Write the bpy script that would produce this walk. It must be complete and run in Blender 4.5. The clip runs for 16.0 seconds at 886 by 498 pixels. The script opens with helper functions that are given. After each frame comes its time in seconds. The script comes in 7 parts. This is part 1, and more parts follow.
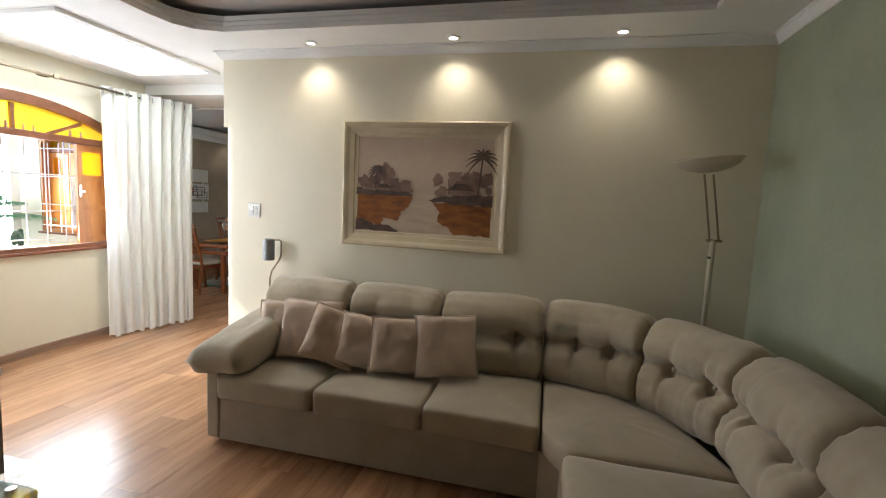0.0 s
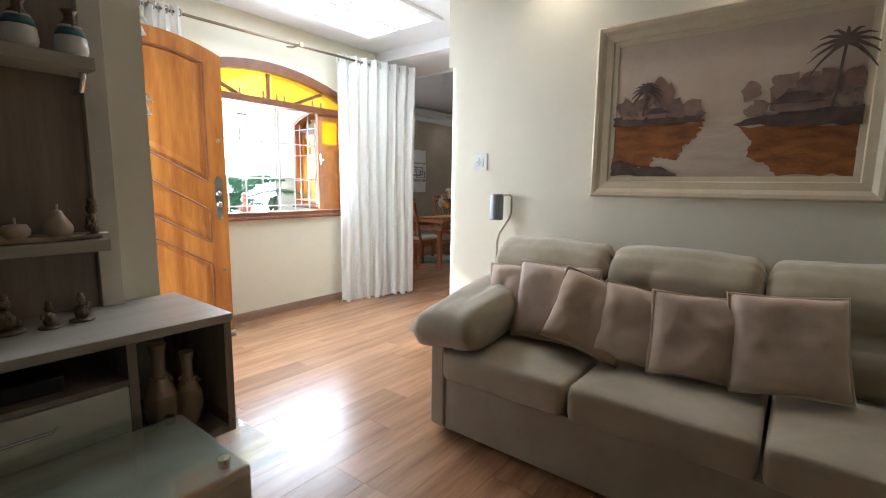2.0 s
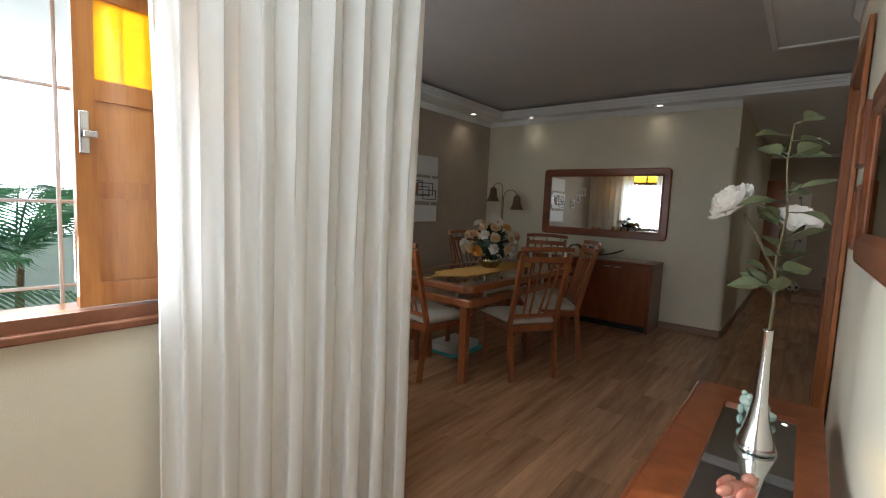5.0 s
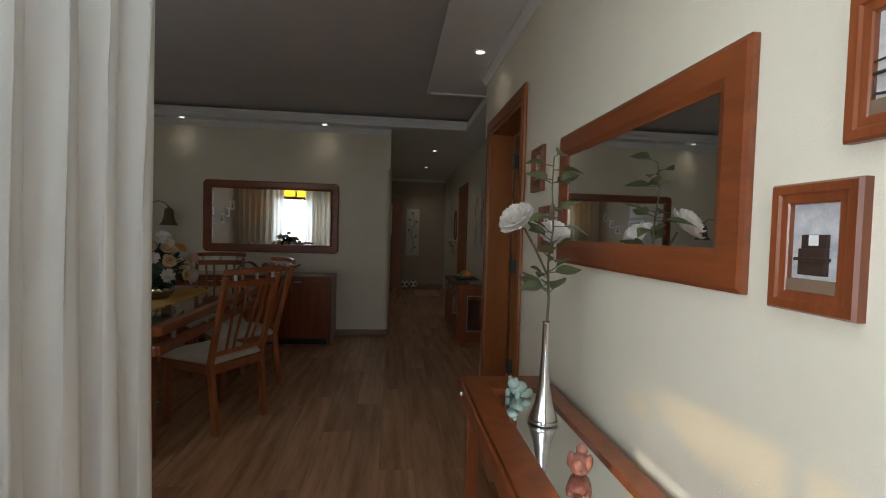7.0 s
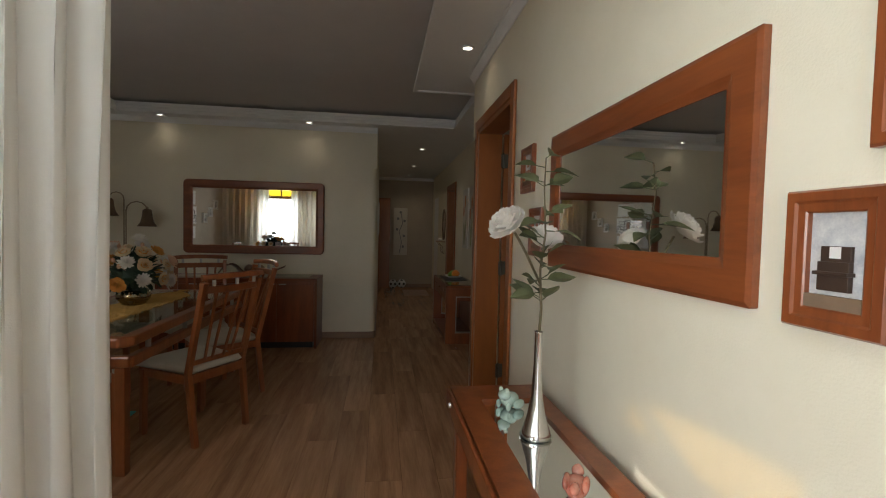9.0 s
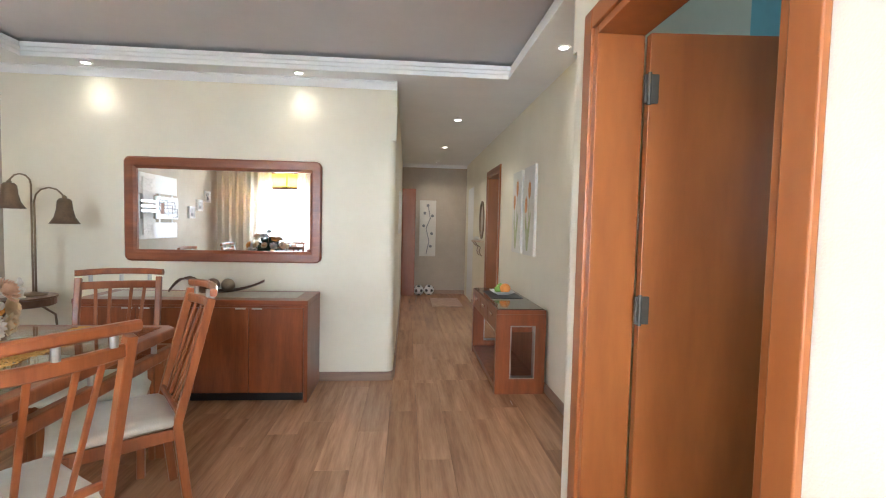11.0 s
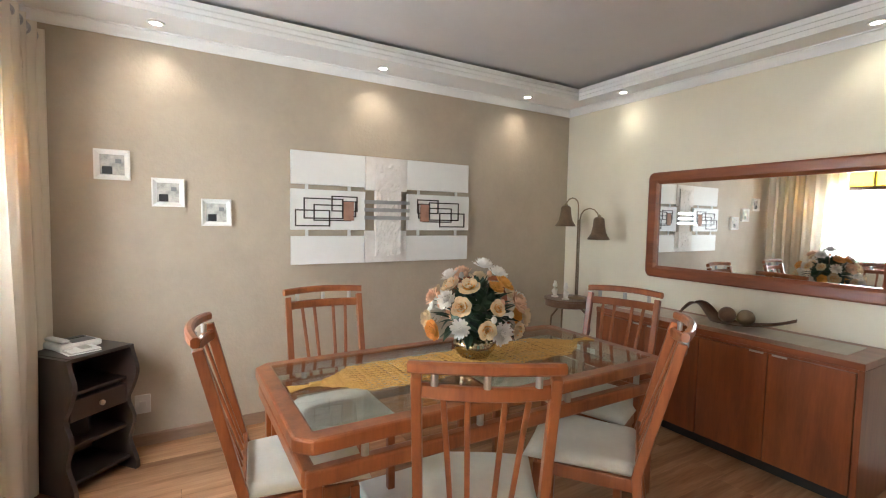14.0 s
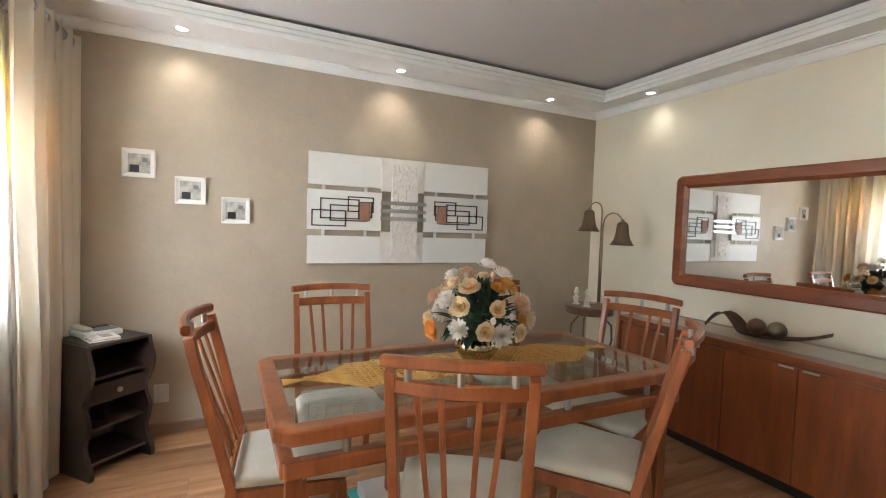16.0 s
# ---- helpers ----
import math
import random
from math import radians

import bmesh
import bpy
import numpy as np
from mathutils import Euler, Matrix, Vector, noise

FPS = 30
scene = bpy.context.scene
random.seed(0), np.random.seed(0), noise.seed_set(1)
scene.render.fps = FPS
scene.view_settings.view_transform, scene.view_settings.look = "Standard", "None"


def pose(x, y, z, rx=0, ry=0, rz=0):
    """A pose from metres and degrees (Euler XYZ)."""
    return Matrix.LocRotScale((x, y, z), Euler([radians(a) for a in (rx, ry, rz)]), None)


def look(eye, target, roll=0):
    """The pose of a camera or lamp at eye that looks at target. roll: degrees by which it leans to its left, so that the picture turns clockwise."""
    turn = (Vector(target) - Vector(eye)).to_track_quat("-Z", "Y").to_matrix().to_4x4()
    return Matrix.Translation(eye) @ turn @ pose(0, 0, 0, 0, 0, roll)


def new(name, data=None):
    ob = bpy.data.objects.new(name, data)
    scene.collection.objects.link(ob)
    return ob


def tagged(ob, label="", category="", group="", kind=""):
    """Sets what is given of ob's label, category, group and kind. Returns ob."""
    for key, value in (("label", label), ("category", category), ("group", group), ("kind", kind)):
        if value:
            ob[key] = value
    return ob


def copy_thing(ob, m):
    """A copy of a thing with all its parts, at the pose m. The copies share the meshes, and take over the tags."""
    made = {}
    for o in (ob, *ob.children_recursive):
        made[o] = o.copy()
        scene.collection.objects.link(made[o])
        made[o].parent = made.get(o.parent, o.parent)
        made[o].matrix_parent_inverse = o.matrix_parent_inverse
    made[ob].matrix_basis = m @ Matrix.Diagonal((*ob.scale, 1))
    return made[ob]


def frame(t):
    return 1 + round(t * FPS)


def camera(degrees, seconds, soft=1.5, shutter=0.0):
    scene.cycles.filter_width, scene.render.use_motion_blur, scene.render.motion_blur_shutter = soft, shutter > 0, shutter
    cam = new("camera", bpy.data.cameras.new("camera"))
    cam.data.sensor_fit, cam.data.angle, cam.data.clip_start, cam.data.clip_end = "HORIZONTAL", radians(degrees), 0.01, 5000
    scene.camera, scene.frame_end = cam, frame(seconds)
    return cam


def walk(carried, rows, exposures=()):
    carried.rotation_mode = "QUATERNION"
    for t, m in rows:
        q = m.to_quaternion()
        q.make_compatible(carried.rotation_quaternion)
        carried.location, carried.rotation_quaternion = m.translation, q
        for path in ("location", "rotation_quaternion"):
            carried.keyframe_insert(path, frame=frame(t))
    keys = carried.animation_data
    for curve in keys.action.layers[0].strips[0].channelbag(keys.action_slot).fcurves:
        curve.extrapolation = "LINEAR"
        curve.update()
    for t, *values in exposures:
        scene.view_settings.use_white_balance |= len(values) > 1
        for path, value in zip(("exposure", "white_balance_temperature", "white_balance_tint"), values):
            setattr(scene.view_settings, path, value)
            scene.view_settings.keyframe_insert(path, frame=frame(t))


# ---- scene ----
# ---- the camera and its walk ----
cam = camera(88.8, 16.0, soft=1.1)
PATH = [
    (0, (2.672, -3.292, 1.545), (2.221, -1.355, 1.335), 2.7),
    (0.5, (2.647, -3.273, 1.423), (2.389, -1.301, 1.207), 2.5),
    (1, (2.55, -3.199, 1.31), (2.335, -1.224, 1.076), 2.0),
    (1.5, (2.324, -3.006, 1.224), (1.705, -1.12, 0.981), 0.9),
    (2, (2.076, -2.703, 1.224), (0.858, -1.141, 0.951), 0.8),
    (2.5, (1.703, -2.378, 1.289), (0.278, -1.007, 0.993), -0.1),
    (3, (1.245, -1.972, 1.329), (-0.242, -0.668, 1.028), 0.0),
    (3.2, (1.062, -1.822, 1.335), (-0.43, -0.525, 1.036), 0.6),
    (5.3, (-0.336, 0.012, 1.305), (-1.407, 1.688, 1.168), 3.1),
    (5.5, (-0.462, 0.104, 1.275), (-1.328, 1.904, 1.170), 3.1),
    (6, (-0.643, 0.153, 1.294), (-0.929, 2.131, 1.222), 2.6),
    (6.5, (-0.693, 0.02, 1.269), (-0.607, 2.017, 1.211), 2.5),
    (7, (-0.725, -0.139, 1.306), (-0.502, 1.848, 1.235), 1.6),
    (7.5, (-0.752, -0.256, 1.319), (-0.479, 1.724, 1.253), 1.4),
    (8, (-0.742, -0.312, 1.328), (-0.464, 1.667, 1.258), 1.1),
    (8.2, (-0.731, -0.319, 1.337), (-0.453, 1.661, 1.262), 1.2),
    (10.3, (-0.698, 1.017, 1.316), (-0.452, 3.0, 1.234), 1.6),
    (10.5, (-0.693, 1.193, 1.321), (-0.471, 3.179, 1.23), 1.4),
    (11, (-0.669, 1.626, 1.356), (-0.508, 3.617, 1.254), 1.3),
    (11.5, (-0.699, 2.048, 1.408), (-0.59, 4.041, 1.294), 1.5),
    (12, (-0.778, 2.304, 1.502), (-0.901, 4.294, 1.343), 1.4),
    (12.5, (-0.788, 2.411, 1.467), (-1.564, 4.248, 1.318), 0.5),
    (13, (-0.762, 2.316, 1.458), (-2.075, 3.818, 1.313), 0.5),
    (13.5, (-0.661, 2.206, 1.454), (-2.265, 3.392, 1.314), 0.6),
    (14, (-0.575, 2.126, 1.45), (-2.293, 3.142, 1.322), 1.0),
    (14.5, (-0.486, 2.121, 1.432), (-2.29, 2.976, 1.32), 1.3),
    (15, (-0.429, 2.138, 1.432), (-2.255, 2.947, 1.324), 1.7),
    (15.5, (-0.451, 2.169, 1.431), (-2.269, 2.995, 1.327), 1.8),
    (16, (-0.516, 2.293, 1.41), (-2.315, 3.162, 1.312), 1.9),
]
EXPOSURES = [(0, 0.05, 6100, 10), (1.0, 0.05, 6300, 10), (1.5, 0.0, 6000, 10), (2.0, 0.0, 5700, 10), (2.5, -0.1, 5400, 10), (3.2, -0.85, 5400, 10), (5.3, -0.6, 6100, 10), (6.5, -1.0, 5900, 10), (8.2, -1.8, 6600, 10), (10.3, 1.3, 6100, 10), (11.5, 2.05, 5400, 10), (12.5, 2.2, 5600, 10), (13.0, 2.1, 5500, 10), (14.0, 1.55, 5900, 10), (16.0, 1.4, 6000, 10)]
walk(cam, [(t, look(eye, target, roll)) for t, eye, target, roll in PATH], EXPOSURES)

# ---- world, sun and daylight ----
world = bpy.data.worlds.new("world")
scene.world = world
world.use_nodes = True
wn = world.node_tree
sky = wn.nodes.new("ShaderNodeTexSky")
sky.sky_type, sky.sun_disc = "NISHITA", False
SUN_WAY = Vector((1.0, 0.52, -0.68)).normalized()
sky.sun_elevation = math.asin(-SUN_WAY.z)
sky.sun_rotation = math.atan2(-SUN_WAY.x, -SUN_WAY.y)
wn.links.new(sky.outputs[0], wn.nodes["Background"].inputs[0])
wn.nodes["Background"].inputs[1].default_value = 0.15

sun = new("sun", bpy.data.lights.new("sun", "SUN"))
sun.data.energy, sun.data.angle, sun.data.color = 5.0, radians(0.6), (1.0, 0.94, 0.84)
sun.rotation_euler = SUN_WAY.to_track_quat("-Z", "Y").to_euler()


def area_light(name, place, way, w, h, power, color=(1, 1, 1)):
    li = bpy.data.lights.new(name, "AREA")
    li.shape, li.size, li.size_y, li.energy, li.color = "RECTANGLE", w, h, power, color
    ob = new(name, li)
    ob.matrix_world = Matrix.Translation(place) @ Vector(way).to_track_quat("-Z", "Y").to_matrix().to_4x4()
    return ob


area_light("daylight_fill", (-1.86, -0.15, 1.45), (1, -0.4, -0.15), 1.1, 0.9, 50, (0.90, 0.96, 1.0))
area_light("daylight_fill", (-2.8, 1.12, 1.45), (0, 1, -0.15), 1.2, 0.9, 28, (0.90, 0.97, 1.0))
area_light("door_daylight", (-1.2, -2.03, 1.1), (0, 1, 0), 0.85, 1.9, 27, (0.90, 0.96, 1.0))

# ---- materials ----


def material(name, color, rough=0.6, metal=0.0, color2=None, scale=8.0, stretch=(1, 1, 1), bump=0.0, bump_scale=60.0,
             spec=0.5, sheen=0.0, coat=0.0, trans=0.0, objvar=0.0, island=False, detail=5.0, rough_var=0.0, alpha_trans=0.0):
    """A node material: two colours mixed by two sizes of noise in object space, with a fine bump."""
    m = bpy.data.materials.new(name)
    m.use_nodes = True
    nt = m.node_tree
    b = nt.nodes["Principled BSDF"]
    b.inputs["Roughness"].default_value = rough
    b.inputs["Metallic"].default_value = metal
    b.inputs["Specular IOR Level"].default_value = spec
    b.inputs["Sheen Weight"].default_value = sheen
    b.inputs["Coat Weight"].default_value = coat
    b.inputs["Coat Roughness"].default_value = 0.12
    b.inputs["Transmission Weight"].default_value = trans
    tc = nt.nodes.new("ShaderNodeTexCoord")
    mp = nt.nodes.new("ShaderNodeMapping")
    mp.inputs["Scale"].default_value = stretch
    nt.links.new(tc.outputs["Object"], mp.inputs[0])
    vec = mp.outputs[0]
    if objvar:
        oi = nt.nodes.new("ShaderNodeObjectInfo")
        sh = nt.nodes.new("ShaderNodeVectorMath")
        sh.operation = "SCALE"
        sh.inputs[0].default_value = (37.0, 91.0, 53.0)
        nt.links.new(oi.outputs["Random"], sh.inputs["Scale"])
        ad = nt.nodes.new("ShaderNodeVectorMath")
        nt.links.new(vec, ad.inputs[0])
        nt.links.new(sh.outputs[0], ad.inputs[1])
        vec = ad.outputs[0]
    c2 = color2 or tuple(0.82 * c for c in color)
    n1 = nt.nodes.new("ShaderNodeTexNoise")
    n1.inputs["Scale"].default_value, n1.inputs["Detail"].default_value = scale, detail
    n2 = nt.nodes.new("ShaderNodeTexNoise")
    n2.inputs["Scale"].default_value, n2.inputs["Detail"].default_value = scale * 6.3, 3.0
    nt.links.new(vec, n1.inputs[0])
    nt.links.new(vec, n2.inputs[0])
    mul = nt.nodes.new("ShaderNodeMath")
    mul.operation = "MULTIPLY_ADD"
    mul.inputs[1].default_value = 0.35
    nt.links.new(n2.outputs[0], mul.inputs[0])
    nt.links.new(n1.outputs[0], mul.inputs[2])
    ramp = nt.nodes.new("ShaderNodeValToRGB")
    ramp.color_ramp.elements[0].position, ramp.color_ramp.elements[1].position = 0.45, 0.9
    ramp.color_ramp.elements[0].color, ramp.color_ramp.elements[1].color = (*color, 1), (*c2, 1)
    nt.links.new(mul.outputs[0], ramp.inputs[0])
    out = ramp.outputs[0]
    if objvar or island:
        hsv = nt.nodes.new("ShaderNodeHueSaturation")
        src = nt.nodes.new("ShaderNodeNewGeometry").outputs["Random Per Island"] if island else oi.outputs["Random"]
        mr = nt.nodes.new("ShaderNodeMapRange")
        mr.inputs["To Min"].default_value, mr.inputs["To Max"].default_value = 1 - (objvar or 0.15), 1 + (objvar or 0.15)
        nt.links.new(src, mr.inputs[0])
        nt.links.new(mr.outputs[0], hsv.inputs["Value"])
        nt.links.new(out, hsv.inputs["Color"])
        out = hsv.outputs[0]
    nt.links.new(out, b.inputs["Base Color"])
    if rough_var:
        rr = nt.nodes.new("ShaderNodeMapRange")
        rr.inputs["To Min"].default_value, rr.inputs["To Max"].default_value = rough - rough_var, rough + rough_var
        nt.links.new(n1.outputs[0], rr.inputs[0])
        nt.links.new(rr.outputs[0], b.inputs["Roughness"])
    if bump:
        n3 = nt.nodes.new("ShaderNodeTexNoise")
        n3.inputs["Scale"].default_value, n3.inputs["Detail"].default_value = bump_scale, 3.0
        nt.links.new(vec, n3.inputs[0])
        bp = nt.nodes.new("ShaderNodeBump")
        bp.inputs["Strength"].default_value, bp.inputs["Distance"].default_value = bump, 0.01
        nt.links.new(n3.outputs[0], bp.inputs["Height"])
        nt.links.new(bp.outputs[0], b.inputs["Normal"])
    if alpha_trans:
        tl = nt.nodes.new("ShaderNodeBsdfTranslucent")
        tl.inputs[0].default_value = (*color, 1)
        mx = nt.nodes.new("ShaderNodeMixShader")
        mx.inputs[0].default_value = alpha_trans
        nt.links.new(b.outputs[0], mx.inputs[1])
        nt.links.new(tl.outputs[0], mx.inputs[2])
        nt.links.new(mx.outputs[0], nt.nodes["Material Output"].inputs[0])
    return m


def glass_material(name, color, rough=0.0, bump=0.0, bump_scale=30.0, strength=0.0):
    """Thin glass: see-through, tinted, with a glossy coat by Fresnel."""
    m = bpy.data.materials.new(name)
    m.use_nodes = True
    nt = m.node_tree
    nt.nodes.remove(nt.nodes["Principled BSDF"])
    tr = nt.nodes.new("ShaderNodeBsdfTransparent" if rough == 0 else "ShaderNodeBsdfTranslucent")
    tr.inputs[0].default_value = (*color, 1)
    gl = nt.nodes.new("ShaderNodeBsdfGlossy")
    gl.inputs["Roughness"].default_value = max(rough, 0.02)
    lw = nt.nodes.new("ShaderNodeLayerWeight")
    pw = nt.nodes.new("ShaderNodeMath")
    pw.operation = "POWER"
    pw.inputs[1].default_value = 5.0
    nt.links.new(lw.outputs["Facing"], pw.inputs[0])
    fr = nt.nodes.new("ShaderNodeMath")
    fr.operation = "MULTIPLY_ADD"
    fr.inputs[1].default_value, fr.inputs[2].default_value = 0.9, 0.045
    nt.links.new(pw.outputs[0], fr.inputs[0])
    mx = nt.nodes.new("ShaderNodeMixShader")
    nt.links.new(fr.outputs[0], mx.inputs[0])
    base = tr
    if rough:
        clear = nt.nodes.new("ShaderNodeBsdfTransparent")
        clear.inputs[0].default_value = (*color, 1)
        base = nt.nodes.new("ShaderNodeMixShader")
        base.inputs[0].default_value = 0.5
        nt.links.new(tr.outputs[0], base.inputs[1])
        nt.links.new(clear.outputs[0], base.inputs[2])
    nt.links.new(base.outputs[0], mx.inputs[1])
    nt.links.new(gl.outputs[0], mx.inputs[2])
    nt.links.new(mx.outputs[0], nt.nodes["Material Output"].inputs[0])
    if bump:
        nz = nt.nodes.new("ShaderNodeTexNoise")
        nz.inputs["Scale"].default_value = bump_scale
        tc = nt.nodes.new("ShaderNodeTexCoord")
        nt.links.new(tc.outputs["Object"], nz.inputs[0])
        bp = nt.nodes.new("ShaderNodeBump")
        bp.inputs["Strength"].default_value = bump
        nt.links.new(nz.outputs[0], bp.inputs["Height"])
        nt.links.new(bp.outputs[0], gl.inputs["Normal"])
    return m


def glow_material(name, color, strength):
    m = bpy.data.materials.new(name)
    m.use_nodes = True
    b = m.node_tree.nodes["Principled BSDF"]
    b.inputs["Base Color"].default_value = (*color, 1)
    b.inputs["Emission Color"].default_value = (*color, 1)
    b.inputs["Emission Strength"].default_value = strength
    return m


M_CREAM = material("cream_paint", (0.78, 0.725, 0.58), 0.75, color2=(0.74, 0.685, 0.54), scale=3, bump=0.12, bump_scale=180, rough_var=0.06)
M_TAUPE = material("taupe_paint", (0.47, 0.395, 0.30), 0.6, color2=(0.42, 0.35, 0.265), scale=4, bump=0.22, bump_scale=45, rough_var=0.1)
M_GREEN = material("green_paint", (0.36, 0.385, 0.27), 0.6, color2=(0.31, 0.335, 0.235), scale=4, bump=0.2, bump_scale=45, rough_var=0.1)
M_WHITE = material("white_ceiling_paint", (0.83, 0.83, 0.82), 0.8, color2=(0.79, 0.79, 0.78), scale=3, bump=0.05, bump_scale=120)
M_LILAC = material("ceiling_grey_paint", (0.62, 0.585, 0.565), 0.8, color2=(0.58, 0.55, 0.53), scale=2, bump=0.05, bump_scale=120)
M_AQUA = material("aqua_paint", (0.33, 0.62, 0.66), 0.8, scale=3, bump=0.1, bump_scale=150)
M_YARD = material("yard_wall_paint", (0.62, 0.78, 0.76), 0.8, scale=2, bump=0.2, bump_scale=90)
M_PLANK = material("laminate_wood", (0.50, 0.272, 0.142), 0.24, color2=(0.27, 0.138, 0.07), scale=2.6, stretch=(7, 0.55, 7), bump=0.05,
                   bump_scale=20, objvar=0.17, rough_var=0.06, spec=0.55)
M_GAP = material("floor_joint", (0.17, 0.10, 0.06), 0.8)
M_BASE = material("baseboard_wood", (0.33, 0.21, 0.14), 0.4, color2=(0.24, 0.15, 0.10), scale=3, stretch=(1, 1, 8), bump=0.03)
M_CHERRY = material("cherry_wood", (0.27, 0.075, 0.022), 0.30, color2=(0.16, 0.042, 0.013), scale=3, stretch=(6, 6, 0.7), bump=0.03, bump_scale=40, coat=0.25, rough_var=0.05)
M_CHERRY_X = material("cherry_wood_along", (0.27, 0.075, 0.022), 0.30, color2=(0.16, 0.042, 0.013), scale=3, stretch=(0.7, 6, 6), bump=0.03, bump_scale=40, coat=0.25, rough_var=0.05)
M_CHAIR = material("chair_wood", (0.36, 0.112, 0.034), 0.32, color2=(0.21, 0.062, 0.02), scale=3, stretch=(5, 5, 0.8), bump=0.03, bump_scale=40, coat=0.2, objvar=0.06)
M_DOOR = material("honey_door_wood", (0.46, 0.185, 0.036), 0.32, color2=(0.27, 0.080, 0.012), scale=2.4, stretch=(6, 6, 0.6), bump=0.04, bump_scale=40, coat=0.2)
M_IDOOR = material("orange_door_wood", (0.36, 0.115, 0.027), 0.32, color2=(0.25, 0.075, 0.018), scale=1.6, stretch=(3, 3, 0.6), bump=0.02, coat=0.25)
M_DARKWOOD = material("dark_window_wood", (0.24, 0.085, 0.035), 0.4, color2=(0.15, 0.05, 0.02), scale=3, stretch=(4, 0.8, 4), bump=0.04)
M_OAKGREY = material("grey_oak_laminate", (0.30, 0.24, 0.185), 0.5, color2=(0.20, 0.155, 0.118), scale=2.4, stretch=(7, 7, 0.6), bump=0.04)
M_OAKTOP = material("pale_grey_laminate", (0.46, 0.41, 0.335), 0.4, color2=(0.37, 0.325, 0.26), scale=2.4, stretch=(6, 0.6, 6), bump=0.03)
M_DRAWER = material("cream_drawer_front", (0.68, 0.63, 0.52), 0.35, scale=3)
M_SOFA = material("sofa_suede", (0.43, 0.36, 0.25), 0.85, color2=(0.355, 0.295, 0.20), scale=5, bump=0.12, bump_scale=240, sheen=0.35, rough_var=0.05)
M_SOFABASE = material("sofa_base_fabric", (0.37, 0.315, 0.23), 0.9, color2=(0.31, 0.255, 0.185), scale=6, bump=0.12, bump_scale=300, sheen=0.2)
M_CUSHION = material("rose_beige_cushion", (0.60, 0.465, 0.35), 0.85, color2=(0.52, 0.39, 0.29), scale=7, bump=0.15, bump_scale=220, sheen=0.35)
M_CUSHION2 = material("tan_cushion", (0.48, 0.34, 0.23), 0.85, color2=(0.41, 0.285, 0.185), scale=7, bump=0.15, bump_scale=220, sheen=0.35)
M_SEAT = material("cream_seat_fabric", (0.60, 0.56, 0.47), 0.85, color2=(0.53, 0.49, 0.41), scale=8, bump=0.15, bump_scale=260, sheen=0.2)
M_CURTAIN = material("white_curtain", (0.88, 0.87, 0.83), 0.9, color2=(0.85, 0.84, 0.79), scale=5, bump=0.1, bump_scale=300, alpha_trans=0.3)
M_CHROME = material("chrome", (0.75, 0.75, 0.75), 0.2, 1.0, scale=5)
M_STEEL = material("brushed_steel", (0.55, 0.55, 0.54), 0.35, 1.0, scale=8)
M_BRASS = material("aged_brass", (0.33, 0.26, 0.17), 0.4, 1.0, scale=12)
M_BRONZE = material("bronze_lampshade", (0.20, 0.13, 0.075), 0.5, 0.4, color2=(0.13, 0.085, 0.05), scale=14, bump=0.2, bump_scale=80)
M_ESPRESSO = material("espresso_wood", (0.045, 0.028, 0.022), 0.4, color2=(0.028, 0.018, 0.014), scale=4, stretch=(6, 6, 0.8), coat=0.1)
M_CREAMCLOTH = material("cream_curtain", (0.84, 0.79, 0.69), 0.85, color2=(0.80, 0.75, 0.64), scale=5, bump=0.1, bump_scale=300, alpha_trans=0.4)
M_SHEER = material("sheer_curtain", (0.90, 0.89, 0.86), 0.9, color2=(0.86, 0.85, 0.82), scale=5, bump=0.1, bump_scale=300, alpha_trans=0.6)
M_HINGE = material("dark_hinge_metal", (0.10, 0.09, 0.07), 0.5, 0.6, scale=20)
M_BLACK = material("black_plastic", (0.02, 0.02, 0.02), 0.35, scale=6)
M_WPLASTIC = material("white_plastic", (0.78, 0.77, 0.73), 0.4, scale=6)
M_WLACQ = material("white_lacquer_board", (0.80, 0.79, 0.76), 0.45, color2=(0.76, 0.75, 0.72), scale=5)
M_RELIEF = material("plaster_relief", (0.82, 0.78, 0.74), 0.7, color2=(0.74, 0.69, 0.64), scale=18, bump=0.12, bump_scale=50)
M_GOLDFRAME = material("champagne_frame", (0.60, 0.51, 0.35), 0.45, color2=(0.52, 0.43, 0.28), scale=9, bump=0.08, bump_scale=60, spec=0.5)
M_MIRROR = material("mirror", (0.88, 0.89, 0.88), 0.02, 1.0, color2=(0.87, 0.88, 0.87), scale=1)
M_GLASS = glass_material("clear_glass", (0.93, 0.96, 0.95))
M_GLASS_G = glass_material("table_glass", (0.92, 0.96, 0.94))
M_AMBER = glass_material("amber_glass", (1.0, 0.62, 0.03), rough=0.12, bump=0.3)
M_SPOT = glow_material("lamp_glow", (1.0, 0.93, 0.80), 9)
M_SKYPANEL = glow_material("skylight_glow", (0.90, 0.97, 1.0), 10.0)
M_IRONW = material("white_iron", (0.8, 0.8, 0.8), 0.5, scale=8)
M_LEAF = material("leaf_green", (0.045, 0.085, 0.045), 0.5, color2=(0.025, 0.055, 0.03), scale=9, objvar=0.2, alpha_trans=0.15)
M_PALM = material("palm_green", (0.09, 0.24, 0.12), 0.5, color2=(0.06, 0.16, 0.08), scale=5, island=True, alpha_trans=0.3)
M_PETALW = material("white_petal", (0.84, 0.81, 0.76), 0.7, color2=(0.80, 0.74, 0.66), scale=12, alpha_trans=0.2)
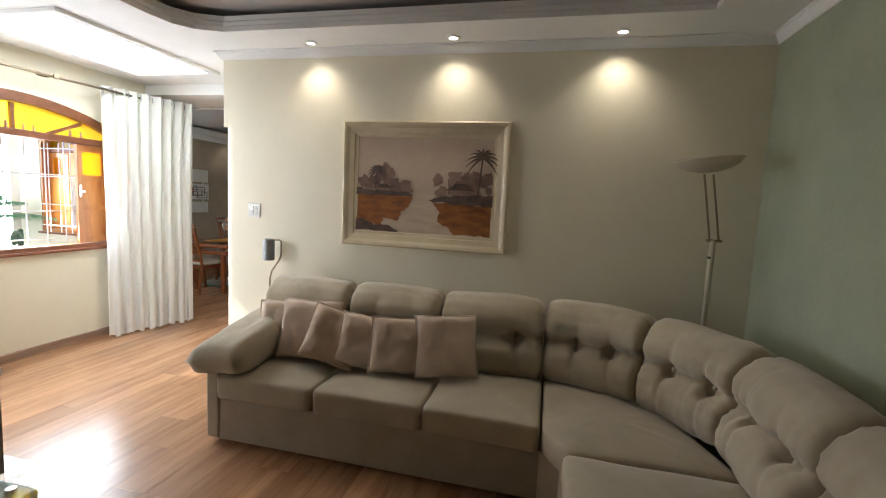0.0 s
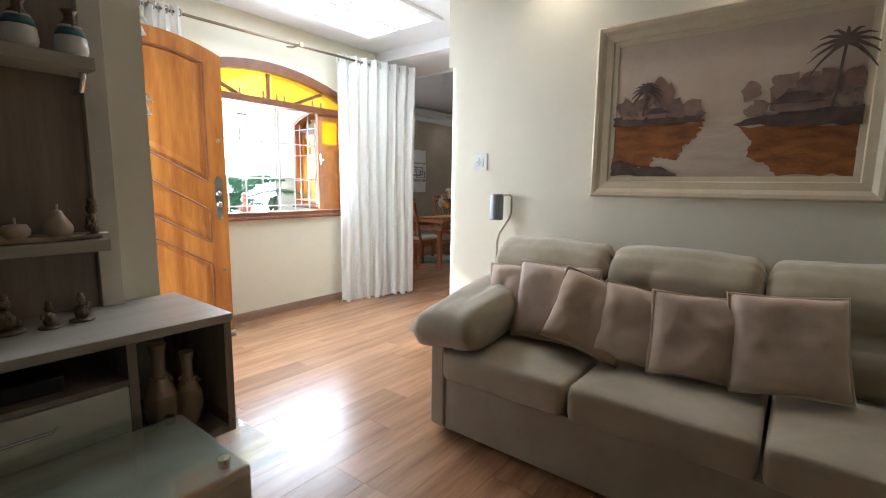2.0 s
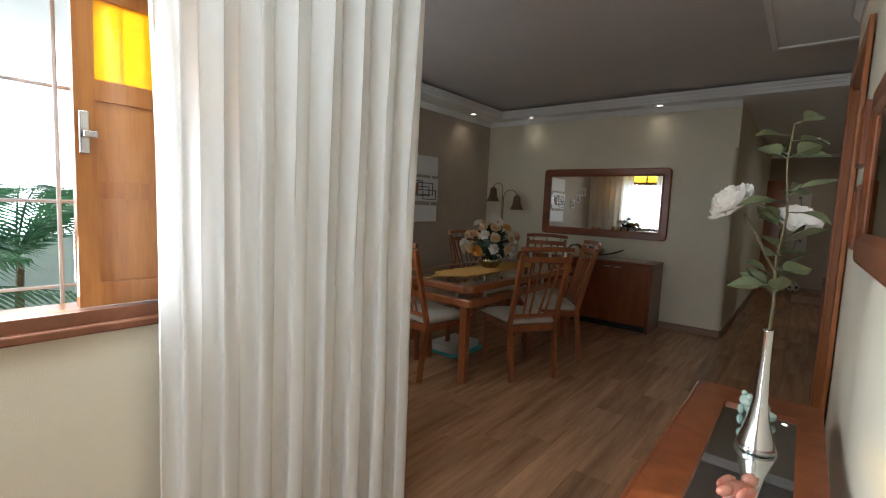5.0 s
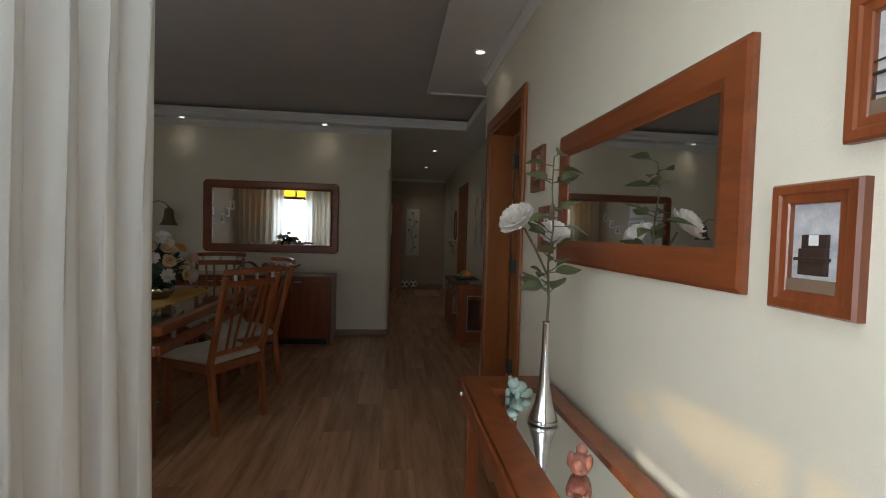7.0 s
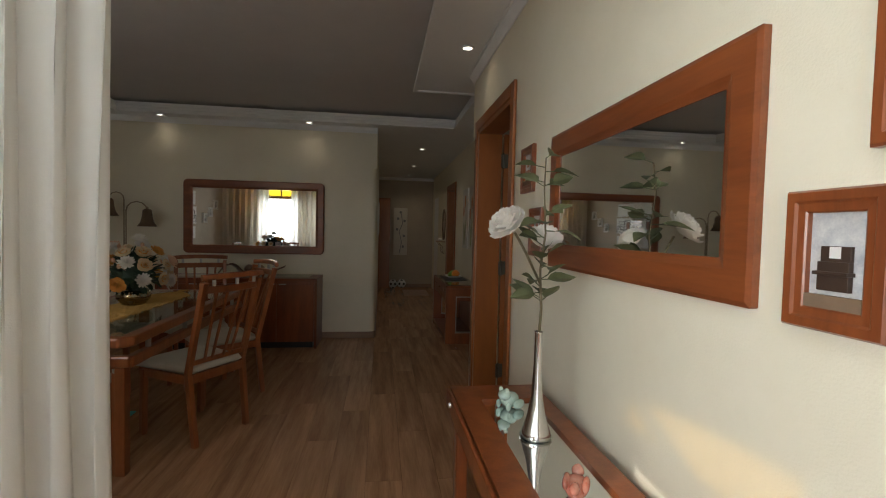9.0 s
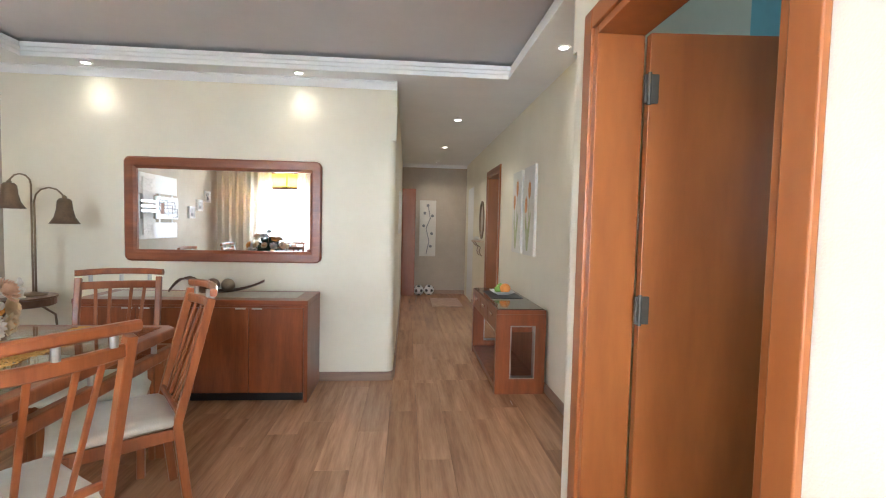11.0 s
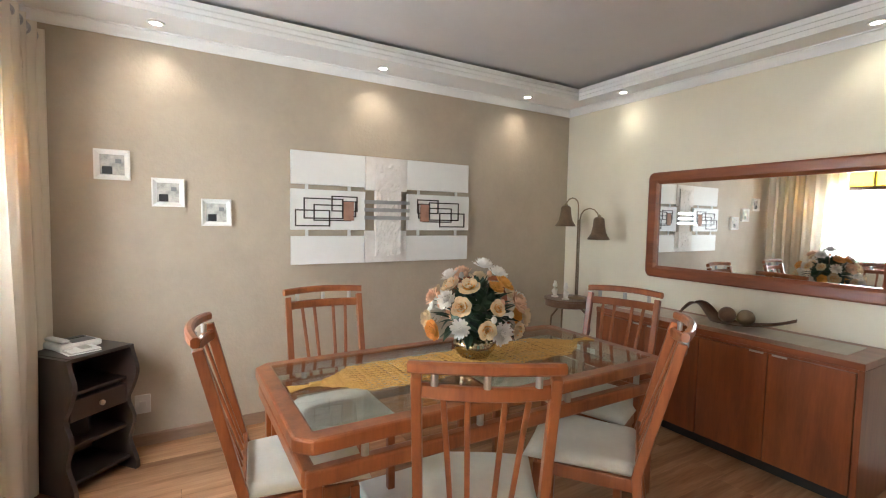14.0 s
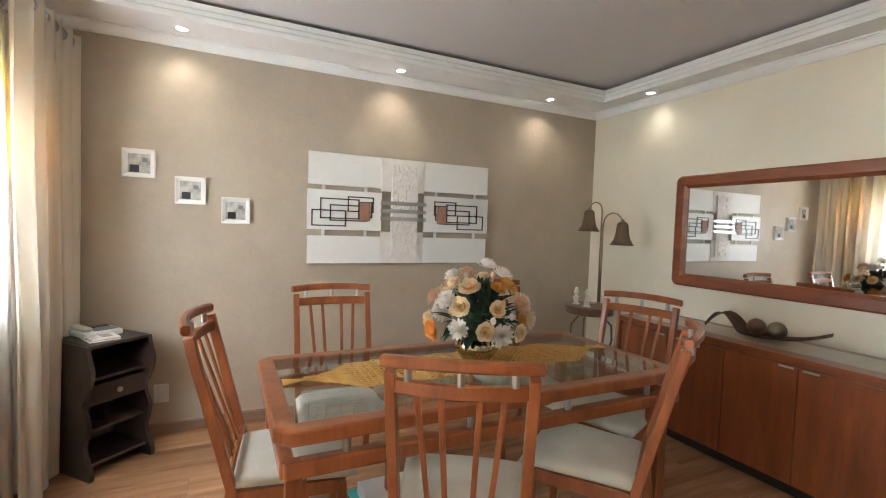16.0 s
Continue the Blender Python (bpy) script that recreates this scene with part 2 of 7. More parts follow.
M_PETALP = material("peach_petal", (0.80, 0.55, 0.38), 0.7, color2=(0.75, 0.42, 0.25), scale=12, alpha_trans=0.2)
M_PETALO = material("orange_petal", (0.82, 0.42, 0.10), 0.7, color2=(0.78, 0.32, 0.06), scale=12, alpha_trans=0.2)
M_PETALC = material("cream_petal", (0.82, 0.68, 0.45), 0.7, color2=(0.78, 0.58, 0.34), scale=12, alpha_trans=0.2)
M_ROSELEAF = material("olive_rose_leaf", (0.13, 0.14, 0.065), 0.6, color2=(0.07, 0.085, 0.035), scale=20, objvar=0.2, alpha_trans=0.1)
M_STEM = material("flower_stem", (0.13, 0.10, 0.045), 0.6, scale=12)
M_RUNNER = material("ochre_crochet", (0.72, 0.44, 0.13), 0.9, color2=(0.62, 0.35, 0.09), scale=20, bump=0.3, bump_scale=200)
M_CERAMIC = material("beige_ceramic", (0.52, 0.40, 0.28), 0.4, color2=(0.44, 0.33, 0.22), scale=10, bump=0.1, bump_scale=70)
M_CERAMICW = material("white_ceramic", (0.78, 0.75, 0.68), 0.3, color2=(0.70, 0.66, 0.58), scale=10)
M_POTBROWN = material("brown_pottery", (0.12, 0.06, 0.035), 0.35, color2=(0.20, 0.12, 0.07), scale=20, bump=0.2, bump_scale=60)
M_TEAL = material("teal_glaze", (0.06, 0.17, 0.17), 0.3, scale=10)
M_PEWTER = material("old_gold_figurine", (0.28, 0.22, 0.14), 0.42, 0.6, color2=(0.12, 0.09, 0.06), scale=40, bump=0.6, bump_scale=90)
M_TERRA = material("terracotta", (0.42, 0.22, 0.15), 0.7, color2=(0.30, 0.15, 0.10), scale=12, bump=0.15)
M_GREYMETAL = material("grey_metal", (0.24, 0.25, 0.26), 0.4, 0.5, scale=10)
M_BEIGELAMP = material("beige_lamp_enamel", (0.62, 0.55, 0.42), 0.4, scale=8)
M_PAPER = material("printed_paper", (0.62, 0.60, 0.55), 0.7, color2=(0.30, 0.29, 0.27), scale=30)
M_TURQ = material("turquoise_plastic", (0.10, 0.60, 0.58), 0.5, scale=6)
M_STONE = material("porch_stone", (0.40, 0.40, 0.40), 0.7, color2=(0.28, 0.29, 0.30), scale=6, bump=0.2)
M_GRASS = material("yard_ground", (0.22, 0.24, 0.16), 0.9, color2=(0.14, 0.16, 0.10), scale=6, bump=0.5, bump_scale=30)

# ---- mesh helpers ----


def part(name, bm, mat, parent=None, label="", smooth=False):
    """Links a bmesh as one mesh object, under a thing where parent is given."""
    me = bpy.data.meshes.new(name)
    bmesh.ops.recalc_face_normals(bm, faces=bm.faces[:])
    bm.to_mesh(me)
    bm.free()
    me.materials.append(mat)
    if smooth:
        for p in me.polygons:
            p.use_smooth = True
    ob = new(name, me)
    if parent:
        ob.parent = parent
    if label:
        ob["label"] = label
    return ob


def thing(name, place, label, category, group="", turn=0.0):
    """An Empty at the base of a thing, which its parts are parented to."""
    ob = new(name)
    ob.empty_display_size = 0.1
    ob.matrix_world = pose(*place, 0, 0, turn)
    return tagged(ob, label, category, group)


def box(bm, a, b, bevel=0.0, seg=2, m=None):
    """A box from corner a to corner b, edges rounded by bevel."""
    vs = [bm.verts.new((x, y, z)) for x in (a[0], b[0]) for y in (a[1], b[1]) for z in (a[2], b[2])]
    fs = [bm.faces.new([vs[i] for i in f]) for f in ((0, 1, 3, 2), (4, 6, 7, 5), (0, 4, 5, 1), (2, 3, 7, 6), (0, 2, 6, 4), (1, 5, 7, 3))]
    if bevel:
        es = list({e for f in fs for e in f.edges})
        r = bmesh.ops.bevel(bm, geom=es, offset=bevel, segments=seg, profile=0.5, affect="EDGES")
        vs = list({v for f in r["faces"] for v in f.verts} | {v for v in vs if v.is_valid})
    if m is not None:
        bmesh.ops.transform(bm, matrix=m, verts=[v for v in vs if v.is_valid])
    return vs


def boxm(a, b, bevel=0.0, seg=2):
    bm = bmesh.new()
    box(bm, a, b, bevel, seg)
    return bm


def lathe(bm, profile, n=24, m=None):
    """A body of revolution about z from (radius, height) pairs."""
    rings = []
    for r, z in profile:
        if r < 1e-5:
            rings.append([bm.verts.new((0, 0, z))])
        else:
            rings.append([bm.verts.new((r * math.cos(2 * math.pi * i / n), r * math.sin(2 * math.pi * i / n), z)) for i in range(n)])
    for p, q in zip(rings, rings[1:]):
        for i in range(n):
            j = (i + 1) % n
            if len(p) == 1 and len(q) == 1:
                continue
            if len(p) == 1:
                bm.faces.new((p[0], q[i], q[j]))
            elif len(q) == 1:
                bm.faces.new((p[i], p[j], q[0]))
            else:
                bm.faces.new((p[i], p[j], q[j], q[i]))
    for ring, flip in ((rings[0], True), (rings[-1], False)):
        if len(ring) > 2 and profile[0] != profile[-1]:
            bm.faces.new(ring[::-1] if flip else ring)
    vs = [v for r in rings for v in r]
    if m is not None:
        bmesh.ops.transform(bm, matrix=m, verts=vs)
    return vs


def lathem(profile, n=24, m=None):
    bm = bmesh.new()
    lathe(bm, profile, n, m)
    return bm


def tube(bm, pts, r, n=8, r2=None):
    """A round bar along points, its radius going from r to r2."""
    pts = [Vector(p) for p in pts]
    rings = []
    side = None
    for i, p in enumerate(pts):
        d = (pts[min(i + 1, len(pts) - 1)] - pts[max(i - 1, 0)]).normalized()
        if side is None:
            side = d.orthogonal().normalized()
        side = (side - d * side.dot(d)).normalized()
        up = d.cross(side)
        k = r + ((r2 if r2 is not None else r) - r) * i / max(1, len(pts) - 1)
        rings.append([bm.verts.new(p + k * (math.cos(2 * math.pi * j / n) * side + math.sin(2 * math.pi * j / n) * up)) for j in range(n)])
    for p, q in zip(rings, rings[1:]):
        for i in range(n):
            j = (i + 1) % n
            bm.faces.new((p[i], p[j], q[j], q[i]))
    bm.faces.new(rings[0][::-1])
    bm.faces.new(rings[-1])


def tubem(pts, r, n=8, r2=None):
    bm = bmesh.new()
    tube(bm, pts, r, n, r2)
    return bm


def sweep(bm, path, section, closed=False):
    """Sweeps a flat section (pairs: sideways, up) along a path in plan, with mitred corners."""
    pts = [Vector(p) for p in path]
    k = len(pts)
    rings = []
    for i, p in enumerate(pts):
        a = pts[i - 1] if (i or closed) else None
        c = pts[(i + 1) % k] if (i < k - 1 or closed) else None
        d1 = (p - a).normalized() if a is not None else None
        d2 = (c - p).normalized() if c is not None else None
        d = ((d1 or d2) + (d2 or d1)).normalized()
        side = Vector((d.y, -d.x, 0)).normalized()
        ref = d1 or d2
        s = 1.0 / max(0.3, abs(side.dot(Vector((ref.y, -ref.x, 0)).normalized())))
        rings.append([bm.verts.new(p + side * (u * s) + Vector((0, 0, v))) for u, v in section])
    n = len(section)
    for a, b in list(zip(rings, rings[1:])) + ([(rings[-1], rings[0])] if closed else []):
        for i in range(n):
            j = (i + 1) % n
            bm.faces.new((a[i], a[j], b[j], b[i]))
    if not closed:
        bm.faces.new(rings[0][::-1])
        bm.faces.new(rings[-1])


def prism(bm, outline, holes, depth, m):
    """A plate of a flat outline with holes cut through it, depth thick along local z, laid by m."""
    loops = []
    for pts in (outline, *holes):
        vs = [bm.verts.new((u, v, 0)) for u, v in pts]
        loops.append((vs, [bm.edges.new((vs[i], vs[(i + 1) % len(vs)])) for i in range(len(vs))]))
    es = [e for _, l in loops for e in l]
    r = bmesh.ops.triangle_fill(bm, use_beauty=True, use_dissolve=False, edges=es)
    faces = [g for g in r["geom"] if isinstance(g, bmesh.types.BMFace)]
    ex = bmesh.ops.extrude_face_region(bm, geom=faces)
    up = [g for g in ex["geom"] if isinstance(g, bmesh.types.BMVert)]
    bmesh.ops.translate(bm, vec=(0, 0, depth), verts=up)
    vs = [v for l, _ in loops for v in l] + up
    bmesh.ops.transform(bm, matrix=m, verts=vs)
    return vs


def rect(u0, v0, u1, v1):
    return [(u0, v0), (u1, v0), (u1, v1), (u0, v1)]


def arched(u0, u1, v0, spring, top, n=14):
    """An opening with straight sides and a shallow arch over it."""
    return [(u0, v0), (u1, v0)] + [(u1 + (u0 - u1) * i / n, spring + (top - spring) * math.sin(math.pi * i / n) ** 0.8) for i in range(n + 1)]


# Local axes of a plate that stands along x, or along y: u along, v up, depth to the back.
ALONG_X = Matrix(((1, 0, 0, 0), (0, 0, 1, 0), (0, 1, 0, 0), (0, 0, 0, 1)))
ALONG_Y = Matrix(((0, 0, 1, 0), (1, 0, 0, 0), (0, 1, 0, 0), (0, 0, 0, 1)))


def pillow(bm, w, h, d, m, nx=12, ny=12, pinch=0.55, seed=0, puff=0.42, wobble=0.012):
    """A stuffed cushion in the local xy plane, thin at its seam, full in its middle."""
    rnd = random.Random(seed)
    off = Vector((rnd.uniform(0, 50), rnd.uniform(0, 50), rnd.uniform(0, 50)))
    grid = {}
    for s in (1, -1):
        for i in range(nx + 1):
            for j in range(ny + 1):
                u, v = 2 * i / nx - 1, 2 * j / ny - 1
                edge = i in (0, nx) or j in (0, ny)
                if edge and s == -1:
                    grid[s, i, j] = grid[1, i, j]
                    continue
                k = 1 - 0.07 * pinch * (1 - abs(u * v)) * (abs(u) ** 4 + abs(v) ** 4)
                t = ((1 - u ** 4) * (1 - v ** 4)) ** puff
                p = Vector((u * w / 2 * k, v * h / 2 * k, 0 if edge else s * d / 2 * t))
                p += wobble * noise.noise_vector(Vector((u * 1.6, v * 1.6, s)) + off) * (0.3 + t)
                p += 0.55 * wobble * noise.noise_vector(Vector((u * 5.0, v * 3.6, s)) + off) * t
                grid[s, i, j] = bm.verts.new(p)
    for s in (1, -1):
        for i in range(nx):
            for j in range(ny):
                q = [grid[s, i, j], grid[s, i + 1, j], grid[s, i + 1, j + 1], grid[s, i, j + 1]]
                bm.faces.new(q if s == 1 else q[::-1])
    vs = list(set(grid.values()))
    bmesh.ops.transform(bm, matrix=m, verts=vs)
    return vs


def blob(bm, place, radii, n=12, rough=0.0, seed=0.0, m=None):
    """A rounded lump with a slightly uneven surface."""
    r = bmesh.ops.create_uvsphere(bm, u_segments=n, v_segments=max(6, n * 2 // 3), radius=1)
    for v in r["verts"]:
        k = 1 + rough * noise.noise(v.co * 2.3 + Vector((seed, seed * 1.7, 3.1)))
        v.co = Vector((v.co.x * radii[0] * k, v.co.y * radii[1] * k, v.co.z * radii[2] * k))
        if m is not None:
            v.co = m.to_3x3() @ v.co
        v.co += Vector(place)
    return r["verts"]


def structure(name, bm, mat, label, category, smooth=False):
    return tagged(part(name, bm, mat, smooth=smooth), label, category, "", "structure")

# ---- the large structure: walls, ceilings ----
SQ = 2.07      # corners are rounded below this height and square above it
TOP = 2.80
HEAD = 2.065    # head of the inner doors


def corner_wall(name, pts, mat, label):
    """A thick wall as a closed outline in plan. Points with a third number are rounded below SQ by that radius."""
    bm = bmesh.new()

    def ring(rounded):
        out = []
        k = len(pts)
        for i, p in enumerate(pts):
            r = p[2] if len(p) > 2 else 0
            if not r:
                out.append((p[0], p[1]))
                continue
            a, c = Vector(pts[i - 1][:2]), Vector(pts[(i + 1) % k][:2])
            q = Vector(p[:2])
            d1, d2 = (a - q).normalized(), (c - q).normalized()
            for j in range(7):
                t = j / 6
                if rounded:
                    s, e = q + d1 * r, q + d2 * r
                    out.append(tuple((1 - t) ** 2 * s + 2 * t * (1 - t) * q + t * t * e))
                else:
                    out.append(tuple(q + d1 * 1e-3 * (1 - t) + d2 * 1e-3 * t))
        return out
    for z0, z1, rd in ((0, SQ, True), (SQ, TOP, False)):
        o = ring(rd)
        lo = [bm.verts.new((x, y, z0)) for x, y in o]
        hi = [bm.verts.new((x, y, z1)) for x, y in o]
        for i in range(len(o)):
            j = (i + 1) % len(o)
            bm.faces.new((lo[i], lo[j], hi[j], hi[i]))
        bm.faces.new(lo[::-1])
        bm.faces.new(hi)
    return structure(name, bm, mat, label, "wall")


# Living room: painting wall and the stretch of mirror wall up to the first inner door.
corner_wall("wall_living_north", [(0, 0, 0.09), (4.12, 0), (4.12, 0.15), (0.15, 0.15), (0.15, 2.37), (0, 2.37)], M_CREAM,
            "cream painted wall with a rounded corner at the passage")
structure("wall_door_head", boxm((0, 2.37, HEAD + 0.02), (0.15, 3.24, TOP)), M_CREAM, "cream painted wall over the inner door", "wall")
corner_wall("wall_hall_step", [(0, 3.24), (0, 3.48, 0.06), (0.5, 3.48), (0.5, 3.72), (0.65, 3.72), (0.65, 3.33), (0.15, 3.33), (0.15, 3.24)][::-1], M_CREAM,
            "cream painted wall stepping back to the hallway")
bm = bmesh.new()
HALL_END = 10.6
prism(bm, rect(3.72, 0, HALL_END + 0.15, TOP), [rect(3.82, 0.001, 4.57, HEAD), rect(7.3, 0.001, 8.13, HEAD), rect(9.55, 0.001, 10.25, HEAD)], 0.15, pose(0.5, 0, 0) @ ALONG_Y)
structure("wall_hall_east", bm, M_CREAM, "long cream painted hallway wall with doorways", "wall")
structure("wall_hall_end", boxm((-0.95, HALL_END, 0), (0.5, HALL_END + 0.15, TOP)), M_TAUPE, "taupe painted wall closing the hallway", "wall")
# Dining room far wall, turning into the hallway.
corner_wall("wall_dining_north", [(-4.05, 5.535), (-0.77, 5.535, 0.07), (-0.77, HALL_END), (-0.95, HALL_END), (-0.95, 5.70), (-4.05, 5.70)][::-1], M_CREAM,
            "cream painted dining room wall with a rounded corner at the hallway")
structure("wall_dining_west", boxm((-4.05, 1.1, 0), (-3.9, 5.535, TOP)), M_TAUPE, "taupe textured dining room wall", "wall")
# Window walls: dining window and living room window, each with an arched top.
bm = bmesh.new()
prism(bm, rect(-3.9, 0, -1.75, TOP), [arched(-3.56, -2.02, 0.93, 2.06, 2.25)], 0.15, pose(0, 1.1, 0) @ ALONG_X)
structure("wall_dining_south", bm, M_CREAM, "cream painted dining room wall with an arched window", "wall")
bm = bmesh.new()
prism(bm, rect(-2.03, 0, 1.1, TOP), [arched(-1.20, 0.50, 0.93, 2.06, 2.25)], 0.15, pose(-1.9, 0, 0) @ ALONG_Y)
structure("wall_living_west", bm, M_CREAM, "cream painted living room wall with an arched window", "wall")
# Entrance wall with the arched doorway, the wall behind the media unit, and the two unseen sides.
bm = bmesh.new()
prism(bm, rect(-1.75, 0, -0.25, TOP), [arched(-1.66, -0.74, 0.001, 2.02, 2.20)], 0.15, pose(0, -2.03, 0) @ ALONG_X)
structure("wall_entrance", bm, M_CREAM, "cream painted entrance wall with an arched doorway", "wall")
structure("wall_media", boxm((-0.40, -5.0, 0), (-0.25, -2.03, TOP)), M_CREAM, "cream painted wall behind the media unit", "wall")
structure("wall_living_east", boxm((3.97, -5.0, 0), (4.12, 0, TOP)), M_GREEN, "sage green textured living room wall", "wall")
structure("wall_living_south", boxm((-0.40, -5.15, 0), (4.12, -5.0, TOP)), M_CREAM, "cream painted wall of the living room", "wall")
# Plain rooms behind the inner doors.
structure("wall_bedroom_end", boxm((2.6, 0.15, 0), (2.7, 3.33, TOP)), M_AQUA, "pale aqua painted bedroom wall", "wall")
structure("wall_bedroom_side", boxm((0.65, 3.33, 0), (2.7, 3.43, TOP)), M_AQUA, "pale aqua painted bedroom wall", "wall")
structure("wall_bathroom_end", boxm((2.6, 3.43, 0), (2.7, HALL_END + 0.15, TOP)), M_AQUA, "pale aqua painted room wall", "wall")
structure("wall_bathroom_side", boxm((0.65, 6.2, 0), (2.6, 6.3, TOP)), M_AQUA, "pale aqua painted room wall", "wall")

# Ceilings. Soffits with raised trays.
LIV, DIN = 2.66, 2.55


def ceiling_with_tray(name, outline, tray, z, up, label):
    bm = bmesh.new()
    prism(bm, outline, [tray] if tray else [], 0.04, pose(0, 0, z))
    return structure(name, bm, M_WHITE, label, "ceiling")


LTRAY = [(0.05, -4.6), (3.5, -4.6), (3.5, -0.42), (0.35, -0.42), (0.17, -0.50), (0.08, -0.62), (0.05, -0.80)]
DTRAY = [(-3.56, 1.62), (-0.42, 1.62), (-0.42, 3.92), (0.15, 3.92), (0.15, 5.29), (-3.56, 5.29)]
ceiling_with_tray("ceiling_living", [(-1.75, -1.88), (-0.25, -1.88), (-0.25, -5.0), (3.97, -5.0), (3.97, 0), (0, 0), (0, 0.95), (-1.75, 0.95)], LTRAY, LIV, 0.16,
                  "white plaster living room ceiling with a raised tray")
ceiling_with_tray("ceiling_dining", [(-3.9, 1.25), (-1.75, 1.25), (-1.75, 0.95), (0, 0.95), (0, 3.48), (0.5, 3.48), (0.5, HALL_END), (-0.77, HALL_END), (-0.77, 5.535), (-3.9, 5.535)],
                  DTRAY, DIN, 0.16, "white plaster dining room ceiling with a raised tray")
structure("ceiling_step", boxm((-1.75, 0.93, DIN), (0, 0.95, LIV)), M_WHITE, "white plaster step between two ceilings", "ceiling")
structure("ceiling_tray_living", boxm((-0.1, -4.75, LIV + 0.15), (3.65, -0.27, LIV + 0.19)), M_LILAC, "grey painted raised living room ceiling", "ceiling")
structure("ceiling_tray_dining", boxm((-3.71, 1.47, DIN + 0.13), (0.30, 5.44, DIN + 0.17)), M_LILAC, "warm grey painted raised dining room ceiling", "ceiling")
structure("ceiling_rooms", boxm((0.15, 0.15, 2.6), (2.7, HALL_END, 2.65)), M_AQUA, "pale aqua ceiling of the side rooms", "ceiling")

# Cornices: along the walls, and along the lips of the trays.
CORNICE = [(-0.002, 0), (-0.002, -0.06), (0.010, -0.06), (0.016, -0.048), (0.034, -0.026), (0.042, -0.010), (0.055, -0.010), (0.055, 0)]


def cornice(path, z, label="white plaster cornice"):
    bm = bmesh.new()
    sweep(bm, [(x, y, z) for x, y in path], CORNICE)
    return structure("cornice", bm, M_WHITE, label, "cornice")


cornice([(0, 0.93), (0, 0), (3.97, 0), (3.97, -5.0)], LIV)
cornice([(-3.9, 1.25), (-3.9, 5.535), (-0.77, 5.535)][::1] , DIN)
cornice([(0, 3.48), (0, 0.95)][::1], DIN)
cornice([(-0.77, HALL_END), (0.5, HALL_END)][::1], DIN)
TRAYLIP = [(-0.004, -0.012), (0.03, -0.012), (0.03, 0.02), (0.02, 0.03), (0.02, 0.055), (0.008, 0.068), (0.008, 0.10), (-0.004, 0.10)]


def tray_lip(outline, z, name_label):
    bm = bmesh.new()
    sweep(bm, [(x, y, z) for x, y in outline], [(-u, v) for u, v in TRAYLIP], closed=True)
    return structure("tray_moulding", bm, M_WHITE, name_label, "moulding")


tray_lip(LTRAY, LIV, "white stepped plaster moulding round the living room tray")
tray_lip(DTRAY, DIN, "white stepped plaster moulding round the dining room tray")

# Side walls of the trays, set back behind the lips.
for tray, z in ((LTRAY, LIV), (DTRAY, DIN)):
    bm = bmesh.new()
    k = len(tray)
    cx, cy = sum(p[0] for p in tray) / k, sum(p[1] for p in tray) / k
    big = [(x + (0.14 if x > cx else -0.14), y + (0.14 if y > cy else -0.14), z + 0.04) for x, y in tray]
    sweep(bm, big, [(0, 0), (0.02, 0), (0.02, 0.11), (0, 0.11)], closed=True)
    structure("ceiling_tray_side", bm, M_WHITE, "white plaster side of the raised tray", "ceiling")

# Baseboards.
BASE = [(-0.002, 0), (0.014, 0), (0.014, 0.065), (0.008, 0.075), (-0.002, 0.075)]


def baseboard(*paths):
    for path in paths:
        bm = bmesh.new()
        sweep(bm, [(x, y, 0.002) for x, y in path], BASE)
        structure("baseboard", bm, M_BASE, "brown wooden baseboard along the wall", "baseboard")


baseboard([(0.0, 2.30), (0.0, 0.09), (0.026, 0.026), (0.09, 0), (3.97, 0), (3.97, -5.0)],
          [(0.5, 3.74), (0.5, 3.48), (0.06, 3.48), (0, 3.42), (0, 3.31)])
baseboard([(-1.75, 1.25), (-3.9, 1.25), (-3.9, 5.535), (-0.84, 5.535), (-0.79, 5.555), (-0.77, 5.605), (-0.77, HALL_END), (0.5, HALL_END)])
baseboard([(-1.75, -1.88), (-1.75, 1.25)], [(0.5, 7.23), (0.5, 4.64)], [(0.5, 9.5), (0.5, 8.2)])

# ---- doors and windows of the setting ----


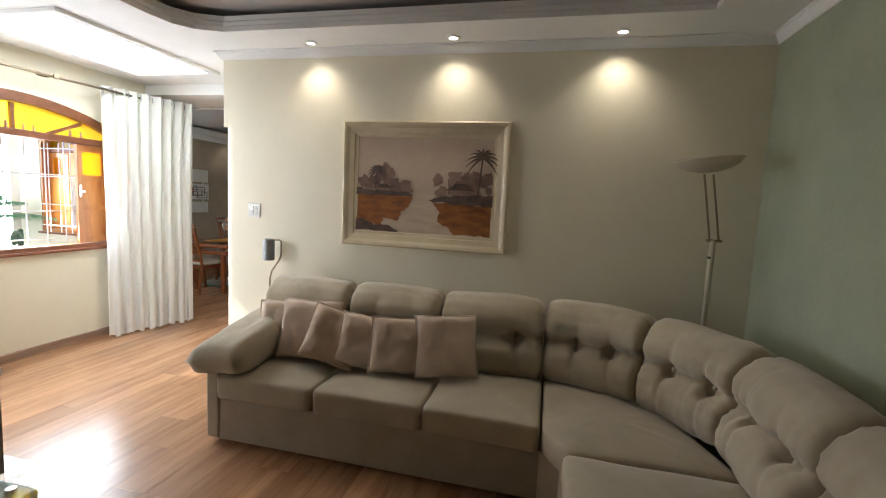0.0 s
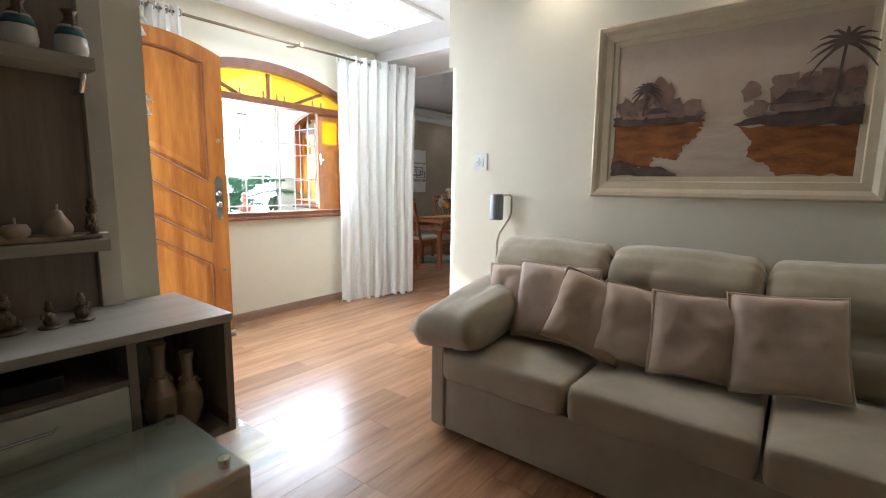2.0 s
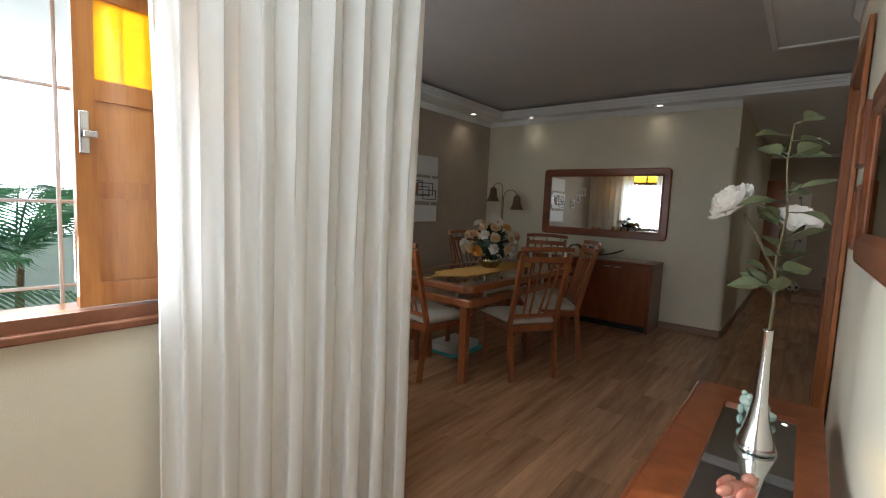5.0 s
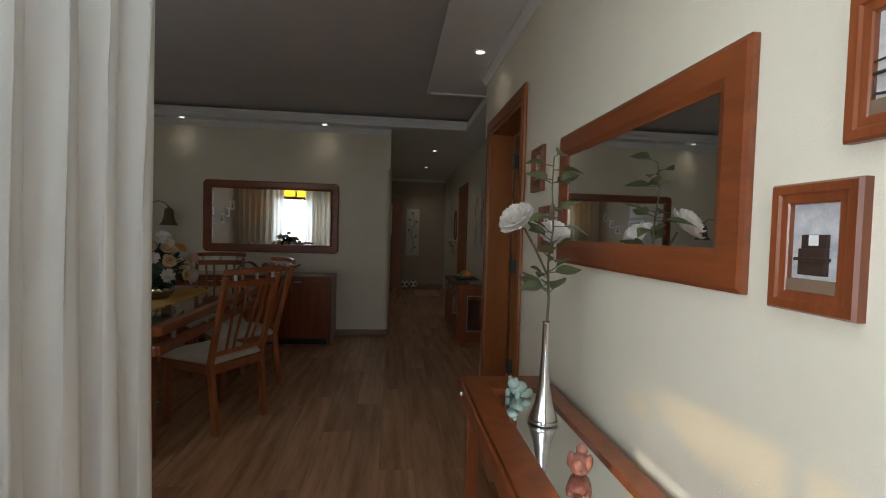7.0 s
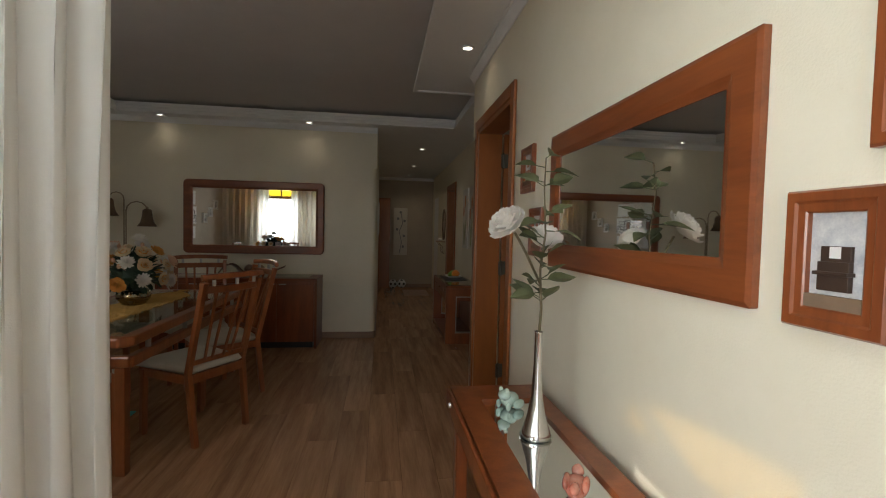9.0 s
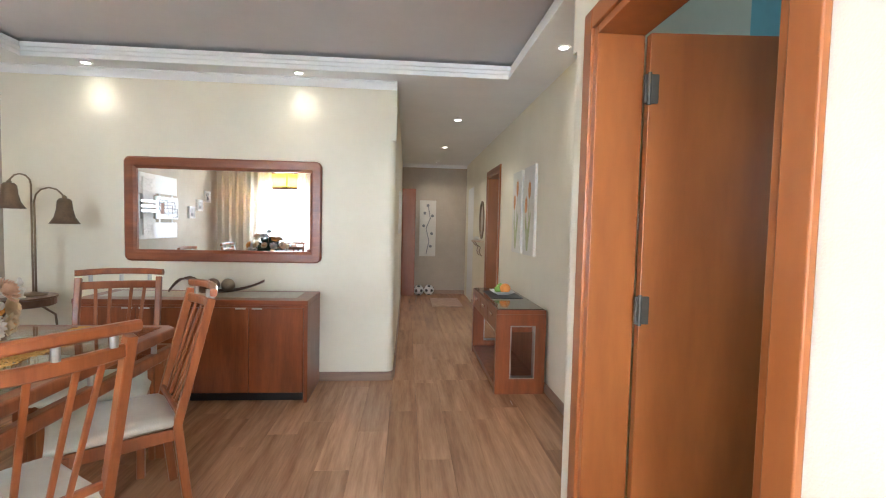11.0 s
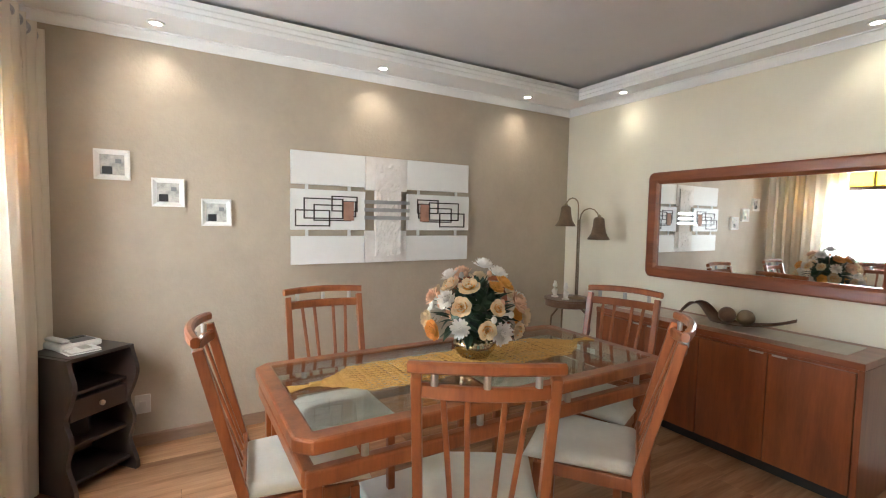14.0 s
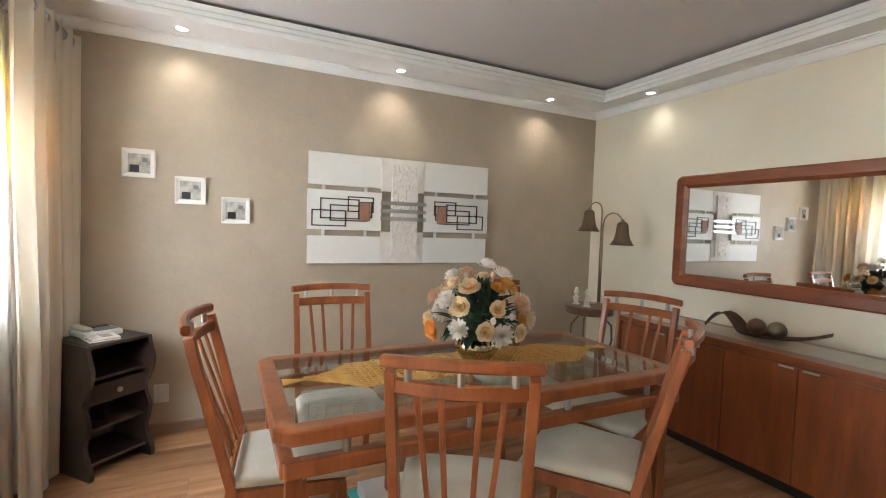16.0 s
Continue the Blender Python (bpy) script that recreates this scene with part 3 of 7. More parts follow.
def window_arched(name, m, w, label, leaf_side, amber=True):
    """An arched wooden window in local x (across) and z (up), outside towards local +y. Its sill is at 0.93, transom near 1.95."""
    win = thing(name, (0, 0, 0), label, "window")
    win["kind"] = "structure"
    win.matrix_world = m
    h = w / 2
    spring, top = 2.06, 2.25

    def arc(u, k=0.0):
        s = min(1.0, max(0.0, (u + h) / w))
        return spring + (top - spring) * math.sin(math.pi * s) ** 0.8 - k
    bm = bmesh.new()
    outer = arched(-h - 0.045, h + 0.045, 0.93, spring + 0.03, top + 0.045)
    inner = arched(-h + 0.03, h - 0.03, 0.97, spring - 0.02, top - 0.04)
    prism(bm, outer, [inner], 0.035, pose(0, -0.012, 0) @ ALONG_X)
    part("window_frame", bm, M_DARKWOOD, win, "dark reddish wooden arched frame")
    bm = bmesh.new()
    prism(bm, arched(-h + 0.001, h - 0.001, 0.931, spring, top - 0.001), [arched(-h + 0.03, h - 0.03, 0.97, spring - 0.02, top - 0.04)], 0.12, pose(0, 0.025, 0) @ ALONG_X)
    part("window_lining", bm, M_DOOR, win)
    part("window_sill", boxm((-h - 0.06, -0.035, 0.905), (h + 0.06, 0.16, 0.932), 0.006), M_DARKWOOD, win, "dark wooden sill board")
    part("transom", boxm((-h + 0.03, -0.005, 1.925), (h - 0.03, 0.07, 1.985), 0.006), M_DARKWOOD, win)
    # spokes of the fanlight
    for u0, u1 in ((-0.30, -0.62), (0.0, 0.0), (0.30, 0.62)):
        bm = bmesh.new()
        a, b = Vector((u0 * w * 0.55, 0.02, 1.985)), Vector((u1 * w * 0.55, 0.02, arc(u1 * w * 0.55) - 0.05))
        d = (b - a).normalized()
        s = Vector((d.z, 0, -d.x)) * 0.014
        o = Vector((0, 0.03, 0))
        vs = [bm.verts.new(p) for p in (a - s, a + s, b + s, b - s, a - s + o, a + s + o, b + s + o, b - s + o)]
        for f in ((0, 1, 2, 3), (7, 6, 5, 4), (0, 4, 5, 1), (1, 5, 6, 2), (2, 6, 7, 3), (3, 7, 4, 0)):
            bm.faces.new([vs[i] for i in f])
        part("spoke", bm, M_DARKWOOD, win)
    bm = bmesh.new()
    n = 16
    lo = [bm.verts.new((-h + 0.03 + (w - 0.06) * i / n, 0.045, 1.98)) for i in range(n + 1)]
    hi = [bm.verts.new((-h + 0.03 + (w - 0.06) * i / n, 0.045, max(1.985, arc(-h + 0.03 + (w - 0.06) * i / n) - 0.03))) for i in range(n + 1)]
    for i in range(n):
        bm.faces.new((lo[i], lo[i + 1], hi[i + 1], hi[i]))
    part("fanlight_pane", bm, M_AMBER, win, "rippled amber glass")
    # the leaf that stays closed: stiles, panels, an amber light at its top, latch
    u0, u1 = (h - 0.33, h - 0.035) if leaf_side > 0 else (-h + 0.035, -h + 0.33)
    bm = bmesh.new()
    z0, z1 = 0.975, 1.92
    prism(bm, rect(u0, z0, u1, z1), [rect(u0 + 0.05, z0 + 0.07, u1 - 0.05, z0 + 0.32), rect(u0 + 0.05, z0 + 0.37, u1 - 0.05, z0 + 0.60), rect(u0 + 0.05, z0 + 0.66, u1 - 0.05, z1 - 0.06)], 0.035, pose(0, 0.02, 0) @ ALONG_X)
    leaf = part("shutter_leaf", bm, M_DOOR, win, "honey coloured wooden window leaf")
    for a, b in ((0.07, 0.32), (0.37, 0.60)):
        bm = boxm((u0 + 0.045, 0.030, z0 + a - 0.005), (u1 - 0.045, 0.046, z0 + b + 0.005), 0.005)
        part("panel", bm, M_DOOR, leaf)
    part("amber_pane", boxm((u0 + 0.045, 0.036, z0 + 0.655), (u1 - 0.045, 0.041, z1 - 0.055)), M_AMBER, leaf, "rippled amber glass pane")
    e = u0 + 0.02 if leaf_side > 0 else u1 - 0.02
    bm = boxm((e - 0.012, 0.008, 1.42), (e + 0.012, 0.02, 1.54), 0.003)
    box(bm, (e - 0.006, -0.012, 1.465), (e + 0.02 * (1 if leaf_side > 0 else -1) + 0.006, 0.01, 1.485), 0.003)
    part("latch", bm, M_CHROME, leaf, "chrome latch")
    # iron grille outside
    gr = bmesh.new()
    bars = int(w / 0.16)
    for i in range(1, bars):
        u = -h + w * i / bars
        tube(gr, [(u, 0.17, 0.935), (u, 0.17, 2.03)], 0.006, 6)
    for z in (1.02, 1.28, 1.62, 1.96):
        tube(gr, [(-h, 0.175, z), (h, 0.175, z)], 0.006, 6)
    part("iron_grille", gr, M_IRONW, win, "white painted iron bars")
    return win


WEST = pose(-1.75, -0.35, 0) @ pose(0, 0, 0, 0, 0, 90)   # local x along world y, local y to world -x
SOUTH = pose(-2.79, 1.25, 0) @ pose(0, 0, 0, 0, 0, 180)
window_arched("window_1", WEST, 1.70, "arched wooden living room window with amber fanlight", 1)
window_arched("window_2", SOUTH, 1.54, "arched wooden dining room window with amber fanlight", 1)

for y, s in ((-0.62, 0.9), (-0.40, 1.1), (-0.27, 0.8), (-0.19, 0.8), (0.12, 1.0), (0.22, 0.9)):
    bm = lathem([(0.014 * s, 0), (0.016 * s, 0.006), (0.008 * s, 0.012), (0.013 * s, 0.028), (0.008 * s, 0.04), (0.011 * s, 0.052), (0, 0.064 * s)], 10)
    fig = part("figurine", bm, M_TERRA, smooth=True)
    fig.location = (-1.775, y, 1.985)
    tagged(fig, "tiny clay figurine on the window transom", "figurine", "figurines on the transom")


def door_leaf_panelled():
    """The arched front door, its hinge edge at the origin, its width along local x."""
    d = thing("door_1", (-1.64, -1.775, 0.025), "open arched honey-coloured wooden front door with slanted panels", "door")
    d["kind"] = "structure"
    d.matrix_world = pose(-1.625, -1.845, 0.025, 0, 0, 79.5)
    W = 0.92
    bm = bmesh.new()

    def slab(q, hole, depth, y):
        prism(bm, q, hole, depth, pose(0, y, 0) @ ALONG_X)

    def top(u):
        return 2.12 + 0.17 * math.sin(math.pi * (0.12 + 0.80 * u / W)) ** 0.9 - 0.03
    outline = [(0, 0), (W, 0)] + [(W - W * i / 14, top(W - W * i / 14)) for i in range(15)]
    p1 = [(0.10, 1.60), (W - 0.13, 1.21)] + [(W - 0.13 - (W - 0.23) * i / 10, top(W - 0.13 - (W - 0.23) * i / 10) - 0.12) for i in range(11)]
    p2 = [(0.10, 1.16), (W - 0.13, 0.75), (W - 0.13, 1.0), (0.10, 1.42)]
    p3 = [(0.10, 0.13), (W - 0.13, 0.13), (W - 0.13, 0.58), (0.10, 1.01)]
    slab(outline, [p1, p2, p3], 0.04, -0.02)
    part("door_slab", bm, M_DOOR, d)
    for q in (p1, p2, p3):
        cx, cy = sum(p[0] for p in q) / len(q), sum(p[1] for p in q) / len(q)
        bm = bmesh.new()
        prism(bm, q, [], 0.012, pose(0, -0.006, 0) @ ALONG_X)
        panel = part("panel", bm, M_DOOR, d)
        for side in (-1, 1):
            bm = bmesh.new()
            k = [(cx + (x - cx) * 0.93, cy + (y - cy) * (0.93 if q is not p2 else 0.72)) for x, y in q]
            k2 = [(cx + (x - cx) * 0.85, cy + (y - cy) * (0.86 if q is not p2 else 0.50)) for x, y in q]
            lo = [bm.verts.new((x, side * 0.006, y)) for x, y in k]
            hi = [bm.verts.new((x, side * 0.019, y)) for x, y in k2]
            for i in range(len(q)):
                j = (i + 1) % len(q)
                bm.faces.new((lo[i], lo[j], hi[j], hi[i]))
            bm.faces.new(hi)
            part("raised_field", bm, M_DOOR, panel)
            bm = bmesh.new()
            loop = [Vector((x, side * 0.021, y)) for x, y in q]
            for i in range(len(loop)):
                tube(bm, [loop[i], loop[(i + 1) % len(loop)]], 0.008, 6)
            part("moulding", bm, M_DARKWOOD, panel)
    for side in (-1, 1):
        bm = bmesh.new()
        pl = [(-0.028, -0.13), (-0.016, -0.155), (0, -0.17), (0.016, -0.155), (0.028, -0.13), (0.022, -0.08), (0.028, 0), (0.022, 0.08), (0.028, 0.13), (0.016, 0.15), (0, 0.17), (-0.016, 0.15), (-0.028, 0.13), (-0.022, 0.08), (-0.028, 0), (-0.022, -0.08)]
        prism(bm, [(W - 0.06 + x, 1.09 + y) for x, y in pl], [], 0.006, pose(0, 0.021 if side > 0 else -0.027, 0) @ ALONG_X)
        for z in (1.12, 1.04):
            lathe(bm, [(0.02, 0), (0.02, 0.008), (0.014, 0.014), (0, 0.016)], 14, pose(W - 0.06, side * 0.026, z, 90 if side < 0 else -90, 0, 0))
        part("lock_plate", bm, M_CHROME, d, "ornate chrome lock plate", smooth=False)
        for z in (1.52, 0.52):
            bm = lathem([(0.016, 0), (0.016, 0.006), (0.009, 0.009), (0, 0.01)], 14, pose(W - 0.045, side * 0.02, z, 90 if side < 0 else -90, 0, 0))
            part("latch_knob", bm, M_BRASS, d)
    for z in (0.25, 1.05, 1.8):
        part("hinge", lathem([(0.009, -0.05), (0.009, 0.05)], 10, pose(-0.004, -0.024, z)), M_BRASS, d)
    bm = lathem([(0.012, 0), (0.012, 0.004), (0, 0.005)], 12, pose(0.42, -0.021, 1.5, 90, 0, 0))
    part("peephole", bm, M_BRASS, d)
    return d


door_leaf_panelled()
bm = bmesh.new()
a, b = Vector((-1.58, -1.76, 0.03)), Vector((-1.42, -0.94, 0.03))
pts = [a.lerp(b, i / 12) + Vector((0.012 * math.sin(i * 2.1), 0, 0)) for i in range(13)]
tube(bm, pts, 0.026, 10)
tagged(part("draught_stopper", bm, material("patterned_fabric", (0.55, 0.48, 0.38), 0.9, color2=(0.12, 0.08, 0.06), scale=22, bump=0.3), smooth=True),
       "patterned fabric draught stopper lying along the front door", "draught stopper")
bm = bmesh.new()
prism(bm, arched(-1.745, -0.655, 0.0, 2.06, 2.26), [arched(-1.665, -0.735, -0.01, 2.0, 2.185)], 0.16, pose(0, -2.035, 0) @ ALONG_X)
structure("door_frame", bm, M_DOOR, "honey coloured arched wooden frame of the entrance", "door frame")
structure("threshold", boxm((-1.66, -2.1, 0.001), (-0.74, -1.87, 0.012), 0.003), M_STONE, "grey stone threshold of the entrance", "threshold")


def inner_door_frame(y0, y1, x, depth, name):
    """A wooden jamb set with casings round a doorway in a wall along y; the hall side is at x."""
    fr = thing(name, (x, (y0 + y1) / 2, 0), "orange-brown wooden frame of an inner doorway", "door frame")
    fr["kind"] = "structure"
    fr.matrix_world = pose(x, 0, 0)
    for a, b in ((y0 - 0.002, y0 + 0.035), (y1 - 0.035, y1 + 0.002)):
        part("jamb", boxm((-0.012, a, 0), (depth + 0.012, b, HEAD + 0.02), 0.003), M_IDOOR, fr)
    part("lintel", boxm((-0.012, y0 + 0.035, HEAD - 0.02), (depth + 0.012, y1 - 0.035, HEAD + 0.02), 0.003), M_IDOOR, fr)
    for a, b in ((y0 - 0.065, y0 + 0.004), (y1 - 0.004, y1 + 0.065)):
        part("casing", boxm((-0.024, a, 0), (-0.006, b, HEAD + 0.08), 0.004), M_IDOOR, fr)
    part("casing_head", boxm((-0.024, y0 + 0.004, HEAD + 0.008), (-0.006, y1 - 0.004, HEAD + 0.08), 0.004), M_IDOOR, fr)
    return fr


inner_door_frame(2.37, 3.24, 0.0, 0.15, "door_frame_2")
inner_door_frame(3.82, 4.57, 0.5, 0.15, "door_frame_3")
inner_door_frame(7.30, 8.13, 0.5, 0.15, "door_frame_4")


def flat_door(name, place, turn, w, label):
    d = thing(name, place, label, "door")
    d["kind"] = "structure"
    d.matrix_world = pose(*place, 0, 0, turn)
    part("door_slab", boxm((0, -0.018, 0), (w, 0.018, HEAD - 0.03), 0.002), M_IDOOR, d)
    for z in (0.3, 1.06, 1.84):
        bm = boxm((-0.02, -0.03, z - 0.05), (0.03, -0.016, z + 0.05), 0.003)
        lathe(bm, [(0.008, z - 0.055), (0.008, z + 0.055)], 8, pose(-0.004, -0.028, 0))
        part("hinge", bm, M_HINGE, d, "dark metal hinge")
    for s in (-1, 1):
        bm = lathem([(0.024, 0), (0.024, 0.006), (0.009, 0.009), (0.009, 0.045)], 12, pose(w - 0.06, s * 0.018, 1.02, 90 if s < 0 else -90, 0, 0))
        tube(bm, [(w - 0.06, s * 0.06, 1.02), (w - 0.17, s * 0.062, 1.02)], 0.008, 8)
        part("door_handle", bm, M_CHROME, d)
    return d


flat_door("door_2", (0.17, 3.195, 0.01), -4, 0.80, "open flat orange-brown wooden bedroom door")
flat_door("door_3", (0.69, 4.55, 0.01), 80, 0.68, "open flat orange-brown wooden door")
flat_door("door_4", (0.67, 8.08, 0.01), -5, 0.76, "open flat orange-brown wooden door in the hallway")
bm = boxm((0.497, 9.55, 0.01), (0.53, 10.25, HEAD - 0.01), 0.004)
structure("door_5", bm, M_WLACQ, "white painted door near the end of the hallway", "door")
bm = boxm((-0.765, 10.25, 0.01), (-0.51, 10.288, HEAD - 0.02), 0.004)
structure("door_6", bm, M_IDOOR, "open orange-brown wooden door at the end of the hallway", "door")

# Skylight over the passage.
sk = thing("ceiling_skylight", (-0.95, -0.2, LIV), "white framed ceiling skylight with four bright panes", "skylight")
bm = bmesh.new()
prism(bm, rect(-0.47, -0.74, 0.47, 0.74), [rect(-0.40, -0.67, -0.02, -0.02), rect(0.02, -0.67, 0.40, -0.02), rect(-0.40, 0.02, -0.02, 0.67), rect(0.02, 0.02, 0.40, 0.67)], 0.025, pose(0, 0, -0.026))
part("frame", bm, M_WHITE, sk)
for x in (-0.40, 0.02):
    for y in (-0.67, 0.02):
        part("pane", boxm((x - 0.01, y - 0.01, -0.006), (x + 0.39, y + 0.66, -0.002)), M_SKYPANEL, sk, "glowing frosted pane")


def downlight(x, y, z, power=9.0, tilt=(0, 0, -1), lamp=True):
    d = thing("ceiling_spotlight", (x, y, z), "small round white recessed ceiling spotlight, switched on", "spotlight", "recessed spotlights")
    part("ring", lathem([(0.030, -0.001), (0.046, -0.001), (0.046, -0.006), (0.034, -0.009), (0.030, -0.007), (0.030, -0.001)], 20), M_WHITE, d, smooth=True)
    part("bulb", lathem([(0.0, -0.0045), (0.018, -0.0045), (0.030, -0.003), (0.030, -0.001)], 20), M_SPOT, d, "glowing lamp")
    if lamp:
        li = bpy.data.lights.new("spot", "SPOT")
        li.energy, li.spot_size, li.spot_blend, li.shadow_soft_size, li.color = power, radians(124), 1.0, 0.035, (1.0, 0.87, 0.68)
        ob = new("spot", li)
        ob.matrix_world = Matrix.Translation((x, y, z - 0.02)) @ Vector(tilt).to_track_quat("-Z", "Y").to_matrix().to_4x4()


for x in (0.87, 1.945, 3.035):
    downlight(x, -0.15, LIV, 13.0, (0, 0.02, -1))
for y in (2.05, 3.45, 4.83):
    downlight(-3.72, y, DIN, 3.4, (-0.12, 0, -1))
for x in (-3.15, -1.55):
    downlight(x, 5.38, DIN, 1.7, (0, 0.12, -1))
downlight(-0.16, 2.95, DIN, 2.2, (0.10, 0, -1))
downlight(0.34, 4.60, DIN, 4.5, (0.10, 0, -1))
for y in (6.75, 8.55, 10.1):
    downlight(-0.12, y, DIN, 10.0)

# ---- living room ----


def sofa():
    s = thing("corner_sofa", (1.7, -0.5, 0), "large beige suede corner sofa with tufted puffy back cushions", "sofa")
    s.matrix_world = pose(0, 0, 0)
    C, R0, RIDGE = Vector((2.72, -1.25)), 0.77, 1.05
    ARC = RIDGE * math.pi / 2

    def along(t, d):
        """The plan point at length t along the backrest, d behind the foot of the back cushions."""
        if t < C.x:
            return Vector((t, C.y + R0 + d))
        if t < C.x + ARC:
            an = math.pi / 2 - (t - C.x) / RIDGE
            return C + (R0 + d) * Vector((math.cos(an), math.sin(an)))
        return Vector((C.x + R0 + d, C.y - (t - C.x - ARC)))

    def way(t):
        """The direction that points backwards from the seat at length t."""
        return (along(t, 1.0) - along(t, 0.0)).normalized()

    # base: straight run, cut corner, side run
    bm = bmesh.new()
    END = -2.42
    out = [(0.715, -1.015), (2.70, -1.03), (2.80, -1.14), (2.84, -1.26), (2.84, END), (3.80, END), (3.80, -1.0), (3.52, -0.45), (3.0, -0.10), (0.715, -0.10)]
    lo = [bm.verts.new((x, y, 0.03)) for x, y in out]
    hi = [bm.verts.new((x, y, 0.30)) for x, y in out]
    for i in range(len(out)):
        j = (i + 1) % len(out)
        bm.faces.new((lo[i], lo[j], hi[j], hi[i]))
    bm.faces.new(lo[::-1])
    bm.faces.new(hi)
    part("base", bm, M_SOFABASE, s)
    for x, y in ((0.78, -0.94), (2.6, -0.94), (0.78, -0.2), (2.92, -2.34), (3.7, -2.34), (3.55, -0.7)):
        part("foot", lathem([(0.022, 0.0), (0.026, 0.032)], 10, pose(x, y, 0)), M_BLACK, s)

    def seat(q, seed):
        """A thick seat cushion of a flat-sided plan with rounded corners, piped edges and a crowned top."""
        bm = bmesh.new()
        p = [Vector(c) for c in q]
        mid = sum(p, Vector((0, 0))) / len(p)
        plan = []
        for e in range(len(p)):
            a, c, b = p[e - 1], p[e], p[(e + 1) % len(p)]
            d1, d2 = (a - c).normalized(), (b - c).normalized()
            for k in range(5):
                t = k / 4
                plan.append((1 - t) ** 2 * (c + d1 * 0.035) + 2 * t * (1 - t) * c + t * t * (c + d2 * 0.035))
            for k in range(1, 10):
                plan.append((c + d2 * 0.035).lerp(b - d2 * 0.035, k / 10))
        prev = None
        for zz, ins in ((0.292, 0.014), (0.300, 0.007), (0.330, 0.002), (0.395, 0.001), (0.418, 0.004), (0.428, 0.011), (0.433, 0.022), (0.440, 0.06), (0.449, 0.14), (0.455, 0.24)):
            ring = []
            for c in plan:
                d = mid - c
                g = c + d.normalized() * min(ins + 0.006, d.length * 0.9)
                z = zz + 0.005 * noise.noise(Vector((g.x * 5, g.y * 5, seed))) + (0.004 * noise.noise(Vector((g.x * 14, g.y * 14, seed))) if zz > 0.43 else 0)
                ring.append(bm.verts.new((g.x, g.y, z)))
            if prev:
                for i in range(len(ring)):
                    j = (i + 1) % len(ring)
                    bm.faces.new((prev[i], prev[j], ring[j], ring[i]))
            prev = ring
        top = bm.verts.new((mid.x, mid.y, 0.457))
        for i in range(len(prev)):
            bm.faces.new((prev[i], prev[(i + 1) % len(prev)], top))
        part("seat_cushion", bm, M_SOFA, s, smooth=True)
    xs = (0.765, 1.405, 2.06, 2.70)
    for i in range(3):
        seat([(xs[i], -1.04), (xs[i + 1], -1.04 - 0.02 * (i == 2)), (xs[i + 1], -0.36), (xs[i], -0.36)], i)
    seat([(2.70, -1.06), (2.825, -1.245), (3.56, -1.245), (3.40, -0.72), (3.10, -0.46), (2.70, -0.36)], 5)
    seat([(2.795, -1.25), (2.795, -1.83), (3.60, -1.83), (3.60, -1.25)], 7)
    seat([(2.795, -1.835), (2.795, END - 0.01), (3.60, END - 0.01), (3.60, -1.835)], 8)
    # arm: upholstered panel under a puffy roll
    part("arm_panel", boxm((0.695, -1.025, 0.03), (0.79, -0.12, 0.50), 0.018, 3), M_SOFABASE, s)
    bm = bmesh.new()
    pillow(bm, 0.35, 0.98, 0.25, pose(0.80, -0.63, 0.58, 5, -4, 1), 16, 26, 0.5, 3, 0.36, 0.018)
    part("arm_pad", bm, M_SOFA, s, smooth=True)

    FRONT = [(0.10, 0.425), (0.035, 0.45), (0.005, 0.50), (-0.005, 0.56), (0.012, 0.625), (0.055, 0.668), (0.085, 0.69), (0.070, 0.715), (0.045, 0.755), (0.052, 0.815), (0.095, 0.880), (0.165, 0.925), (0.245, 0.932), (0.315, 0.895), (0.355, 0.83), (0.372, 0.72), (0.375, 0.50), (0.375, 0.31)]
    LEN = [0.0]
    for a, b in zip(FRONT, FRONT[1:]):
        LEN.append(LEN[-1] + math.hypot(b[0] - a[0], b[1] - a[1]))
    CREASE = LEN[6]

    def profile(v):
        k = 0
        while k < len(LEN) - 2 and LEN[k + 1] < v:
            k += 1
        f = (v - LEN[k]) / (LEN[k + 1] - LEN[k])
        g = f * f * (3 - 2 * f) * 0.35 + f * 0.65
        return Vector((FRONT[k][0], FRONT[k][1])).lerp(Vector((FRONT[k + 1][0], FRONT[k + 1][1])), g)

    def gauss(x, w):
        return math.exp(-(x / w) ** 2)

    # backs: one stuffed module after another, each pinched at its seams and tufted along a crease
    def module(t0, t1, seed):
        rnd = random.Random(seed)
        W = t1 - t0
        tufts = [W * (0.30 + rnd.uniform(-0.03, 0.03)), W * (0.72 + rnd.uniform(-0.03, 0.03))]
        folds = [(rnd.uniform(0.08, 0.92) * W, rnd.uniform(-0.25, 0.25), rnd.uniform(0.006, 0.014), rnd.uniform(0.010, 0.018)) for _ in range(5)]
        n, m = 54, 66
        bm = bmesh.new()
        grid = []
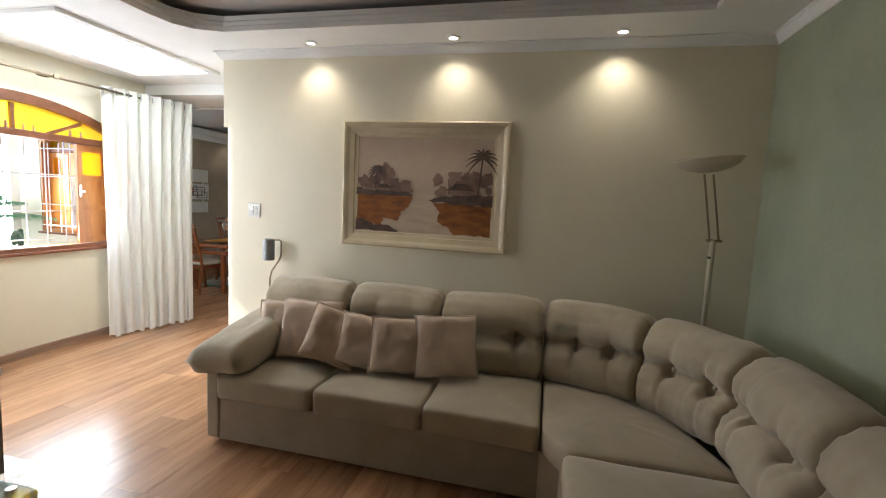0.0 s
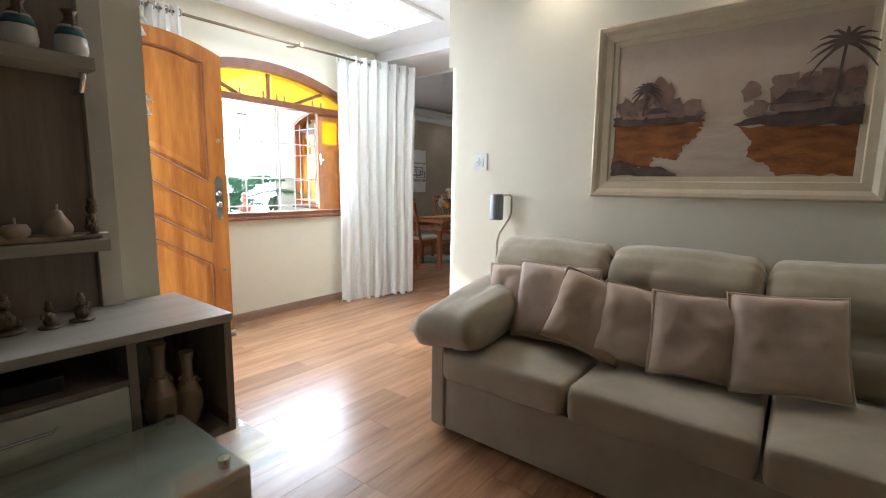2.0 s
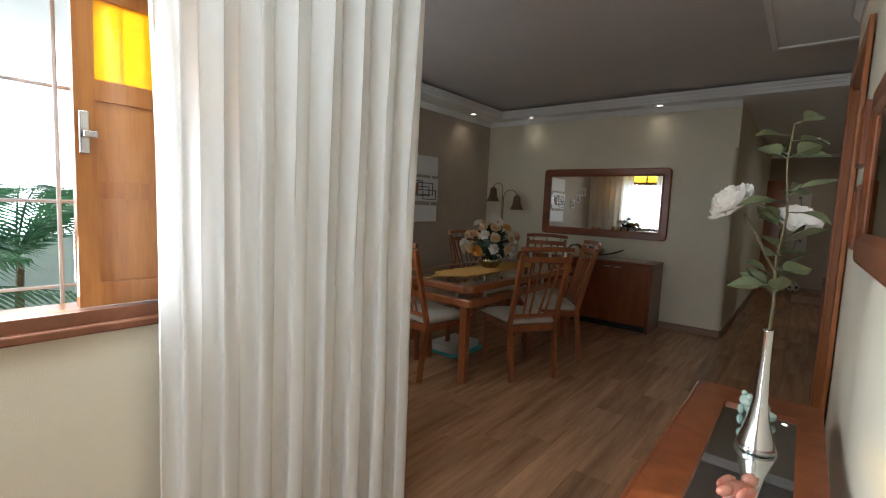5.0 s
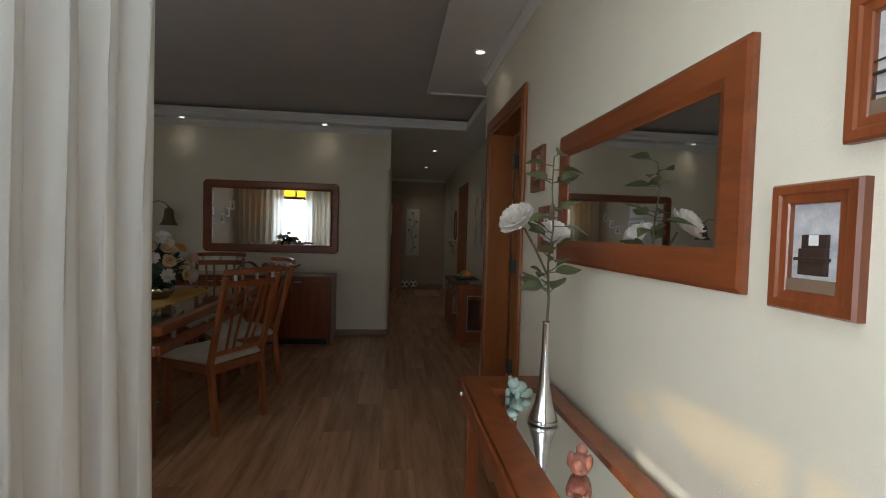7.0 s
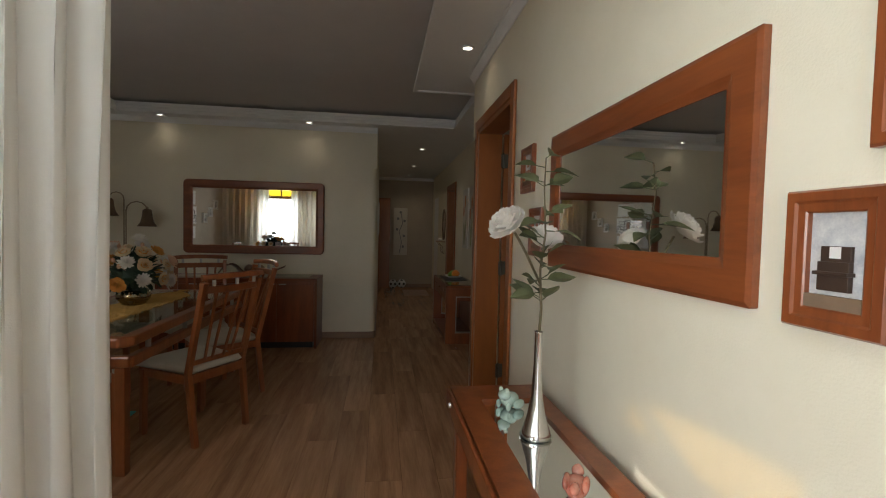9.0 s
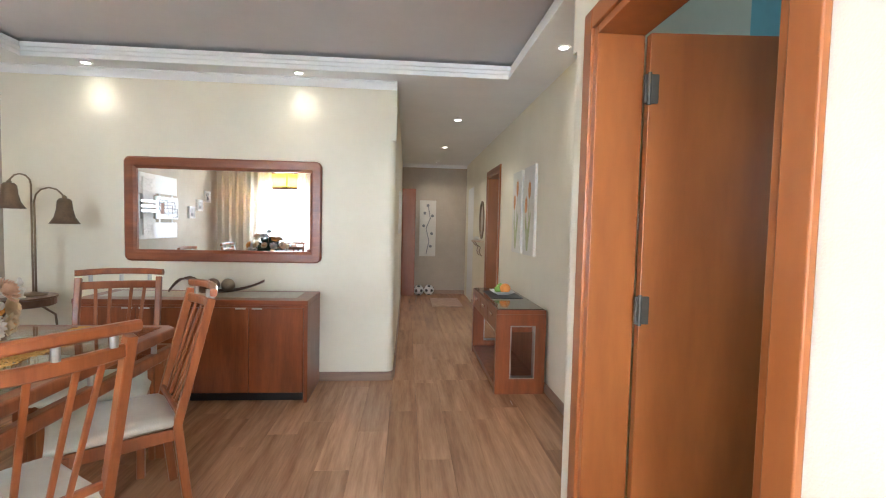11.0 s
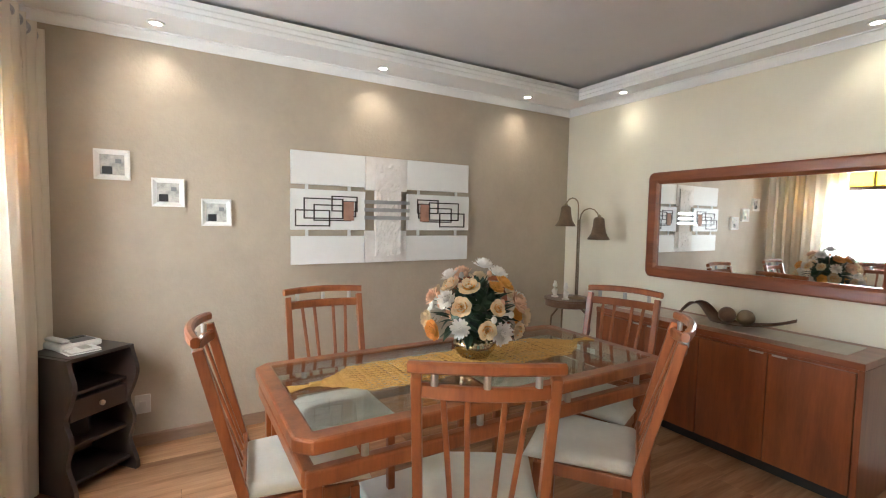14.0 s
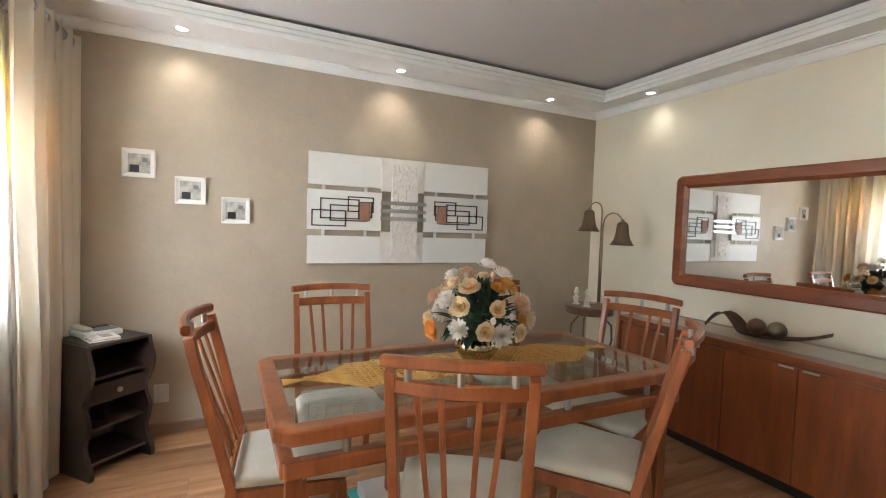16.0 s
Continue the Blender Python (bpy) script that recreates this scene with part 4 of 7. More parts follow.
        for j in range(m + 1):
            v = LEN[-1] * j / m
            pr = profile(v)
            pn = profile(min(LEN[-1], v + 0.01)) - profile(max(0.0, v - 0.01))
            nd = Vector((-pn.y, pn.x)).normalized()
            row = []
            for i in range(n + 1):
                u = 0.5 - 0.5 * math.cos(math.pi * (0.03 + 0.94 * i / n))
                u = (u - 0.00222) / 0.99556
                x = u * W
                e = min(x, W - x)
                over = v - CREASE
                swell = -0.055 * math.exp(-e / 0.016) + 0.010 * math.sin(math.pi * u)
                swell += 0.010 * noise.noise(Vector((x * 5, v * 5, seed))) + 0.004 * noise.noise(Vector((x * 16, v * 16, seed)))
                swell -= 0.006 * math.exp(-e / 0.05) * math.sin(v * 70 + seed + 3 * math.sin(v * 19))
                for tx in tufts:
                    swell -= 0.050 * gauss(math.hypot(x - tx, over), 0.045)
                    spread = x - tx - 0.10 * over * (1 if tx < W / 2 else -1)
                    if over < 0:
                        swell -= 0.026 * gauss(spread, 0.020) * math.exp(over / 0.16)
                    elif over < 0.35:
                        swell -= 0.020 * gauss(spread, 0.018) * math.exp(-over / 0.10)
                for fx, sl, dp, wd in folds:
                    swell -= dp * gauss(x - fx - sl * over, wd) * math.exp(-abs(over) / 0.09)
                swell -= 0.012 * gauss(over, 0.016)
                if v > LEN[13]:
                    swell *= 0.3
                q = pr + nd * swell
                dz = -0.014 * math.exp(-e / 0.02) * min(1.0, max(0.0, (q.y - 0.72) / 0.15))
                g = along(t0 + 0.004 + x * (1 - 0.008 / W), q.x)
                row.append(bm.verts.new((g.x, min(g.y, -0.02), q.y + dz)))
            grid.append(row)
        for a, b in zip(grid, grid[1:]):
            for i in range(n):
                bm.faces.new((a[i], a[i + 1], b[i + 1], b[i]))
        for k in (0, n):
            bm.faces.new([r[k] for r in grid])
        back = part("back_cushion", bm, M_SOFA, s, "puffy tufted back cushion", smooth=True)
        for tx in tufts:
            p = along(t0 + tx, 0.118)
            w = way(t0 + tx)
            part("tuft_button", lathem([(0.013, -0.004), (0.012, 0.005), (0.006, 0.009), (0, 0.010)], 12, facing((p.x, p.y, 0.690), (-w.x, -w.y, 0.1))), M_SOFA, back, smooth=True)
    stops = [0.67, 1.335, 2.00, 2.685, 3.40, 4.10, 4.78, 5.45]
    for k, (a, b) in enumerate(zip(stops, stops[1:])):
        module(a, b, 7 + 5 * k)


def facing(p, way, spin=0.0):
    return Matrix.Translation(p) @ Vector(way).to_track_quat("Z", "Y").to_matrix().to_4x4() @ Matrix.Rotation(spin, 4, "Z")


sofa()


def cushion(x, y, z, size, lean, turn, spin, mat, seed, label):
    bm = bmesh.new()
    vs = pillow(bm, size, size * 0.98, 0.122, pose(0, 0, 0), 22, 22, 0.9, seed, 0.50, 0.015)
    ob = part("throw_cushion", bm, mat, smooth=True)
    # a corded edge
    rim = bmesh.new()
    h = size / 2
    n = 14
    loop = []
    for e in range(4):
        for i in range(n):
            t = 2 * i / n - 1
            u, v = ((t, -1), (1, t), (-t, 1), (-1, -t))[e]
            k = 1 - 0.07 * 0.9 * (1 - abs(u * v)) * (abs(u) ** 4 + abs(v) ** 4)
            loop.append((u * h * k, v * h * 0.98 * k, 0))
    tube(rim, loop + [loop[0]], 0.006, 6)
    ob.matrix_world = pose(x, y, z, 0, 0, turn) @ pose(0, 0, 0, 90 - lean, 0, 0) @ pose(0, 0, 0, 0, 0, spin)
    tagged(ob, label, "cushion", "throw cushions on the sofa")
    part("piping", rim, mat, ob, smooth=True)


cushion(0.945, -0.585, 0.640, 0.36, 14, 6, 2, M_CUSHION, 1, "rose-beige square throw cushion against the sofa arm")
cushion(1.165, -0.620, 0.655, 0.40, 16, 10, -2, M_CUSHION, 2, "large rose-beige square throw cushion on the sofa")
cushion(1.37, -0.685, 0.650, 0.36, 22, 14, -16, M_CUSHION2, 3, "tan square throw cushion lying tilted on the sofa")
cushion(1.575, -0.665, 0.632, 0.34, 20, 16, -9, M_CUSHION, 4, "small rose-beige throw cushion leaning on the next one")
cushion(1.80, -0.665, 0.632, 0.35, 18, 20, -3, M_CUSHION, 5, "rose-beige throw cushion standing on the sofa")
cushion(2.095, -0.610, 0.648, 0.385, 18, 16, 2, M_CUSHION, 6, "large corded rose-beige throw cushion on the sofa")


def frame_bars(bm, w, h, t, d, bevel=0.006, profile=None):
    """A picture frame in local xz, centred, its back at y=0, sticking out to -y; section rises to the outside."""
    sec = profile or [(0, 0), (0, -d), (0.25 * t, -d), (0.55 * t, -0.75 * d), (0.8 * t, -0.6 * d), (t, -0.5 * d), (t, 0)]
    rings = []
    for cx, cz in ((-1, -1), (1, -1), (1, 1), (-1, 1)):
        rings.append([bm.verts.new((cx * (w / 2 - u), v, cz * (h / 2 - u))) for u, v in sec])
    n = len(sec)
    for i in range(4):
        a, b = rings[i], rings[(i + 1) % 4]
        for k in range(n):
            j = (k + 1) % n
            bm.faces.new((a[k], a[j], b[j], b[k]))


def flat_shape(pts, y, mat, parent, name):
    bm = bmesh.new()
    prism(bm, pts, [], 0.0015, pose(0, y - 0.0015, 0) @ ALONG_X)
    return part(name, bm, mat, parent)


def wobbly(cx, cz, rx, rz, n=18, amp=0.25, seed=0):
    rnd = random.Random(seed)
    return [(cx + rx * (1 + rnd.uniform(-amp, amp)) * math.cos(2 * math.pi * i / n), cz + rz * (1 + rnd.uniform(-amp, amp)) * math.sin(2 * math.pi * i / n)) for i in range(n)]


def palm_shape(bm, x, z, h, r, seed):
    rnd = random.Random(seed)
    pts = [(x + 0.02 * h * i, z + h * i / 4) for i in range(5)]
    tube(bm, [(a, 0, b) for a, b in pts], 0.006, 5)
    tx, tz = pts[-1]
    for k in range(11):
        an = math.pi * (-0.15 + 1.3 * k / 10)
        p = [(tx + r * t * math.cos(an), 0, tz + r * (t * math.sin(an) - 0.55 * t * t)) for t in (0, 0.35, 0.7, 1)]
        tube(bm, p, 0.015, 4, 0.002)


P_SKY = material("painted_sky", (0.56, 0.45, 0.345), 0.85, color2=(0.46, 0.345, 0.255), scale=3, bump=0.1, bump_scale=90)
P_WATER = material("painted_water", (0.56, 0.46, 0.35), 0.85, color2=(0.44, 0.33, 0.235), scale=4, stretch=(1, 1, 4), bump=0.1, bump_scale=90)
P_REFL = material("painted_rust_reflection", (0.36, 0.13, 0.03), 0.85, color2=(0.15, 0.05, 0.016), scale=9, stretch=(1, 1, 3), bump=0.1, bump_scale=90)
P_TREE = material("painted_trees", (0.13, 0.08, 0.06), 0.85, color2=(0.25, 0.16, 0.12), scale=22, bump=0.2, bump_scale=90)
P_TREE2 = material("painted_far_trees", (0.30, 0.20, 0.155), 0.85, color2=(0.21, 0.13, 0.095), scale=18, bump=0.2, bump_scale=90)
P_DARK = material("painted_shore", (0.055, 0.035, 0.03), 0.85, color2=(0.13, 0.085, 0.065), scale=20, bump=0.2, bump_scale=90)

pic = thing("painting", (1.733, 0, 1.649), "river landscape painting with palms and huts in a champagne frame", "painting")
bm = bmesh.new()
frame_bars(bm, 1.27, 0.94, 0.115, 0.055, profile=[(0, 0), (0, -0.045), (0.012, -0.055), (0.03, -0.050), (0.05, -0.036), (0.085, -0.030), (0.09, -0.022), (0.115, -0.018), (0.115, 0)])
part("frame", bm, M_GOLDFRAME, pic)
part("canvas", boxm((-0.54, -0.012, -0.37), (0.54, -0.004, 0.37)), P_SKY, pic)
flat_shape(rect(-0.528, -0.355, 0.528, -0.06), -0.012, P_WATER, pic, "painted_river")


def ragged(pts, seed, amp=0.012, n=7):
    """Breaks up the edges of an outline."""
    r = random.Random(seed)
    out = []
    for k, p in enumerate(pts):
        q = pts[(k + 1) % len(pts)]
        for i in range(n):
            t = i / n
            e = amp if i else 0
            out.append((min(0.527, max(-0.527, p[0] + (q[0] - p[0]) * t + r.uniform(-e, e))), max(-0.354, p[1] + (q[1] - p[1]) * t + r.uniform(-e, e))))
    return out


flat_shape(ragged([(-0.527, -0.07), (-0.08, -0.07), (-0.10, -0.15), (-0.17, -0.20), (-0.19, -0.27), (-0.30, -0.25), (-0.34, -0.31), (-0.527, -0.27)], 1), -0.0136, P_REFL, pic, "painted_reflection")
flat_shape(ragged([(0.07, -0.11), (0.527, -0.13), (0.527, -0.354), (0.24, -0.354), (0.20, -0.30), (0.12, -0.26), (0.13, -0.18)], 2), -0.0136, P_REFL, pic, "painted_reflection")
rnd = random.Random(8)
for far, lo, hi in ((True, -0.42, -0.12), (False, -0.50, -0.20), (True, 0.10, 0.42), (False, 0.22, 0.50)):
    for k in range(15):
        u = rnd.uniform(0, 1)
        cx = lo + (hi - lo) * u
        top = (0.15 if far else 0.09) * (math.sin(math.pi * (0.15 + 0.8 * u)) if lo < 0 else 0.35 + 0.75 * u)
        cz = rnd.uniform(-0.05, max(0.0, top))
        r = rnd.uniform(0.022, 0.05)
        flat_shape([(min(0.525, max(-0.525, a)), max(-0.07, b)) for a, b in wobbly(cx, cz, r, r * 1.1, 12, 0.35, seed=k)], -0.0150 - 0.0002 * k - (0 if far else 0.004), P_TREE2 if (far or k % 3 == 0) else P_TREE, pic, "painted_foliage")
flat_shape(ragged([(-0.527, -0.078), (-0.07, -0.078), (-0.10, -0.055), (-0.25, -0.040), (-0.40, -0.045), (-0.527, -0.03)], 3, 0.008), -0.026, P_DARK, pic, "painted_shore")
flat_shape(ragged([(0.05, -0.105), (0.30, -0.125), (0.527, -0.135), (0.527, -0.05), (0.30, -0.055), (0.16, -0.07)], 4, 0.008), -0.026, P_DARK, pic, "painted_shore")
flat_shape(ragged([(-0.527, -0.353), (-0.16, -0.353), (-0.25, -0.31), (-0.36, -0.305), (-0.45, -0.275), (-0.527, -0.26)], 5, 0.008), -0.026, P_DARK, pic, "painted_shore")
for x, z, k in ((-0.30, -0.045, 0.75), (0.29, -0.06, 1.25)):
    flat_shape([(x - 0.06 * k, z), (x + 0.06 * k, z), (x + 0.06 * k, z + 0.035 * k), (x - 0.06 * k, z + 0.035 * k)], -0.0278, P_TREE2, pic, "painted_hut")
    flat_shape([(x - 0.085 * k, z + 0.03 * k), (x + 0.085 * k, z + 0.03 * k), (x + 0.03 * k, z + 0.07 * k), (x - 0.03 * k, z + 0.07 * k)], -0.0296, P_DARK, pic, "painted_hut_roof")
for x, z, h, r, sd in ((-0.37, -0.03, 0.14, 0.08, 1), (0.42, -0.06, 0.28, 0.13, 2)):
    bm = bmesh.new()
    palm_shape(bm, x, z, h, r, sd)
    bmesh.ops.scale(bm, vec=(1, 0.15, 1), verts=bm.verts[:])
    bmesh.ops.translate(bm, vec=(0, -0.030, 0), verts=bm.verts[:])
    part("painted_palm", bm, P_DARK, pic)

# Framed print on the green wall.
gp = thing("picture", (3.97, -1.64, 1.66), "framed pale green print with a wide mat on the green wall", "picture")
gp.matrix_world = pose(3.97, -1.645, 1.66, 0, 0, -90)
bm = bmesh.new()
frame_bars(bm, 0.74, 0.76, 0.045, 0.03)
part("frame", bm, M_GOLDFRAME, gp)
part("mat_board", boxm((-0.33, -0.010, -0.34), (0.33, -0.003, 0.34)), material("mat_board_pink", (0.52, 0.44, 0.37), 0.8, scale=6), gp, "pinkish beige mat")
for k, (x, z) in enumerate(((-0.10, 0.10), (0.02, 0.16), (0.09, 0.04), (-0.05, -0.02), (0.12, 0.15), (-0.13, -0.10))):
    flat_shape(wobbly(x, z, 0.045, 0.035, 14, 0.35, k), -0.0135, M_PETALW, gp, "printed_flower")
for k in range(5):
    flat_shape(wobbly(-0.15 + 0.08 * k, -0.17, 0.05, 0.03, 12, 0.4, k + 20), -0.0133, M_LEAF, gp, "printed_leaves")
part("print", boxm((-0.22, -0.013, -0.24), (0.22, -0.0105, 0.24)), material("pale_green_print", (0.42, 0.42, 0.36), 0.6, color2=(0.20, 0.27, 0.18), scale=7, bump=0.1), gp)

# Switch plate.
sw = thing("wall_switch", (0.295, 0, 1.40), "white double wall switch plate", "switch")
part("plate", boxm((-0.055, -0.010, -0.058), (0.055, -0.001, 0.058), 0.004), M_WPLASTIC, sw)
for i in range(2):
    for j in range(2):
        part("rocker", boxm((-0.032 + 0.034 * i, -0.015, -0.032 + 0.034 * j), (-0.004 + 0.034 * i, -0.009, -0.004 + 0.034 * j), 0.003), M_WPLASTIC, sw)

# Reading lamp at the end of the sofa.
rl = thing("reading_lamp", (0.50, -0.09, 0), "slim reading lamp with a grey cylinder shade beside the sofa", "lamp")
part("base", lathem([(0.10, 0), (0.10, 0.012), (0.02, 0.02), (0, 0.022)], 24), M_GREYMETAL, rl, smooth=True)
part("stem", tubem([(0, 0, 0.02), (0, 0, 0.86), (0.015, 0, 0.92), (0.085, 0, 1.02), (0.10, 0, 1.06), (0.10, 0, 1.165), (0.085, 0, 1.175), (0.03, 0, 1.175)], 0.007, 8), M_BRASS, rl, smooth=True)
part("shade", lathem([(0.042, 1.01), (0.045, 1.02), (0.045, 1.17), (0.040, 1.18), (0, 1.182)], 20, pose(-0.005, -0.01, 0)), M_GREYMETAL, rl, "grey metal shade", smooth=False)

# Uplighter in the corner.
fl = thing("floor_lamp", (3.64, -0.25, 0), "beige metal uplighter floor lamp with a shallow bowl shade", "lamp")
part("base", lathem([(0.13, 0), (0.13, 0.015), (0.03, 0.03), (0, 0.03)], 28), M_BEIGELAMP, fl, smooth=True)
part("pole", lathem([(0.017, 0.03), (0.017, 1.36), (0.02, 1.365), (0.02, 1.385), (0, 1.39)], 14), M_BEIGELAMP, fl, smooth=True)
part("joint", boxm((-0.035, -0.012, 1.375), (0.05, 0.012, 1.39), 0.004), M_BRASS, fl, "brass joint")
for dx in (-0.03, 0.02):
    part("arm", tubem([(dx + 0.012, 0, 1.385), (dx - 0.055, 0, 1.78)], 0.006, 8), M_BRASS, fl, "thin brass arm")
part("knob", lathem([(0.008, 0), (0.008, 0.02), (0, 0.022)], 10, pose(-0.017, -0.01, 1.28, 90, 0, 0)), M_BLACK, fl)
bm = bmesh.new()
lathe(bm, [(0.0, 0.0), (0.05, 0.002), (0.11, 0.018), (0.16, 0.045), (0.185, 0.075), (0.19, 0.078), (0.186, 0.082), (0.155, 0.055), (0.10, 0.028), (0.0, 0.012)], 32)
bmesh.ops.transform(bm, matrix=pose(-0.06, 0, 1.79, 0, -6, 0), verts=bm.verts[:])
part("bowl_shade", bm, M_BEIGELAMP, fl, "shallow beige bowl shade", smooth=True)


def curtain(name, path, top, bottom, folds, depth, mat, label, seed, rod_side=True):
    """A pleated curtain hung along a path in plan, with ringed eyelets at its head."""
    c = thing(name, (path[0][0], path[0][1], bottom), label, "curtain", "curtains")
    c.matrix_world = pose(0, 0, 0)
    a, b = Vector(path[0]), Vector(path[1])
    d = (b - a).normalized()
    nrm = Vector((-d.y, d.x))
    L = (b - a).length
    rnd = random.Random(seed)
    ph = [rnd.uniform(-0.5, 0.5) for _ in range(folds * 2 + 3)]
    n, rows = folds * 14, 16
    bm = bmesh.new()
    grid = []
    for r in range(rows + 1):
        v = r / rows
        z = top + (bottom - top) * v
        line = []
        for i in range(n + 1):
            u = i / n
            w = u * folds * 2 * math.pi
            k = int(u * folds * 2)
            amp = depth * (1 - 0.15 * v + 0.35 * v * ph[k]) * (0.85 + 0.3 * ph[k + 1])
            sx = (u - 0.5) * L * (1.0 + 0.06 * math.sin(v * 2.2 + seed)) + L / 2
            p = a + d * (sx + 0.012 * math.sin(w * 2 + 3 * v)) + nrm * (amp * (math.sin(w) + 0.25 * math.sin(2.1 * w + ph[k] * 4 + 2 * v)) + 0.02 * noise.noise(Vector((u * 5, v * 2.2, seed))))
            line.append(bm.verts.new((p.x, p.y, z + (0.01 * math.sin(w * 1.3) if r == rows else 0))))
        grid.append(line)
    for r in range(rows):
        for i in range(n):
            bm.faces.new((grid[r][i], grid[r][i + 1], grid[r + 1][i + 1], grid[r + 1][i]))
    part("cloth", bm, mat, c, smooth=True)
    for k in range(folds * 2):
        u = (k + 0.5) / (folds * 2)
        p = a + d * (u * L)
        bm = bmesh.new()
        lathe(bm, [(0.020, -0.004), (0.028, -0.004), (0.030, 0), (0.028, 0.004), (0.020, 0.004), (0.020, -0.004)], 14,
              Matrix.Translation((p.x, p.y, top - 0.045)) @ Vector((d.x + nrm.x * 0.6 * (1 if k % 2 else -1), d.y + nrm.y * 0.6 * (1 if k % 2 else -1), 0)).to_track_quat("Z", "Y").to_matrix().to_4x4())
        part("eyelet", bm, M_STEEL, c)
    return c


curtain("curtain", ((-1.60, 0.28), (-1.37, 1.17)), 2.50, 0.015, 8, 0.042, M_CURTAIN, "white eyelet curtain hanging beside the living room window", 3)
curtain("curtain", ((-1.675, -1.72), (-1.615, -1.12)), 2.50, 0.015, 7, 0.03, M_CURTAIN, "bunched white eyelet curtain behind the front door", 5)
rod = thing("curtain_rod", (-1.56, -0.25, 2.455), "aged brass curtain rod over the living room window", "curtain rod")
part("rod", tubem([(-0.10, -1.48, 0), (0.06, 1.44, 0)], 0.011, 10), M_BRASS, rod, smooth=True)
for y in (-1.1, 0.09, 1.40):
    bm = tubem([(0.0, y, 0), (-0.10, y, 0.0), (-0.19, y, 0.02)], 0.008, 8)
    lathe(bm, [(0.024, 0), (0.024, 0.012), (0, 0.014)], 12, pose(0.02, y, 0, 0, 90, 0))
    part("bracket", bm, M_BRASS, rod)


def media_unit():
    u = thing("media_unit", (-0.2, -2.6, 0), "grey oak media unit with drawers and an open end niche", "media unit")
    u.matrix_world = pose(-0.02, -0.045, 0)
    x0, x1, y0, y1 = -0.245, 0.30, -4.4, -1.77
    part("top", boxm((x0, y0, 0.665), (x1 + 0.012, y1 + 0.005, 0.70), 0.003), M_OAKTOP, u, "pale grey laminate top")
    part("end_panel", boxm((x0, y1 - 0.03, 0.19), (x1, y1, 0.664)), M_OAKGREY, u)
    part("divider", boxm((x0, -2.14, 0.19), (x1 - 0.005, -2.11, 0.664)), M_OAKGREY, u)
    part("bottom", boxm((x0, y0, 0.19), (x1, y1 - 0.031, 0.22)), M_OAKGREY, u)
    part("back_panel", boxm((x0, y0, 0.221), (x0 + 0.012, y1 - 0.031, 0.664)), M_OAKGREY, u)
    part("shelf", boxm((x0 + 0.013, y0, 0.515), (x1 - 0.004, -2.141, 0.535)), M_OAKGREY, u)
    for k in range(3):
        ya = -2.143 - 0.70 * k
        for z0, z1 in ((0.345, 0.51), (0.20, 0.34)):
            d = part("drawer", boxm((x1 - 0.022, ya - 0.69, z0), (x1, ya, z1), 0.002), M_DRAWER, u, "cream drawer front")
            bm = tubem([(x1 + 0.001, ya - 0.20, z0 + 0.10), (x1 + 0.025, ya - 0.22, z0 + 0.10), (x1 + 0.025, ya - 0.49, z0 + 0.10), (x1 + 0.001, ya - 0.51, z0 + 0.10)], 0.006, 8)
            part("handle", bm, M_CHROME, d, "chrome bar handle")
    part("plinth", boxm((x0 + 0.0, y0, 0.0), (x1 - 0.22, y1 - 0.25, 0.189)), M_OAKGREY, u)
    part("wall_panel", boxm((x0, y0, 0.702), (x0 + 0.045, -2.077, 2.5)), M_OAKGREY, u, "tall grey oak back panel")
    part("side_panel", boxm((x0, -2.075, 0.702), (x0 + 0.075, -1.995, 2.52), 0.003), M_DRAWER, u, "cream end post")
    for z in (0.96, 1.63):
        sh = part("wall_shelf", boxm((x0 + 0.047, y0, z), (x0 + 0.25, -2.077, z + 0.045), 0.002), M_OAKTOP, u, "pale laminate shelf")
    bm = tubem([(x0 + 0.046, -2.10, 1.57), (x0 + 0.14, -2.10, 1.57), (x0 + 0.17, -2.10, 1.61), (x0 + 0.17, -2.10, 1.629)], 0.012, 8)
    part("shelf_bracket", bm, M_CHROME, u)


media_unit()
bx = tagged(part("set_top_box", boxm((-0.10, -2.85, 0.536), (0.22, -2.35, 0.59), 0.006), M_BLACK), "flat black set-top box in the media unit", "set-top box")


def bottle(x, y, z, h, r, mat, label):
    v = thing("vase", (x, y, z), label, "vase", "vases on the media unit")
    pr = [(0, 0), (r * 0.55, 0), (r * 0.7, 0.02), (r, h * 0.25), (r * 0.92, h * 0.42), (r * 0.5, h * 0.62), (r * 0.36, h * 0.72), (r * 0.38, h * 0.86), (r * 0.52, h), (r * 0.40, h), (r * 0.30, h * 0.86)]
    part("body", lathem(pr, 22), mat, v, smooth=True)
    bm = bmesh.new()
    loop = [(r * 0.56 * math.cos(t * math.pi / 8), r * 0.56 * math.sin(t * math.pi / 8), h * 0.63) for t in range(17)]
    tube(bm, loop, 0.006, 6)
    for k in (-1, 1):
        tube(bm, [(r * 0.56, 0, h * 0.63), (r * 0.66, 0.02 * k, h * 0.66), (r * 0.72, 0.03 * k, h * 0.60)], 0.005, 6)
    part("ribbon", bm, M_CUSHION2, v, "knotted cord", smooth=True)


bottle(0.10, -2.03, 0.221, 0.36, 0.062, M_CERAMIC, "tall beige ceramic bottle vase tied with cord")
bottle(0.13, -1.935, 0.221, 0.31, 0.055, M_CERAMIC, "shorter beige ceramic bottle vase tied with cord")


